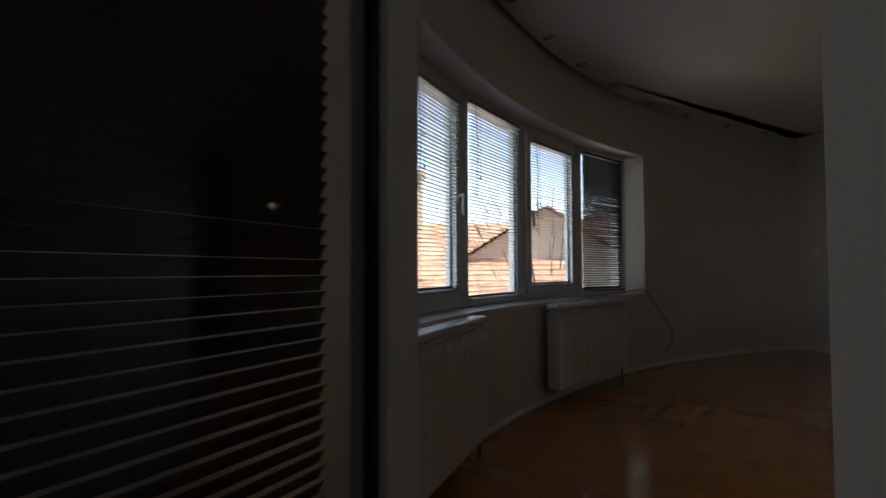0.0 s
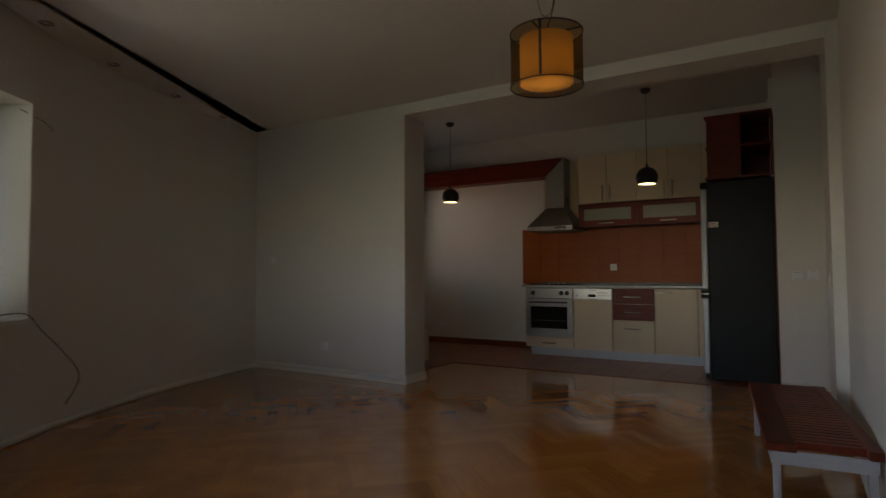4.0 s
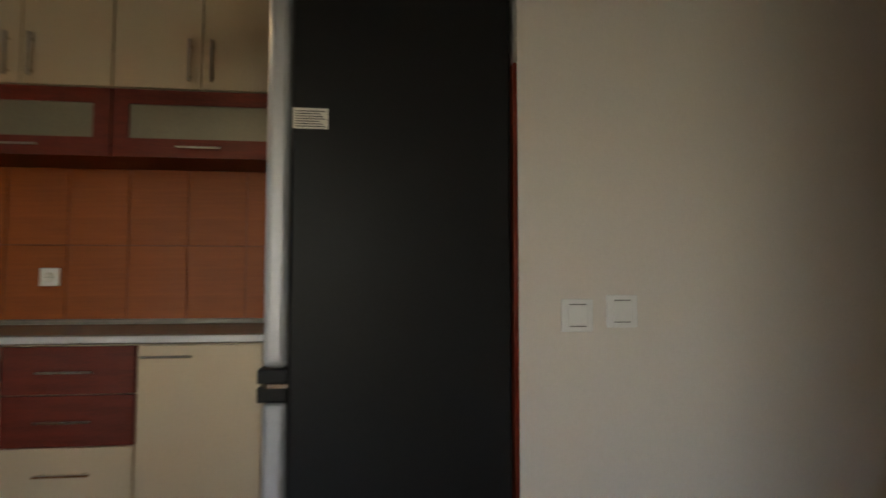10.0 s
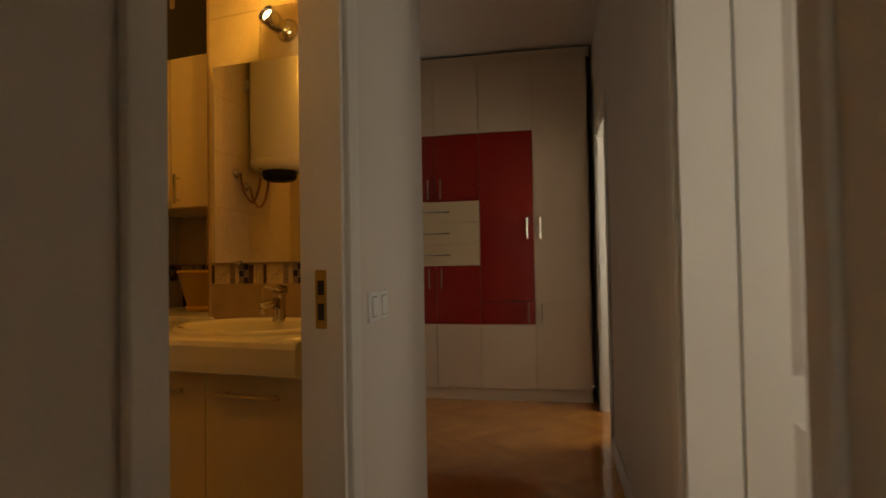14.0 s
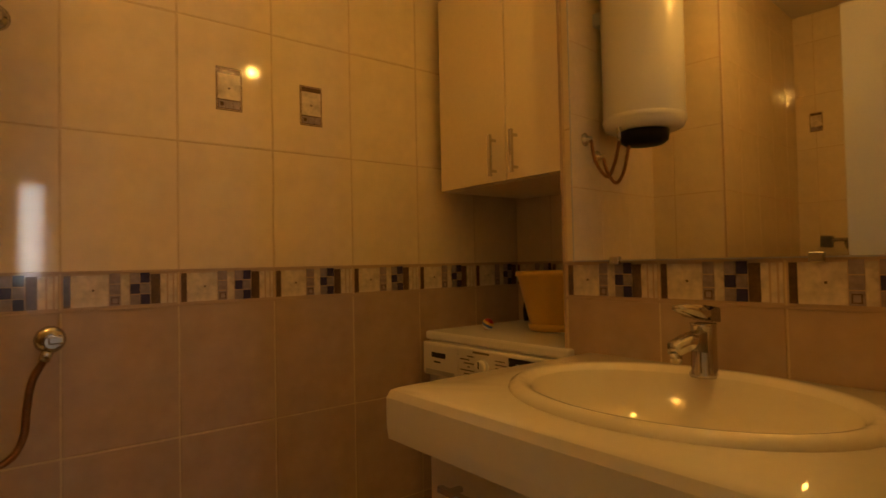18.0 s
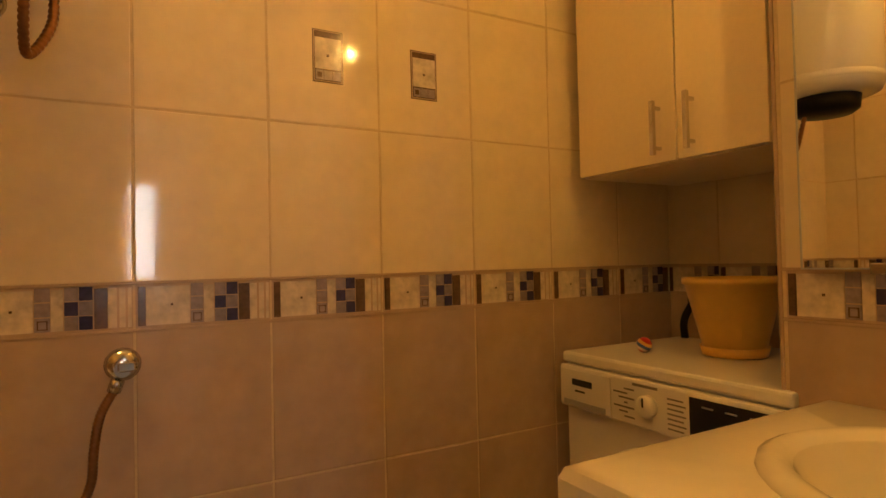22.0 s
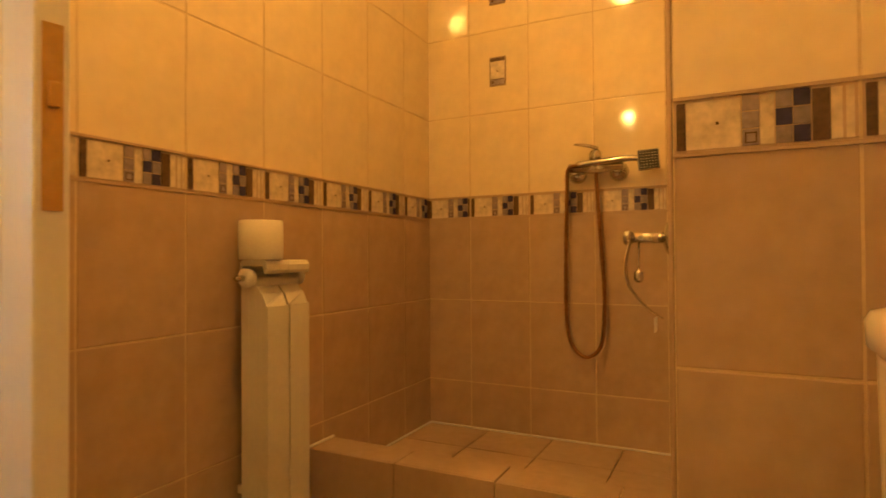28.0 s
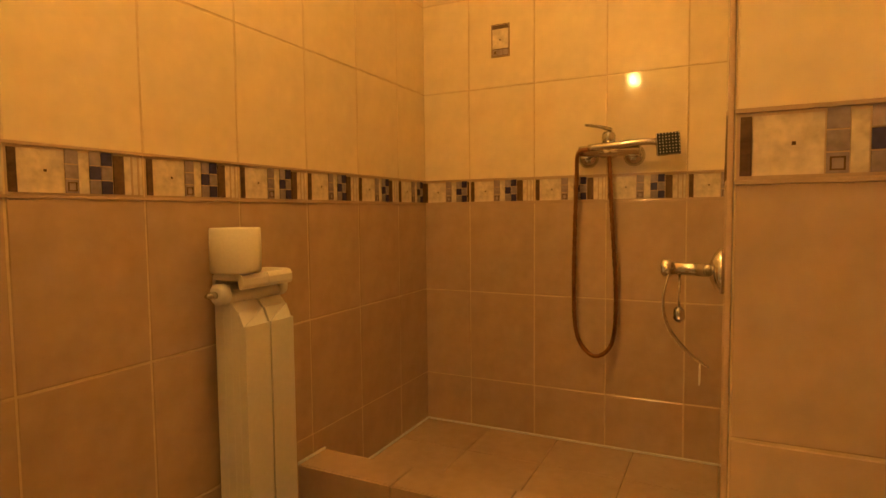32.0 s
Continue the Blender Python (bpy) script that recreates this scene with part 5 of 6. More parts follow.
def panel_door(m, w, h, label, group="", handles=True):
    """A moulded white door with an arched upper panel; x along its width from the hinge, y its thickness."""
    d = thing("panel_door", label, "door", group, m)
    part("leaf", box(0.002, 0, 0.008, w, 0.038, h, 0.003), TRIM, d)
    for s, y in ((-1, 0.0), (1, 0.038)):
        for z0, z1, arch in ((0.14, 0.68, 0), (0.79, h - 0.17, 0.08)):
            x0, x1 = 0.11, w - 0.11
            n = 14
            out = [(x0, z0), (x1, z0)] + [(x1 + (x0 - x1) * i / n, z1 - arch + arch * max(0.0, math.sin(math.pi * (0.12 + 0.76 * i / n)) ** 1.5)) for i in range(n + 1)]
            inn = [((x0 + x1) / 2 + (px - (x0 + x1) / 2) * (1 - 0.045 / ((x1 - x0) / 2)), (z0 + z1) / 2 + (pz - (z0 + z1) / 2) * (1 - 0.045 / ((z1 - z0) / 2))) for px, pz in out]
            inn2 = [((x0 + x1) / 2 + (px - (x0 + x1) / 2) * (1 - 0.022 / ((x1 - x0) / 2)), (z0 + z1) / 2 + (pz - (z0 + z1) / 2) * (1 - 0.022 / ((z1 - z0) / 2))) for px, pz in out]
            bm = ring_loft([[Vector((px, y, pz)) for px, pz in out], [Vector((px, y + s * 0.009, pz)) for px, pz in inn2], [Vector((px, y + s * 0.004, pz)) for px, pz in inn]])
            for f in bm.faces:
                f.smooth = False
            part("moulded_panel", bm, TRIM, d)
        if not handles:
            continue
        pl = part("handle_plate", box(w - 0.075, y + s * 0.0035 - 0.0035, 0.90, w - 0.035, y + s * 0.0035 + 0.0035, 1.12, 0.003), BRASS, d, "brass handle plate")
        part("lever", tube(smooth_path([(w - 0.055, y, 1.05), (w - 0.055, y + s * 0.045, 1.05), (w - 0.09, y + s * 0.05, 1.05), (w - 0.17, y + s * 0.048, 1.045)]), 0.008, 8), BRASS, pl)
    part("lock_plate", box(w, 0.008, 0.90, w + 0.0025, 0.030, 1.12, 0.0008), BRASS, d, "worn brass lock plate")
    part("latch", box(w + 0.002, 0.013, 1.02, w + 0.011, 0.025, 1.05, 0.002), BRASS, d)
    for z in (0.25, h - 0.25):
        part("hinge", lathe([(0.008, -0.04), (0.008, 0.04)], pose(0.0, 0.044, z), 10), BRASS, d)
    return d


panel_door(pose(BXL + 0.022, 7.25, 0, 0, 0, 70), 0.625, 1.955, "white moulded bathroom door standing half open", handles=False)
for nm, (x0, x1, _, z1) in (("side_room", DOOR_R), ("far_room", DOOR_F)):
    door_casing("trim_" + nm, x0, x1, z1, CS, 1)
    door_lining("trim_lining_" + nm, x0, x1, z1, CS - 0.13, CS)
panel_door(pose(DOOR_R[1] - 0.022, CS - 0.132, 0, 0, 0, 266), 0.72, 1.955, "white moulded side room door standing open")
panel_door(pose(DOOR_F[1] - 0.022, CS - 0.132, 0, 0, 0, 264), 0.71, 1.955, "white moulded hall door standing open")
rocker((2.66, CN, 0.96), 0, "white double light switch beside the bathroom door")
rocker((2.745, CN, 0.96), 0, "white light switch beside the bathroom door")

WX = 5.612
wd = thing("wardrobe", "tall beige wardrobe with dark red doors and drawers", "wardrobe")
part("body", box(WX + 0.02, 6.37, 0.09, 6.195, 7.92, 2.64), WARD, wd)
part("plinth", box(WX + 0.015, 6.37, 0.0, 6.19, 7.92, 0.088), WARD, wd)
part("cornice", box(WX + 0.03, 6.34, 2.642, 6.195, 7.925, 2.72), WARD, wd, "pale top board")
ys = (6.372, 6.785, 7.205, 7.56, 7.915)


def wdoor(y0, y1, z0, z1, mat, handle=None):
    d = part("door", box(WX, y0 + 0.002, z0 + 0.002, WX + 0.019, y1 - 0.002, z1 - 0.002, 0.002), mat, wd)
    if handle:
        hy, hz = handle
        part("handle", boxes([(WX - 0.03, hy - 0.005, hz - 0.08, WX - 0.02, hy + 0.005, hz + 0.08), (WX - 0.022, hy - 0.004, hz - 0.06, WX, hy + 0.004, hz - 0.05), (WX - 0.022, hy - 0.004, hz + 0.05, WX, hy + 0.004, hz + 0.06)]), CHROME, d)
    return d


wdoor(ys[0], ys[1], 0.765, 2.64, WARD, (ys[1] - 0.05, 1.33))
wdoor(ys[0], ys[1], 0.09, 0.765, WARD, (ys[1] - 0.05, 0.67))
wdoor(ys[1], ys[2], 2.09, 2.64, WARD)
wdoor(ys[1], ys[2], 0.765, 2.09, RED, (ys[1] + 0.05, 1.33))
wdoor(ys[1], ys[2], 0.59, 0.765, RED, (ys[1] + 0.05, 0.68))
wdoor(ys[1], ys[2], 0.09, 0.59, WARD)
for a, b in ((ys[2], ys[3]), (ys[3], ys[4])):
    wdoor(a, b, 2.09, 2.64, WARD)
    wdoor(a, b, 1.56, 2.09, RED, ((a + 0.05) if a > 7.4 else (b - 0.05), 1.66))
    wdoor(a, b, 0.59, 1.05, RED, ((a + 0.05) if a > 7.4 else (b - 0.05), 0.95))
    wdoor(a, b, 0.09, 0.59, WARD)
for i in range(3):
    z0 = 1.05 + i * 0.17
    d = part("drawer", box(WX - 0.004, ys[2] + 0.002, z0 + 0.002, WX + 0.019, ys[4] - 0.002, z0 + 0.168, 0.002), CREAM, wd)
    part("handle", boxes([(WX - 0.034, 7.44, z0 + 0.08, WX - 0.024, 7.68, z0 + 0.09), (WX - 0.026, 7.46, z0 + 0.081, WX - 0.004, 7.47, z0 + 0.089), (WX - 0.026, 7.65, z0 + 0.081, WX - 0.004, 7.66, z0 + 0.089)]), CHROME, d)

# ---- bathroom ----
ROOM = BATH
TW, TH, JT = 0.2525, 0.3333, 0.004
ROWS = [(0.0, 0.3333), (0.3333, 0.6667), (0.6667, 1.0), (1.09, 1.4233), (1.4233, 1.7567), (1.7567, 2.09), (2.09, 2.4233), (2.4233, 2.6)]
tile_cache = {}


def tile_mesh(w, h, mat):
    key = (round(w, 3), round(h, 3), mat.name)
    if key not in tile_cache:
        bm = bmesh.new()
        c = 0.0016
        lo = [bm.verts.new(p) for p in ((0, 0, 0), (w, 0, 0), (w, 0, h), (0, 0, h))]
        mi = [bm.verts.new(p) for p in ((0, -0.0068, 0), (w, -0.0068, 0), (w, -0.0068, h), (0, -0.0068, h))]
        hi = [bm.verts.new(p) for p in ((c, -0.008, c), (w - c, -0.008, c), (w - c, -0.008, h - c), (c, -0.008, h - c))]
        for a, b in ((lo, mi), (mi, hi)):
            for i in range(4):
                bm.faces.new((a[i], a[(i + 1) % 4], b[(i + 1) % 4], b[i]))
        bm.faces.new(hi)
        bmesh.ops.recalc_face_normals(bm, faces=bm.faces[:])
        tile_cache[key] = mesh_of("tile", bm, mat)
    return tile_cache[key]


def decor_mesh(w):
    """A border tile: relief strip, marble with a dot, squares, chequers, rough strip, streaks."""
    key = ("decor", round(w, 3))
    if key in tile_cache:
        return tile_cache[key]
    h = 0.09
    bm = bmesh.new()

    def put(x0, x1, z0, z1, y, mi):
        x0, x1 = max(0, x0), min(x1, w)
        if x1 - x0 < 0.002:
            return
        n0 = len(bm.faces)
        bm_box(bm, x0, -0.008 - y, z0, x1, -0.004, z1)
        bm.faces.ensure_lookup_table()
        for f in bm.faces[n0:]:
            f.material_index = mi

    put(0, 0.2495, 0.0, h - JT, -0.001, 4)
    a, b = 0.006, h - JT - 0.006
    put(0.004, 0.017, a, b, 0.0012, 1)
    for i in range(9):
        put(0.005, 0.016, a + 0.002 + i * 0.0083, a + 0.006 + i * 0.0083, 0.0022, 1)
    put(0.018, 0.094, a, b, 0.0002, 0)
    put(0.060, 0.0645, h / 2 - 0.003, h / 2 + 0.0015, 0.0012, 1)
    for i in range(3):
        put(0.096, 0.119, a + i * 0.0265, a + i * 0.0265 + 0.0245, 0.0010, 2)
    put(0.0995, 0.1155, a + 0.0035, a + 0.0055, 0.002, 1)
    put(0.0995, 0.1155, a + 0.018, a + 0.020, 0.002, 1)
    put(0.0995, 0.1015, a + 0.0055, a + 0.018, 0.002, 1)
    put(0.1135, 0.1155, a + 0.0055, a + 0.018, 0.002, 1)
    put(0.120, 0.138, a, b, 0.0002, 0)
    for i in range(3):
        for j in range(2):
            put(0.140 + j * 0.0225, 0.161 + j * 0.0225, a + i * 0.0265, a + i * 0.0265 + 0.0245, 0.0010, 3 if (i + j) % 2 else 2)
    put(0.186, 0.207, a, b, 0.0012, 1)
    put(0.208, 0.246, a, b, 0.0002, 0)
    put(0.222, 0.226, a, b, 0.0008, 4)
    put(0.236, 0.240, a, b, 0.0008, 4)
    me = mesh_of("decor_tile", bm, DECO_L)
    for mt in (DECO_D, DECO_M, DECO_B, TAUPE):
        me.materials.append(mt)
    tile_cache[key] = me
    return me


def deco_insert(wall, u, z):
    """A small framed picture tile let into the wall, its lower left corner at u, z."""
    bm = bmesh.new()
    for x0, z0, x1, z1, y, mi in ((0, 0, 0.070, 0.118, 0.0088, 1), (0.002, 0.002, 0.068, 0.116, 0.0094, 4), (0.004, 0.004, 0.066, 0.114, 0.0098, 1), (0.005, 0.030, 0.065, 0.100, 0.0104, 0), (0.032, 0.058, 0.037, 0.063, 0.0112, 1),
                                  (0.006, 0.006, 0.0245, 0.027, 0.0106, 2), (0.0255, 0.006, 0.0445, 0.027, 0.0106, 2), (0.0455, 0.006, 0.064, 0.027, 0.0106, 2), (0.010, 0.011, 0.020, 0.022, 0.0112, 1)):
        n0 = len(bm.faces)
        bm_box(bm, u + x0, -y, z + z0, u + x1, -0.007, z + z1)
        bm.faces.ensure_lookup_table()
        for f in bm.faces[n0:]:
            f.material_index = mi
    me = mesh_of("decor_insert", bm, DECO_L)
    for mt in (DECO_D, DECO_M, DECO_B, TAUPE):
        me.materials.append(mt)
    o = new("decor_insert", me)
    o.parent = wall
    return o


def tiled_wall(name, origin, u, length, anchor, label, z_from=0.0, z_to=2.6):
    """Tiles on a wall. u: the way to the right as one faces it; anchor: where a joint lies along it."""
    u = Vector((*u, 0))
    n_ = Vector((-u.y, u.x, 0))
    m = Matrix(((u.x, n_.x, 0, origin[0]), (u.y, n_.y, 0, origin[1]), (0, 0, 1, 0), (0, 0, 0, 1)))
    w = setting(name, box(0, -0.0068, z_from, length, -0.0005, z_to), GROUT, label, "wall")
    w.matrix_world = ROOM @ m
    s0 = anchor - TW * math.ceil(anchor / TW)
    k = 0
    while s0 + k * TW < length - 0.004:
        a, b = max(0.0, s0 + k * TW), min(length, s0 + (k + 1) * TW)
        k += 1
        if b - a < 0.012:
            continue
        cut_left = a > s0 + (k - 1) * TW + 0.002
        for z0, z1 in ROWS:
            z0, z1 = max(z0, z_from), min(z1, z_to)
            if z1 - z0 < 0.02:
                continue
            o = new("tile", tile_mesh(b - a - JT, z1 - z0 - JT, TAUPE if z1 < 1.02 else BEIGE))
            o.parent, o.location = w, (a + JT / 2, 0, z0 + JT / 2)
            o.rotation_euler = (radians(random.uniform(-0.12, 0.12)), 0, radians(random.uniform(-0.12, 0.12)))
        if z_from < 1.0:
            o = new("decor_tile", decor_mesh(b - a - JT if not cut_left else 0.2495))
            if cut_left:
                o.data = decor_mesh(b - a - JT)
            o.parent, o.location = w, (a + JT / 2, 0, 1.0 + JT / 2)
    part("trim_strip", boxes([(0, -0.0105, 0.9975, length, -0.006, 1.0035), (0, -0.0105, 1.0865, length, -0.006, 1.0925)], 0.001), TAUPE, w, "narrow rounded border trim")
    return w


tn_ = tiled_wall("wall_tiles_north", (PX, BN), (1, 0), NB - PX, 2.21 - PX, "beige and taupe tiles with a patterned border")
deco_insert(tn_, 2.56 - PX, 1.52)
deco_insert(tn_, 2.80 - PX, 1.51)
deco_insert(tn_, 2.56 - PX, 1.85)
te_ = tiled_wall("wall_tiles_east", (BE, 8.03), (0, -1), 8.03 - BS, 0.005, "beige and taupe tiles behind the basin")
tiled_wall("wall_tiles_niche", (NB, BN), (0, -1), BN - 8.03, 0.18, "beige and taupe tiles at the back of the niche")
ts_ = tiled_wall("wall_tiles_south", (BX0, BS), (-1, 0), BX0 - BW, BX0 - 1.483, "beige and taupe tiles beside the radiator")
tiled_wall("wall_tiles_south_east", (BE, BS), (-1, 0), BE - 2.805, 0.1, "beige and taupe tiles beside the door")
tw2 = tiled_wall("wall_tiles_west", (BW, BS), (0, 1), PY - BS, 7.419 - BS, "shower wall of beige and taupe tiles")
deco_insert(tw2, 7.51 - BS, 1.53)
deco_insert(tw2, 7.51 - BS, 1.86)
deco_insert(tw2, 8.14 - BS, 1.86)
tiled_wall("wall_tiles_pillar", (PX, PY), (0, 1), BN - PY, 8.538 - PY, "tiled end of the shower partition")
tiled_wall("wall_tiles_partition", (BW, PY), (1, 0), PX - BW, 0.2, "tiled side of the shower partition")
setting("trim_corner_profile", boxes([(PX + 0.0005, PY - 0.0085, 0, PX + 0.0085, PY - 0.0005, 2.6)], 0.0025), TAUPE, "rounded corner trim on the partition", "trim")
setting("trim_corner_niche", boxes([(BE - 0.0085, 8.0305, 0, BE - 0.0005, 8.0385, 2.6)], 0.0025), TAUPE, "rounded corner trim at the niche", "trim")
setting("wall_tiles_above_door", box(BX0, BS + 0.0005, 1.985, BX1, BS + 0.008, 2.6), BEIGE, "beige tiles above the door", "wall")

# shower step
CXF, CXB, CZ = 1.05, 0.93, 0.272
sc = setting("shower_curb", box(CXB + 0.008, 7.231, 0, CXF - 0.008, 8.284, CZ - 0.008), GROUT, "tiled step in front of the shower", "curb")
yy = 7.232
while yy < 8.28:
    y1 = min(yy + 0.30, 8.283)
    L = y1 - yy - JT
    for bmx, nm in ((box(CXF - 0.008, yy, 0.004, CXF, yy + L, CZ - 0.001, 0.0012, 1), "tile"), (box(CXB + 0.0005, yy, CZ - 0.008, CXF - 0.0085, yy + L, CZ, 0.0012, 1), "tile"), (box(CXB - 0.0, yy, 0.15, CXB + 0.008, yy + L, CZ - 0.009, 0.0012, 1), "tile")):
        part(nm, bmx, TAUPE, sc)
    yy += 0.30
sf = setting("shower_floor", box(BW + 0.009, 7.231, 0.0, CXB, 8.284, 0.138), GROUT, "raised shower floor of taupe tiles", "floor")
for i in range(3):
    for j in range(4):
        x0, y0 = BW + 0.012 + i * 0.222, 7.234 + j * 0.263
        part("tile", box(x0, y0, 0.138, min(x0 + 0.219, CXB - 0.002), min(y0 + 0.26, 8.282), 0.145, 0.001, 1), TAUPE, sf)
setting("trim_silicone", boxes([(BW + 0.0085, 7.231, 0.1455, BW + 0.016, 8.284, 0.153), (BW + 0.0165, 7.2305, 0.1455, CXB, 7.238, 0.153), (CXB, 7.2305, CZ + 0.0005, CXF, 7.238, CZ + 0.008)], 0.002), WHITE, "white silicone joint round the shower floor", "trim")

# bathroom floor
bf = setting("floor_bath", box(CXF, 7.13, -0.011, NB, BN, -0.003), GROUT, "beige bathroom floor tiles", "floor")
me = mesh_of("tile", box(0, 0, -0.004, 0.327, 0.327, 0.0, 0.001, 1), BFLOOR)
for i in range(9):
    for j in range(5):
        x0, y0 = CXF + 0.002 + i * 0.33, 7.135 + j * 0.33
        if x0 + 0.327 < NB + 0.3:
            o = new("tile", me)
            o.parent, o.location = bf, (x0, y0, 0)

# vanity, basin, tap
va = thing("vanity_unit", "cream vanity unit with two doors", "cabinet")
part("body", box(2.735, 7.25, 0.08, 3.22, 7.93, 0.768), BATHCAB, va)
part("plinth", box(2.77, 7.25, 0.0, 3.2, 7.93, 0.08), BLACKP, va)
for y0, y1 in ((7.252, 7.588), (7.592, 7.928)):
    d = part("door", box(2.715, y0, 0.083, 2.734, y1, 0.765, 0.002), BATHCAB, va)
    part("handle", boxes([(2.683, y0 + 0.06, 0.705, 2.693, y1 - 0.06, 0.715), (2.691, y0 + 0.08, 0.706, 2.715, y0 + 0.09, 0.714), (2.691, y1 - 0.09, 0.706, 2.715, y1 - 0.08, 0.714)]), CHROME, d)
vt = thing("washbasin", "cream washstand top with an oval drop-in basin", "basin")
BCX, BCY, BA, BB = 2.945, 7.585, 0.205, 0.275


def ell(a, b, z, n=40, dx=0.0):
    return [Vector((BCX + dx + a * math.cos(2 * math.pi * i / n), BCY + b * math.sin(2 * math.pi * i / n), z)) for i in range(n)]


def rounded_slab_ring(z, inset, n=40):
    """The slab's outline with as many points as the basin's ellipse."""
    x0, x1, y0, y1, r = 2.652 + inset, 3.222, 7.232, 7.975 - inset, 0.03
    out = []
    for i in range(n):
        a = 2 * math.pi * i / n
        c, s = math.cos(a), math.sin(a)
        k = min((x1 - BCX) / c if c > 1e-6 else ((x0 - BCX) / c if c < -1e-6 else 9), (y1 - BCY) / s if s > 1e-6 else ((y0 - BCY) / s if s < -1e-6 else 9))
        out.append([BCX + c * k, BCY + s * k])
    for cx, cy in ((x0, y0), (x1, y0), (x1, y1), (x0, y1)):
        best = min(range(n), key=lambda i: (out[i][0] - cx) ** 2 + (out[i][1] - cy) ** 2)
        out[best] = [cx, cy]
    return [Vector((x, y, z)) for x, y in out]


slab = ring_loft([rounded_slab_ring(0.772, 0.012), rounded_slab_ring(0.778, 0.002), rounded_slab_ring(0.80, 0.0), rounded_slab_ring(0.852, 0.0), rounded_slab_ring(0.866, 0.006), rounded_slab_ring(0.871, 0.018), ell(BA + 0.012, BB + 0.012, 0.871)], cap=False)
for f in slab.faces:
    f.smooth = abs(f.normal.z) > 0.9
part("top", slab, CERAMIC, vt)
part("rim", ring_loft([ell(BA + 0.020, BB + 0.020, 0.870), ell(BA + 0.018, BB + 0.018, 0.879), ell(BA + 0.004, BB + 0.004, 0.886), ell(BA - 0.012, BB - 0.012, 0.883), ell(BA - 0.020, BB - 0.020, 0.874)], cap=False), CERAMIC, vt)
part("bowl", ring_loft([ell(BA - 0.020, BB - 0.020, 0.874), ell(BA - 0.028, BB - 0.030, 0.855), ell(BA - 0.045, BB - 0.055, 0.815), ell(BA - 0.09, BB - 0.12, 0.775), ell(0.03, 0.03, 0.758), ell(0.022, 0.022, 0.757)], cap=False), CERAMIC, vt)
part("drain", lathe([(0.024, 0), (0.022, 0.003), (0.004, 0.004)], pose(BCX, BCY, 0.757), 20), CHROME, vt)
tp = thing("basin_tap", "chrome single lever basin tap", "tap", at=pose(3.135, 7.63, 0.872))
part("body", lathe([(0.026, 0), (0.027, 0.006), (0.023, 0.012), (0.0225, 0.095), (0.024, 0.10)], None, 24), CHROME, tp)
part("spout", ring_loft([[Vector((-0.012, s * 0.016, z)) for s, z in ((-1, 0.045), (1, 0.045), (1, 0.085), (-1, 0.085))], [Vector((-0.06, s * 0.014, z)) for s, z in ((-1, 0.058), (1, 0.058), (1, 0.082), (-1, 0.082))], [Vector((-0.105, s * 0.012, z)) for s, z in ((-1, 0.052), (1, 0.052), (1, 0.072), (-1, 0.072))]]), CHROME, tp)
part("aerator", lathe([(0.010, 0.036), (0.011, 0.055)], pose(-0.098, 0, 0), 14), CHROME, tp)
part("lever", ring_loft([[Vector((0.02, s * 0.023, z)) for s, z in ((-1, 0.101), (1, 0.101), (1, 0.128), (-1, 0.128))], [Vector((-0.03, s * 0.02, z)) for s, z in ((-1, 0.112), (1, 0.112), (1, 0.136), (-1, 0.136))], [Vector((-0.085, s * 0.012, z)) for s, z in ((-1, 0.128), (1, 0.128), (1, 0.138), (-1, 0.138))]]), CHROME, tp)

# mirror, turned a little from the wall
mm = Matrix.Translation((3.196, 7.978, 0)) @ pose(0, 0, 0, 0, 0, -90 + 2.4)
mi = thing("wall_mirror", "large frameless mirror on the wall above the basin", "mirror", at=mm)
part("glass", box(0, 0, 1.093, 0.73, 0.004, 1.88), MIRROR, mi)
part("backing", box(0.002, 0.0045, 1.095, 0.728, 0.012, 1.878), BLACKP, mi)
part("edge", boxes([(-0.003, -0.0006, 1.09, 0.0, 0.0042, 1.883), (0, -0.0006, 1.09, 0.73, 0.0042, 1.0925)]), SILVER, mi)
part("bracket", boxes([(0.03, 0.0125, 1.6, 0.06, 0.032, 1.63), (0.3, 0.0125, 1.6, 0.33, 0.03, 1.63)]), CHROME, mi)
for x in (0.10, 0.50):
    part("clip", box(x, -0.006, 1.082, x + 0.025, 0.004, 1.10, 0.002), CHROME, mi)

# wall spot over the mirror, and the lamp on the ceiling
spt = thing("wall_spot", "chrome wall spot with a swivelling head, lit", "lamp")
part("base", lathe([(0.045, 0), (0.047, 0.006), (0.034, 0.022), (0.010, 0.028)], pose(3.224, 7.64, 1.985, 0, -90, 0), 24), CHROME, spt)
part("arm", tube(smooth_path([(3.20, 7.64, 1.985), (3.16, 7.63, 1.97), (3.125, 7.62, 1.96)]), 0.008, 10), CHROME, spt)
hm = look((3.085, 7.612, 1.972), (2.3, 7.75, 2.27)) @ pose(0, 0, 0, 180, 0, 0)
part("head", lathe([(0.016, -0.05), (0.028, -0.042), (0.033, -0.01), (0.034, 0.035), (0.031, 0.035)], hm, 22, cap=False), CHROME, spt)
part("bulb", lathe([(0.020, 0.024), (0.014, 0.029), (0.002, 0.030)], hm, 18), BULB, spt)
WARM = (1, 0.53, 0.12)
point_lamp("wall_spot_light", tuple(ROOM @ hm @ Vector((0, 0, 0.06))), 0.235, WARM, 0.01)
cl = thing("ceiling_lamp", "round opal ceiling lamp, lit, in the bathroom", "lamp", at=pose(1.75, 7.80, 2.6))
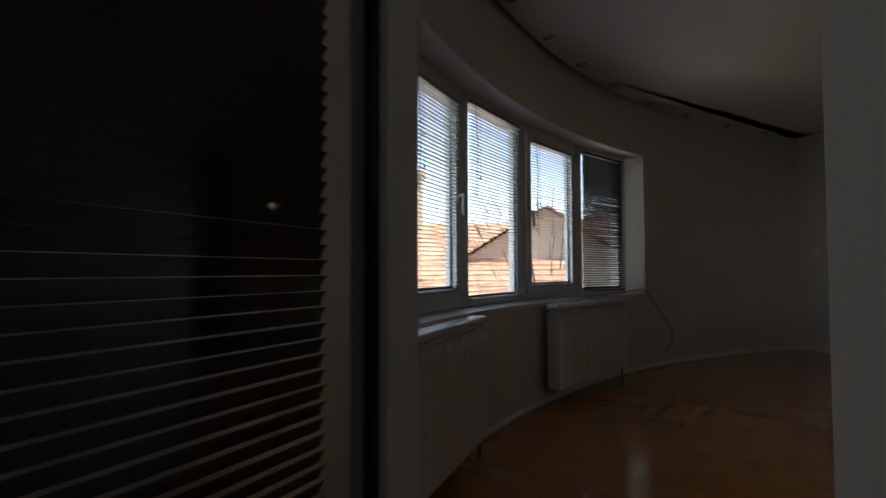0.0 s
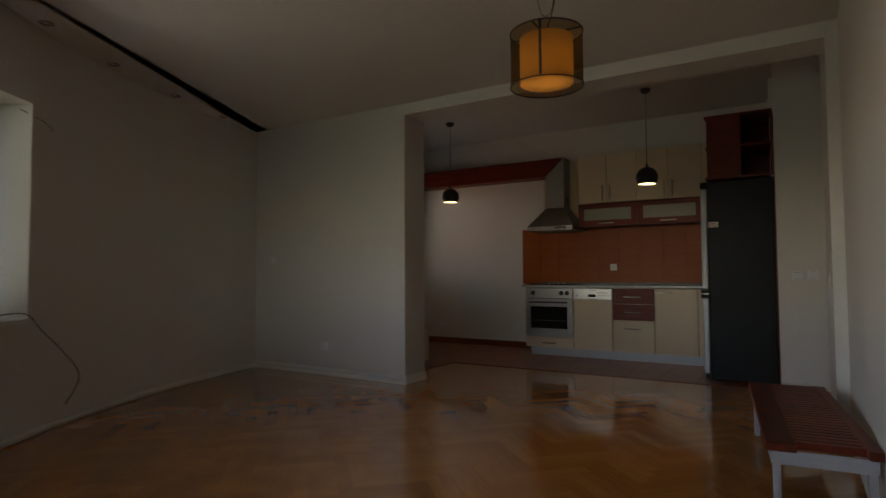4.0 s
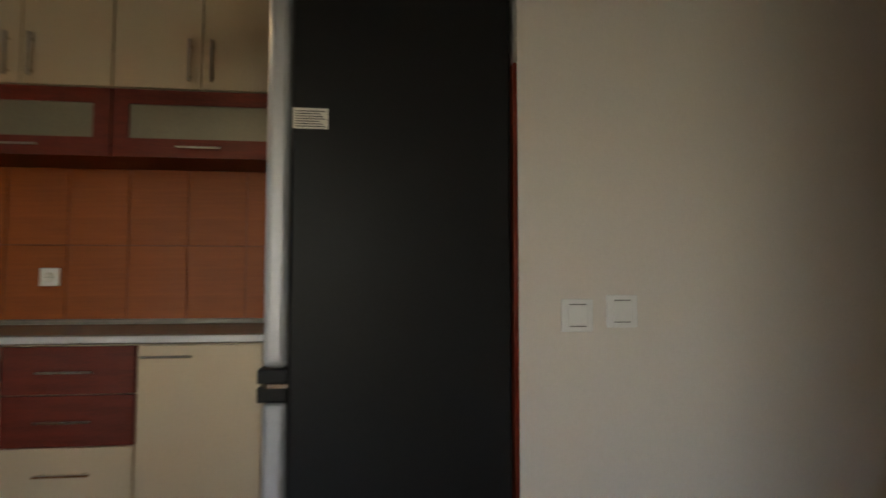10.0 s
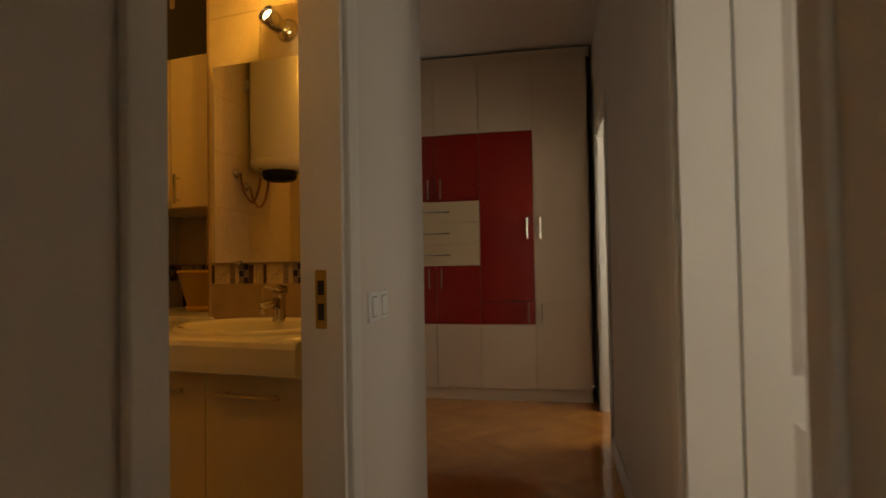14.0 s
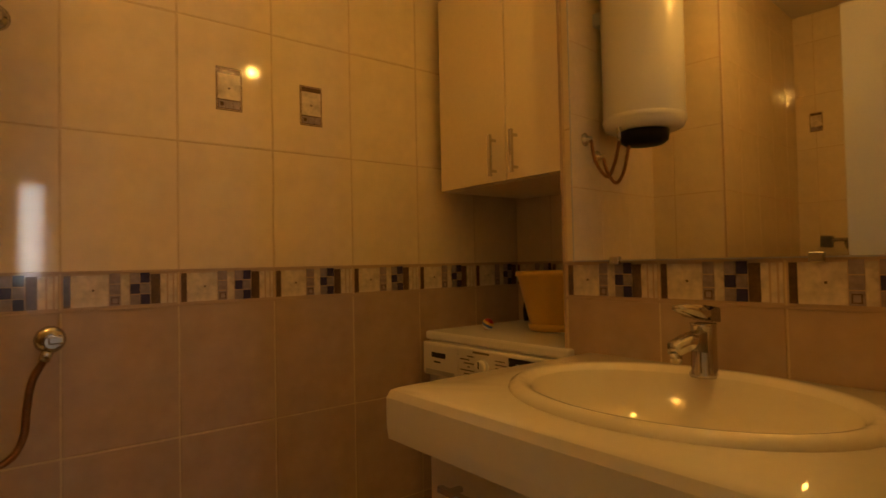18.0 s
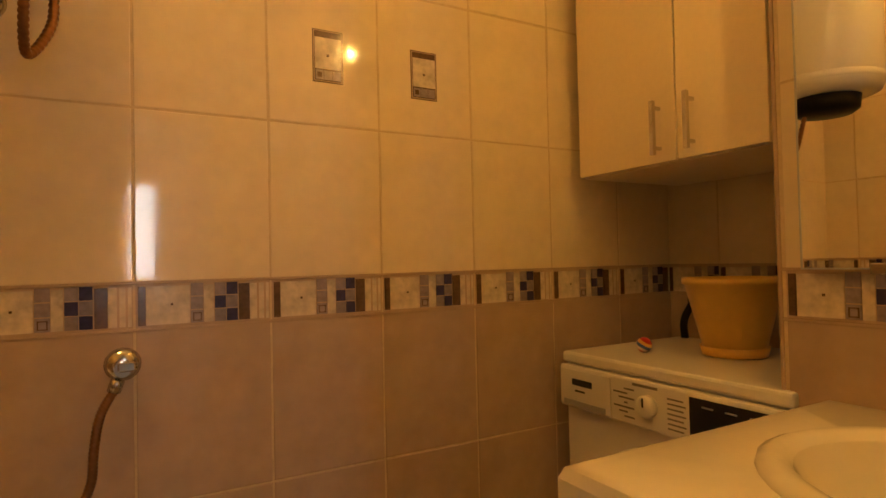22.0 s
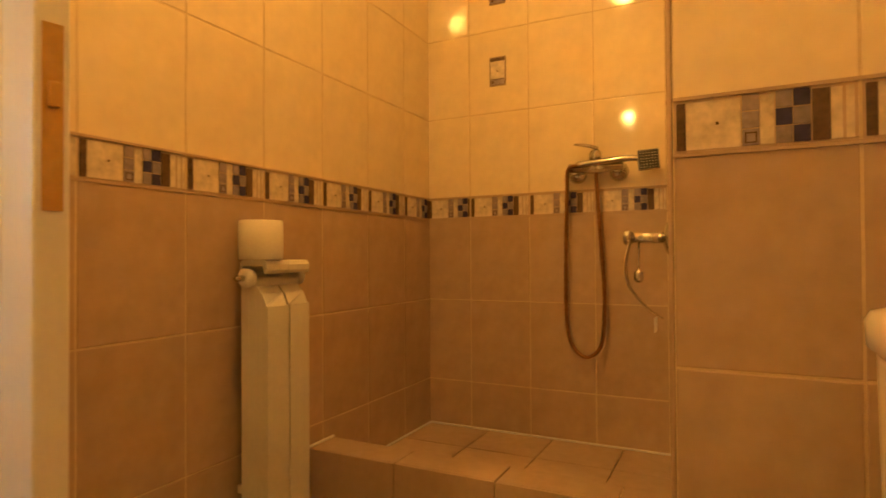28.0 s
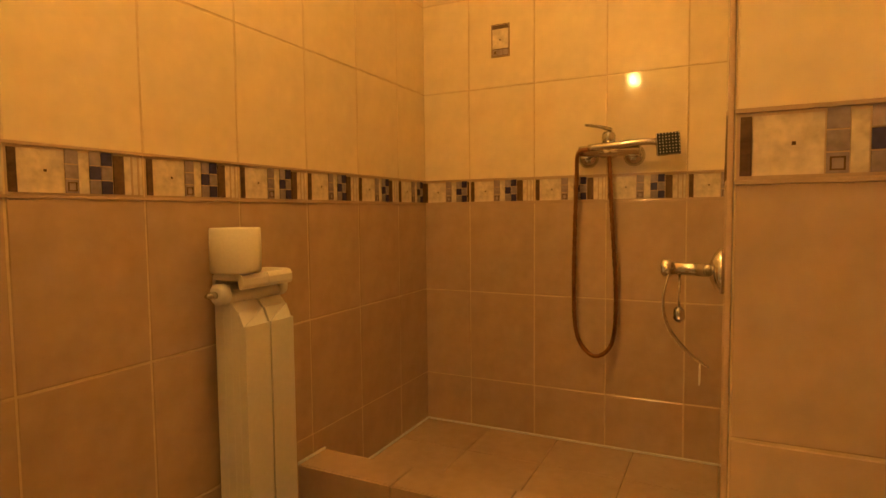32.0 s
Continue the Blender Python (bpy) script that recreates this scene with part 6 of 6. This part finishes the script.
part("base", lathe([(0.11, 0), (0.115, -0.012), (0.105, -0.025)], None, 30, cap=False), CHROME, cl)
part("shade", lathe([(0.105, -0.022), (0.10, -0.05), (0.06, -0.075), (0.002, -0.082)], None, 30, cap=False), emitter("opal_shade", (1, 0.60, 0.22), 0.13), cl)
point_lamp("ceiling_lamp_light", tuple(ROOM @ Vector((1.75, 7.80, 2.47))), 0.385, WARM, 0.06)

# wall cabinet over the washing machine
uc = thing("bath_cabinet", "cream wall cabinet with two doors over the washing machine", "cabinet")
part("body", box(3.302, 8.075, 1.332, 3.68, 8.605, 1.985), BATHCAB, uc)
for y0, y1, hy in ((8.078, 8.288, 8.245), (8.292, 8.603, 8.335)):
    d = part("door", box(3.282, y0, 1.334, 3.3015, y1, 1.983, 0.002), BATHCAB, uc)
    part("handle", boxes([(3.252, hy - 0.005, 1.35, 3.262, hy + 0.005, 1.475), (3.26, hy - 0.004, 1.362, 3.282, hy + 0.004, 1.37), (3.26, hy - 0.004, 1.455, 3.282, hy + 0.004, 1.463)]), CHROME, d)
part("side_strip", box(3.285, 8.04, 1.332, 3.68, 8.073, 1.983), BATHCAB, uc)

sbx = thing("storage_box", "black storage box standing on the bathroom wall cabinet", "box", at=pose(3.33, 8.10, 1.9855))
part("tub", box(0, 0, 0, 0.33, 0.50, 0.30, 0.012, 3), BLACKP, sbx)
part("lid", box(-0.008, -0.008, 0.301, 0.338, 0.508, 0.325, 0.006), BLACKP, sbx)
part("clasp", box(-0.012, 0.20, 0.24, -0.001, 0.23, 0.315, 0.003), CHROME, sbx)

# washing machine
wm = thing("washing_machine", "white front loading washing machine in the niche", "washing machine", at=pose(3.206, 8.308, 0.0))
part("body", box(0.012, -0.298, 0.012, 0.46, 0.298, 0.845, 0.006), WHITE, wm)
part("top", box(0.0, -0.30, 0.846, 0.465, 0.30, 0.874, 0.007), WHITE, wm)
cpn = part("control_panel", box(-0.012, -0.297, 0.735, 0.011, 0.297, 0.842, 0.006), WHITE, wm)
dt = part("detergent_drawer", box(-0.016, 0.115, 0.742, -0.0125, 0.29, 0.835, 0.0015), WHITE, cpn)
part("grip", box(-0.019, 0.13, 0.744, -0.0165, 0.275, 0.758, 0.001), SILVER, dt)
part("badge", boxes([(-0.0168, 0.175, 0.796, -0.0162, 0.245, 0.812), (-0.0168, 0.20, 0.78, -0.0162, 0.235, 0.785)]), BLACKP, dt)
part("programme_knob", lathe([(0.024, 0), (0.024, 0.014), (0.020, 0.018), (0.002, 0.018)], pose(-0.0125, 0.005, 0.79, 0, -90, 0), 24), WHITE, cpn)
part("knob_mark", box(-0.0325, 0.003, 0.79, -0.031, 0.007, 0.81), BLACKP, cpn)
part("printed_marks", boxes([(-0.0132, 0.045 + 0.02 * (i % 2), 0.752 + 0.0105 * i, -0.0126, 0.075 + 0.016 * (i % 3), 0.756 + 0.0105 * i) for i in range(7)] + [(-0.0132, -0.085 - 0.006 * (i % 2), 0.752 + 0.0105 * i, -0.0126, -0.045, 0.7555 + 0.0105 * i) for i in range(7)] + [(-0.0132, -0.02, 0.828, -0.0126, 0.05, 0.834)]), COUNTER, cpn)
dsp = part("display", box(-0.0148, -0.285, 0.748, -0.0126, -0.10, 0.832, 0.001), BLACKG, cpn)
part("display_marks", boxes([(-0.0156, -0.155 - 0.05 * i, 0.815, -0.015, -0.13 - 0.05 * i, 0.818) for i in range(3)] + [(-0.0156, -0.155 - 0.05 * i, 0.762, -0.015, -0.13 - 0.05 * i, 0.765) for i in range(3)]), SILVER, dsp)
drr = part("door_ring", lathe([(0.215, 0), (0.212, 0.018), (0.19, 0.030), (0.165, 0.028), (0.150, 0.016)], pose(0.010, 0.0, 0.475, 0, -90, 0), 40, cap=False), WHITE, wm)
part("door_glass", lathe([(0.152, 0.016), (0.13, 0.022), (0.06, 0.01), (0.002, 0.006)], pose(0.010, 0.0, 0.475, 0, -90, 0), 36, cap=False), BLACKG, drr)
for x in (0.05, 0.42):
    for y in (-0.25, 0.25):
        part("foot", lathe([(0.02, 0), (0.016, 0.013)], pose(x, y, 0), 12), RUBBER, wm)
pt = thing("flower_pot", "empty yellow plastic flower pot on the washing machine", "pot", at=pose(3.48, 8.30, 0.8745))
part("saucer", lathe([(0.060, 0), (0.072, 0.002), (0.078, 0.024), (0.074, 0.024), (0.066, 0.006)], None, 32), YELLOW, pt)
part("pot", lathe([(0.060, 0.007), (0.070, 0.02), (0.108, 0.172), (0.114, 0.174), (0.114, 0.188), (0.108, 0.188), (0.102, 0.17), (0.066, 0.03), (0.002, 0.026)], None, 36), YELLOW, pt)
bl = thing("toy_ball", "small ball striped in red, white and blue", "ball", at=pose(3.35, 8.46, 0.8745 + 0.019))
RB = 0.019
for a, b, mt in ((-90, -50, principled("ball_red", (0.45, 0.02, 0.03), 0.4)), (-50, -20, WHITE), (-20, 5, principled("ball_blue", (0.05, 0.12, 0.35), 0.4)), (5, 30, YELLOW), (30, 90, principled("ball_red_top", (0.45, 0.02, 0.03), 0.4))):
    n = 4
    part("stripe", lathe([(max(0.0003, RB * math.cos(radians(a + (b - a) * i / n))), RB * math.sin(radians(a + (b - a) * i / n))) for i in range(n + 1)], pose(0, 0, 0, 25, 15, 0), 20, cap=False), mt, bl)
wo = thing("washer_outlet", "chrome washing machine valve with a hose on the niche wall", "valve")
part("valve", lathe([(0.022, 0), (0.022, 0.006), (0.012, 0.012), (0.012, 0.04)], pose(NB - 0.009, 8.55, 0.985, 0, -90, 0), 16), CHROME, wo)
part("hose", tube(smooth_path([(3.66, 8.55, 0.98), (3.64, 8.565, 0.93), (3.645, 8.57, 0.88), (3.67, 8.575, 0.80), (3.69, 8.58, 0.6)]), 0.011, 8), GREY, wo)

# toilet
wc = thing("toilet", "cream close-coupled toilet with cistern in the corner", "toilet", at=pose(1.803, 8.65, 0))


def oval(cx, cy, a, b, z, n=32, square=2.0):
    out = []
    for i in range(n):
        t = 2 * math.pi * i / n
        c, s = math.cos(t), math.sin(t)
        out.append(Vector((cx + a * math.copysign(abs(c) ** (2 / square), c), cy + b * math.copysign(abs(s) ** (2 / square), s), z)))
    return out


part("cistern", ring_loft([oval(0, -0.078, 0.138, 0.060, 0.40, square=5), oval(0, -0.078, 0.148, 0.066, 0.46, square=5), oval(0, -0.078, 0.160, 0.070, 0.735, square=5), oval(0, -0.078, 0.160, 0.070, 0.742, square=5)]), CERAMIC, wc)
lid = part("cistern_lid", ring_loft([oval(0, -0.079, 0.162, 0.070, 0.744, square=5), oval(0, -0.079, 0.170, 0.077, 0.750, square=5), oval(0, -0.079, 0.171, 0.078, 0.776, square=5), oval(0, -0.079, 0.166, 0.073, 0.785, square=5), oval(0, -0.079, 0.15, 0.06, 0.788, square=5), oval(0, -0.079, 0.05, 0.02, 0.789, square=3)]), CERAMIC, wc)
part("flush_button", lathe([(0.030, 0.787), (0.030, 0.791), (0.019, 0.793), (0.019, 0.812), (0.016, 0.815), (0.002, 0.815)], pose(-0.02, -0.080, 0), 22), CHROME, lid)
part("pan", ring_loft([oval(0, -0.33, 0.10, 0.17, 0.0), oval(0, -0.33, 0.10, 0.17, 0.10), oval(0, -0.36, 0.13, 0.20, 0.24), oval(0, -0.40, 0.175, 0.215, 0.37), oval(0, -0.40, 0.18, 0.22, 0.405)]), CERAMIC, wc)
part("neck", ring_loft([oval(0, -0.14, 0.10, 0.11, 0.0, square=4), oval(0, -0.14, 0.12, 0.11, 0.25, square=4), oval(0, -0.14, 0.16, 0.12, 0.40, square=4)]), CERAMIC, wc)
part("seat", ring_loft([oval(0, -0.40, 0.186, 0.222, 0.407), oval(0, -0.40, 0.190, 0.226, 0.418), oval(0, -0.40, 0.186, 0.222, 0.428)]), CERAMIC, wc)
part("seat_lid", ring_loft([oval(0, -0.40, 0.186, 0.222, 0.430), oval(0, -0.40, 0.190, 0.226, 0.442), oval(0, -0.40, 0.182, 0.218, 0.456), oval(0, -0.40, 0.14, 0.17, 0.466), oval(0, -0.40, 0.05, 0.06, 0.470)]), CERAMIC, wc)
for x in (-0.07, 0.07):
    part("seat_hinge", lathe([(0.012, -0.018), (0.012, 0.018)], pose(x, -0.185, 0.435, 0, 90, 0), 12), CHROME, wc)


def hose_ribbed(name, pts, r, mat, parent):
    """A braided hose with fine ribs."""
    path = smooth_path(pts, 26)
    n = len(path) - 1
    return part(name, tube(path, lambda k: r * (1.07 if round(k * n) % 3 else 0.86), 10), mat, parent)


cv = thing("cistern_valve", "chrome angle valve with a braided hose to the cistern", "valve")
part("rosette", lathe([(0.030, 0), (0.031, 0.004), (0.024, 0.012), (0.012, 0.016)], pose(2.19, 8.6545, 0.94, 90, 0, 0), 24), CHROME, cv)
part("valve_body", lathe([(0.011, 0), (0.011, 0.045), (0.014, 0.047), (0.014, 0.06)], pose(2.19, 8.645, 0.94, 90, 0, 0), 16), CHROME, cv)
part("valve_handle", boxes([(2.182, 8.575, 0.936, 2.21, 8.588, 0.953)], 0.003), CHROME, cv)
part("outlet_nut", lathe([(0.011, -0.02), (0.012, 0.0), (0.009, 0.004)], pose(2.182, 8.60, 0.918, 0, 20, 0), 8), CHROME, cv)
hose_ribbed("hose", [(2.178, 8.60, 0.905), (2.155, 8.60, 0.86), (2.145, 8.60, 0.80), (2.14, 8.60, 0.745), (2.115, 8.60, 0.70), (2.06, 8.59, 0.69), (1.955, 8.57, 0.70)], 0.0078, COPPER, cv)
part("cistern_nut", lathe([(0.012, 0), (0.014, 0.004), (0.014, 0.02), (0.009, 0.024)], pose(1.952, 8.57, 0.70, 0, 90, 0), 8), CHROME, cv)

# water heater
wh = thing("water_heater", "white cylindrical electric water heater on the wall", "water heater", at=pose(1.90, 8.46, 0))
part("tank", lathe([(0.02, 1.672), (0.13, 1.675), (0.172, 1.69), (0.182, 1.715), (0.182, 2.42), (0.172, 2.45), (0.10, 2.465), (0.002, 2.468)], None, 40), WHITE, wh)
part("lower_ring", lathe([(0.1835, 1.715), (0.1855, 1.72), (0.1855, 1.735), (0.1835, 1.74)], None, 40, cap=False), WHITE, wh)
part("bottom_cap", lathe([(0.02, 1.61), (0.085, 1.615), (0.105, 1.63), (0.11, 1.674)], pose(0.02, -0.01, 0), 28), GREY, wh)
part("wall_bracket", box(-0.1, 0.15, 2.2, 0.1, 0.193, 2.26), SILVER, wh)
for x, r0 in ((-0.03, 0), (0.07, 1)):
    part("nipple", lathe([(0.010, 1.63), (0.010, 1.68)], pose(x + 0.1, 0.03, 0), 12), CHROME, wh)
ro = thing("water_outlets", "two chrome wall rosettes with braided hoses", "valve")
for x in (1.99, 2.09):
    part("rosette", lathe([(0.030, 0), (0.031, 0.004), (0.022, 0.012), (0.012, 0.018), (0.012, 0.035)], pose(x, 8.6545, 1.58 + (x - 1.99) * 0.7, 90, 0, 0), 22), CHROME, ro)
hose_ribbed("hose", [(1.99, 8.62, 1.57), (1.99, 8.60, 1.50), (1.97, 8.57, 1.45), (1.95, 8.54, 1.50), (1.965, 8.50, 1.62)], 0.008, COPPER, ro)
hose_ribbed("hose", [(2.09, 8.62, 1.64), (2.09, 8.60, 1.54), (2.06, 8.56, 1.47), (2.06, 8.52, 1.53), (2.07, 8.49, 1.62)], 0.008, COPPER, ro)

# radiator by the door, with a roll on it
rm = Matrix(((-1, 0, 0, 1.36), (0, -1, 0, 7.268), (0, 0, 1, 0), (0, 0, 0, 1)))
rb = radiator(rm, 2, 0.079, 0.70, 0.14, 0.096, "narrow white aluminium radiator of two sections beside the shower")
tv = thing("radiator_valve", "white thermostatic valve on a brass pipe", "valve")
part("knob", lathe([(0.018, 0), (0.021, 0.006), (0.021, 0.045), (0.015, 0.052)], pose(1.43, 7.31, 0.155), 18), WHITE, tv)
part("body", tube([(1.355, 7.31, 0.165), (1.405, 7.31, 0.15), (1.43, 7.31, 0.13)], 0.012, 10), BRASS, tv)
part("pipe", tube([(1.43, 7.31, 0.155), (1.43, 7.31, 0.0)], 0.011, 10), BRASS, tv)
rl = thing("toilet_roll", "white roll of toilet paper standing on the radiator", "toilet roll", at=pose(1.33, 7.315, 0.8405))
part("paper", lathe([(0.021, 0), (0.052, 0), (0.054, 0.004), (0.055, 0.05), (0.054, 0.094), (0.052, 0.098), (0.021, 0.098), (0.021, 0.0)], None, 32, cap=False), PAPER, rl)
part("core", lathe([(0.0205, 0.001), (0.0205, 0.097)], None, 20, cap=False), surface("card", (0.35, 0.27, 0.18), 0.9), rl)

# shower mixer, hand shower, hose
sm = thing("shower_mixer", "chrome shower mixer with hand shower and looped hose", "shower")
for y in (7.865, 8.015):
    part("rosette", lathe([(0.034, 0), (0.035, 0.005), (0.026, 0.02), (0.014, 0.026)], pose(BW + 0.0085, y, 1.15, 0, 90, 0), 24), CHROME, sm)
    part("connector", lathe([(0.013, 0), (0.013, 0.05)], pose(BW + 0.02, y, 1.155, 0, 90, 0), 14), CHROME, sm)
part("body", lathe([(0.012, -0.10), (0.019, -0.096), (0.020, -0.03), (0.024, -0.02), (0.024, 0.02), (0.020, 0.03), (0.019, 0.096), (0.012, 0.10)], pose(BW + 0.06, 7.94, 1.165, 90, 0, 0), 20), CHROME, sm)
part("cartridge", lathe([(0.022, 0), (0.022, 0.035), (0.018, 0.045), (0.004, 0.048)], pose(BW + 0.062, 7.94, 1.18), 18), CHROME, sm)
part("lever", ring_loft([[Vector((BW + 0.05 + a, 7.95, z)) for a, z in ((0, 1.225), (0.026, 1.225), (0.026, 1.238), (0, 1.238))], [Vector((BW + 0.054 + a, 7.91, z)) for a, z in ((0, 1.24), (0.02, 1.24), (0.02, 1.25), (0, 1.25))], [Vector((BW + 0.058 + a, 7.865, z)) for a, z in ((0, 1.25), (0.014, 1.25), (0.014, 1.256), (0, 1.256))]]), CHROME, sm)
hs_ = part("hand_shower", tube(smooth_path([(BW + 0.085, 7.88, 1.175), (BW + 0.09, 7.98, 1.18), (BW + 0.085, 8.06, 1.185), (BW + 0.08, 8.10, 1.18)]), 0.011, 10), CHROME, sm)
hmx = Matrix.Translation((BW + 0.085, 8.125, 1.175)) @ pose(0, 0, 0, 4, 0, 12)
part("shower_head", moved(box(-0.012, -0.036, -0.036, 0.006, 0.036, 0.036, 0.004), hmx), CHROME, hs_)
part("face", moved(box(0.0062, -0.033, -0.033, 0.0085, 0.033, 0.033, 0.001), hmx), BLACKP, hs_)
part("nozzles", moved(boxes([(0.0086, -0.0275 + 0.0095 * i, -0.0275 + 0.0095 * j, 0.0098, -0.0245 + 0.0095 * i, -0.0245 + 0.0095 * j) for i in range(7) for j in range(7)]), hmx), WHITE, hs_)
hose_ribbed("hose", [(BW + 0.085, 7.885, 1.172), (BW + 0.08, 7.845, 1.16), (BW + 0.06, 7.835, 1.08), (BW + 0.045, 7.825, 0.85), (BW + 0.045, 7.825, 0.62), (BW + 0.05, 7.845, 0.52), (BW + 0.055, 7.90, 0.475), (BW + 0.055, 7.955, 0.53), (BW + 0.05, 7.965, 0.70), (BW + 0.05, 7.95, 0.95), (BW + 0.06, 7.942, 1.145)], 0.0072, COPPER, sm)

# roll holder on the partition
rh = thing("roll_holder", "chrome toilet roll holder on a round base, empty", "holder")
HX, HZ = 1.315, 0.875
part("base", lathe([(0.034, 0), (0.035, 0.006), (0.026, 0.014), (0.012, 0.02)], pose(HX, PY - 0.0085, HZ, 90, 0, 0), 26), CHROME, rh)
part("post", tube([(HX, PY - 0.02, HZ), (HX, PY - 0.085, HZ + 0.002)], 0.010, 12), CHROME, rh)
part("cap", lathe([(0.012, 0), (0.014, 0.003), (0.014, 0.012), (0.010, 0.015)], pose(HX, PY - 0.082, HZ + 0.002, 90, 0, 0), 16), CHROME, rh)
cover = smooth_path([(HX, PY - 0.085, HZ), (HX + 0.005, PY - 0.094, HZ - 0.05), (HX + 0.012, PY - 0.085, HZ - 0.09), (HX + 0.02, PY - 0.055, HZ - 0.125), (HX + 0.028, PY - 0.028, HZ - 0.142)])
part("cover", ring_loft([[p + Vector((dx * math.sin(math.pi * (0.2 + 0.75 * k / (len(cover) - 1))), dy, 0)) for dx, dy in ((-0.016, 0), (0.016, 0), (0.016, 0.0022), (-0.016, 0.0022))] for k, p in enumerate(cover)]), CHROME, rh)
part("drop", lathe([(0.002, 0.0), (0.008, -0.006), (0.009, -0.02), (0.003, -0.026)], pose(HX + 0.006, PY - 0.07, HZ - 0.055), 12), CHROME, rh)
part("chain", tube([(HX, PY - 0.07, HZ - 0.008), (HX + 0.006, PY - 0.07, HZ - 0.056)], 0.0018, 6), CHROME, rh)
part("paper_scrap", boxes([(HX + 0.015, PY - 0.04, HZ - 0.165, HX + 0.045, PY - 0.038, HZ - 0.14)]), PAPER, rh)

ROOM = Matrix.Identity(4)
setting("threshold", box(BXL, CN - 0.01, -0.01, BXR, 7.24, 0.005, 0.003), CHERRY_H, "low wooden threshold of the bathroom door", "threshold")

# ---- floors in pieces ----
kf = setting("floor_kitchen", boxes([(KW, 6.938, -0.011, 0.085, KN, 0.0008), (KW, 5.93, -0.011, -3.134, 6.938, 0.0008)]), KGROUT, "dark terracotta tiles of the kitchen floor", "floor")
me_k = mesh_of("tile", box(0, 0, -0.0055, 0.327, 0.327, 0.003, 0.0015, 1), KTILE)
me_half = mesh_of("tile", box(0, 0, -0.0055, 0.0855, 0.327, 0.003, 0.0015, 1), KTILE)
for i in range(1, 16):
    for j in range(8):
        x0, y0 = 0.41 - (i + 1) * 0.3305, 6.945 + (j - 3) * 0.3305
        if j < 3 and i < 10 or x0 < KW - 0.32:
            continue
        o = new("tile", me_half if j < 3 and i == 10 else me_k)
        o.parent, o.location = kf, (x0, y0, 0)
setting("trim_floor_border", boxes([(-3.13, 6.932, -0.006, 0.085, 6.9445, 0.0045), (-3.1385, 5.94, -0.006, -3.1305, 6.9445, 0.0045), (0.0775, 6.9445, -0.006, 0.085, 7.13, 0.0045)]), CHERRY_H, "thin strip between parquet and tiles", "trim")

fp = setting("floor_parquet", boxes([(-4.6, 0.3, -0.0115, 0.6, 5.6, -0.0105), (-3.13, 5.6, -0.0115, 0.62, CN, -0.0105), (0.62, CS - 0.2, -0.0115, 6.2, CN, -0.0105)]), PARQ_JOINT, "glossy oak parquet laid in herringbone", "floor")
PL, PW = 0.42, 0.07


def cut(points, limit):
    """What is left of an outline south of the line y = limit."""
    out = []
    for (ax, ay), (bx, by) in zip(points, points[1:] + points[:1]):
        if ay <= limit:
            out.append((ax, ay))
        if (ay <= limit) != (by <= limit):
            k = (limit - ay) / (by - ay)
            out.append((ax + (bx - ax) * k, limit))
    return out


def plank(bm, cx, cy, ang, limit=99.0):
    h, w, c = PL / 2 - 0.0001, PW / 2 - 0.0001, 0.0005
    ca, sa = math.cos(ang), math.sin(ang)
    rings = []
    for a, b, z in ((h, w, -0.010), (h, w, -0.0001), (h - c, w - c, 0.0)):
        points = cut([(cx + x * ca - y * sa, cy + x * sa + y * ca) for x, y in ((-a, -b), (a, -b), (a, b), (-a, b))], limit)
        rings.append([bm.verts.new((x, y, z)) for x, y in points])
    n = min(len(r) for r in rings)
    if n < 3 or max(len(r) for r in rings) > n:
        return
    for p, q in zip(rings, rings[1:]):
        for i in range(n):
            bm.faces.new((p[i], p[(i + 1) % n], q[(i + 1) % n], q[i]))
    bm.faces.new(rings[2])


def on_parquet(x, y):
    for (ax, ay), (bx, by) in ((HING, JAMB), (JAMB, (1.95, 1.1))):
        if (bx - ax) * (y - ay) - (by - ay) * (x - ax) < 0.02 and y < by and x > 0.5:
            return False
    if 0.5 < x < 6.2:
        return CS - 0.25 < y < 7.93 and (y < CN + 0.05 or x > 3.3) or (x < 2.0 and -1.2 < y < 2.3)
    return math.hypot(x - CX, y - CY) < RAD + 0.1 and x <= 0.5 and -0.9 < y < 7.3 and not (x < -3.3 and y > 5.75)


bmp = bmesh.new()
plank(bmp, 0, 0, 0)
me_p = mesh_of("plank", bmp, PARQ)
me_p.polygons.foreach_set("use_smooth", [False] * len(me_p.polygons))
far = bmesh.new()
q = math.radians(45)
placed = 0
for a in range(-170, 171):
    for b in range(-30, 31):
        for kind, (lx, ly, an) in enumerate(((PL / 2, PW / 2, 0.0), (PL + PW / 2, PW - PL / 2, math.pi / 2))):
            hx_, hy_ = a * PW + b * PL + lx, a * PW - b * PL + ly
            x, y = hx_ * math.cos(q) - hy_ * math.sin(q) - 1.0, hx_ * math.sin(q) + hy_ * math.cos(q) + 3.5
            if not on_parquet(x, y):
                continue
            if y > 6.9 and x < 3.2:
                plank(far, x, y, an + q, CN + 0.005)
            elif placed < 300 and -1.5 < x < 0.42 and 3.0 < y < 6.72:
                o = new("plank", me_p)
                o.parent, o.location, o.rotation_euler = fp, (x, y, 0), (0, 0, an + q)
                placed += 1
            else:
                plank(far, x, y, an + q)
planks = tagged(part("planks", far, PARQ_J, fp), kind="stuff")
planks.data.polygons.foreach_set("use_smooth", [False] * len(planks.data.polygons))
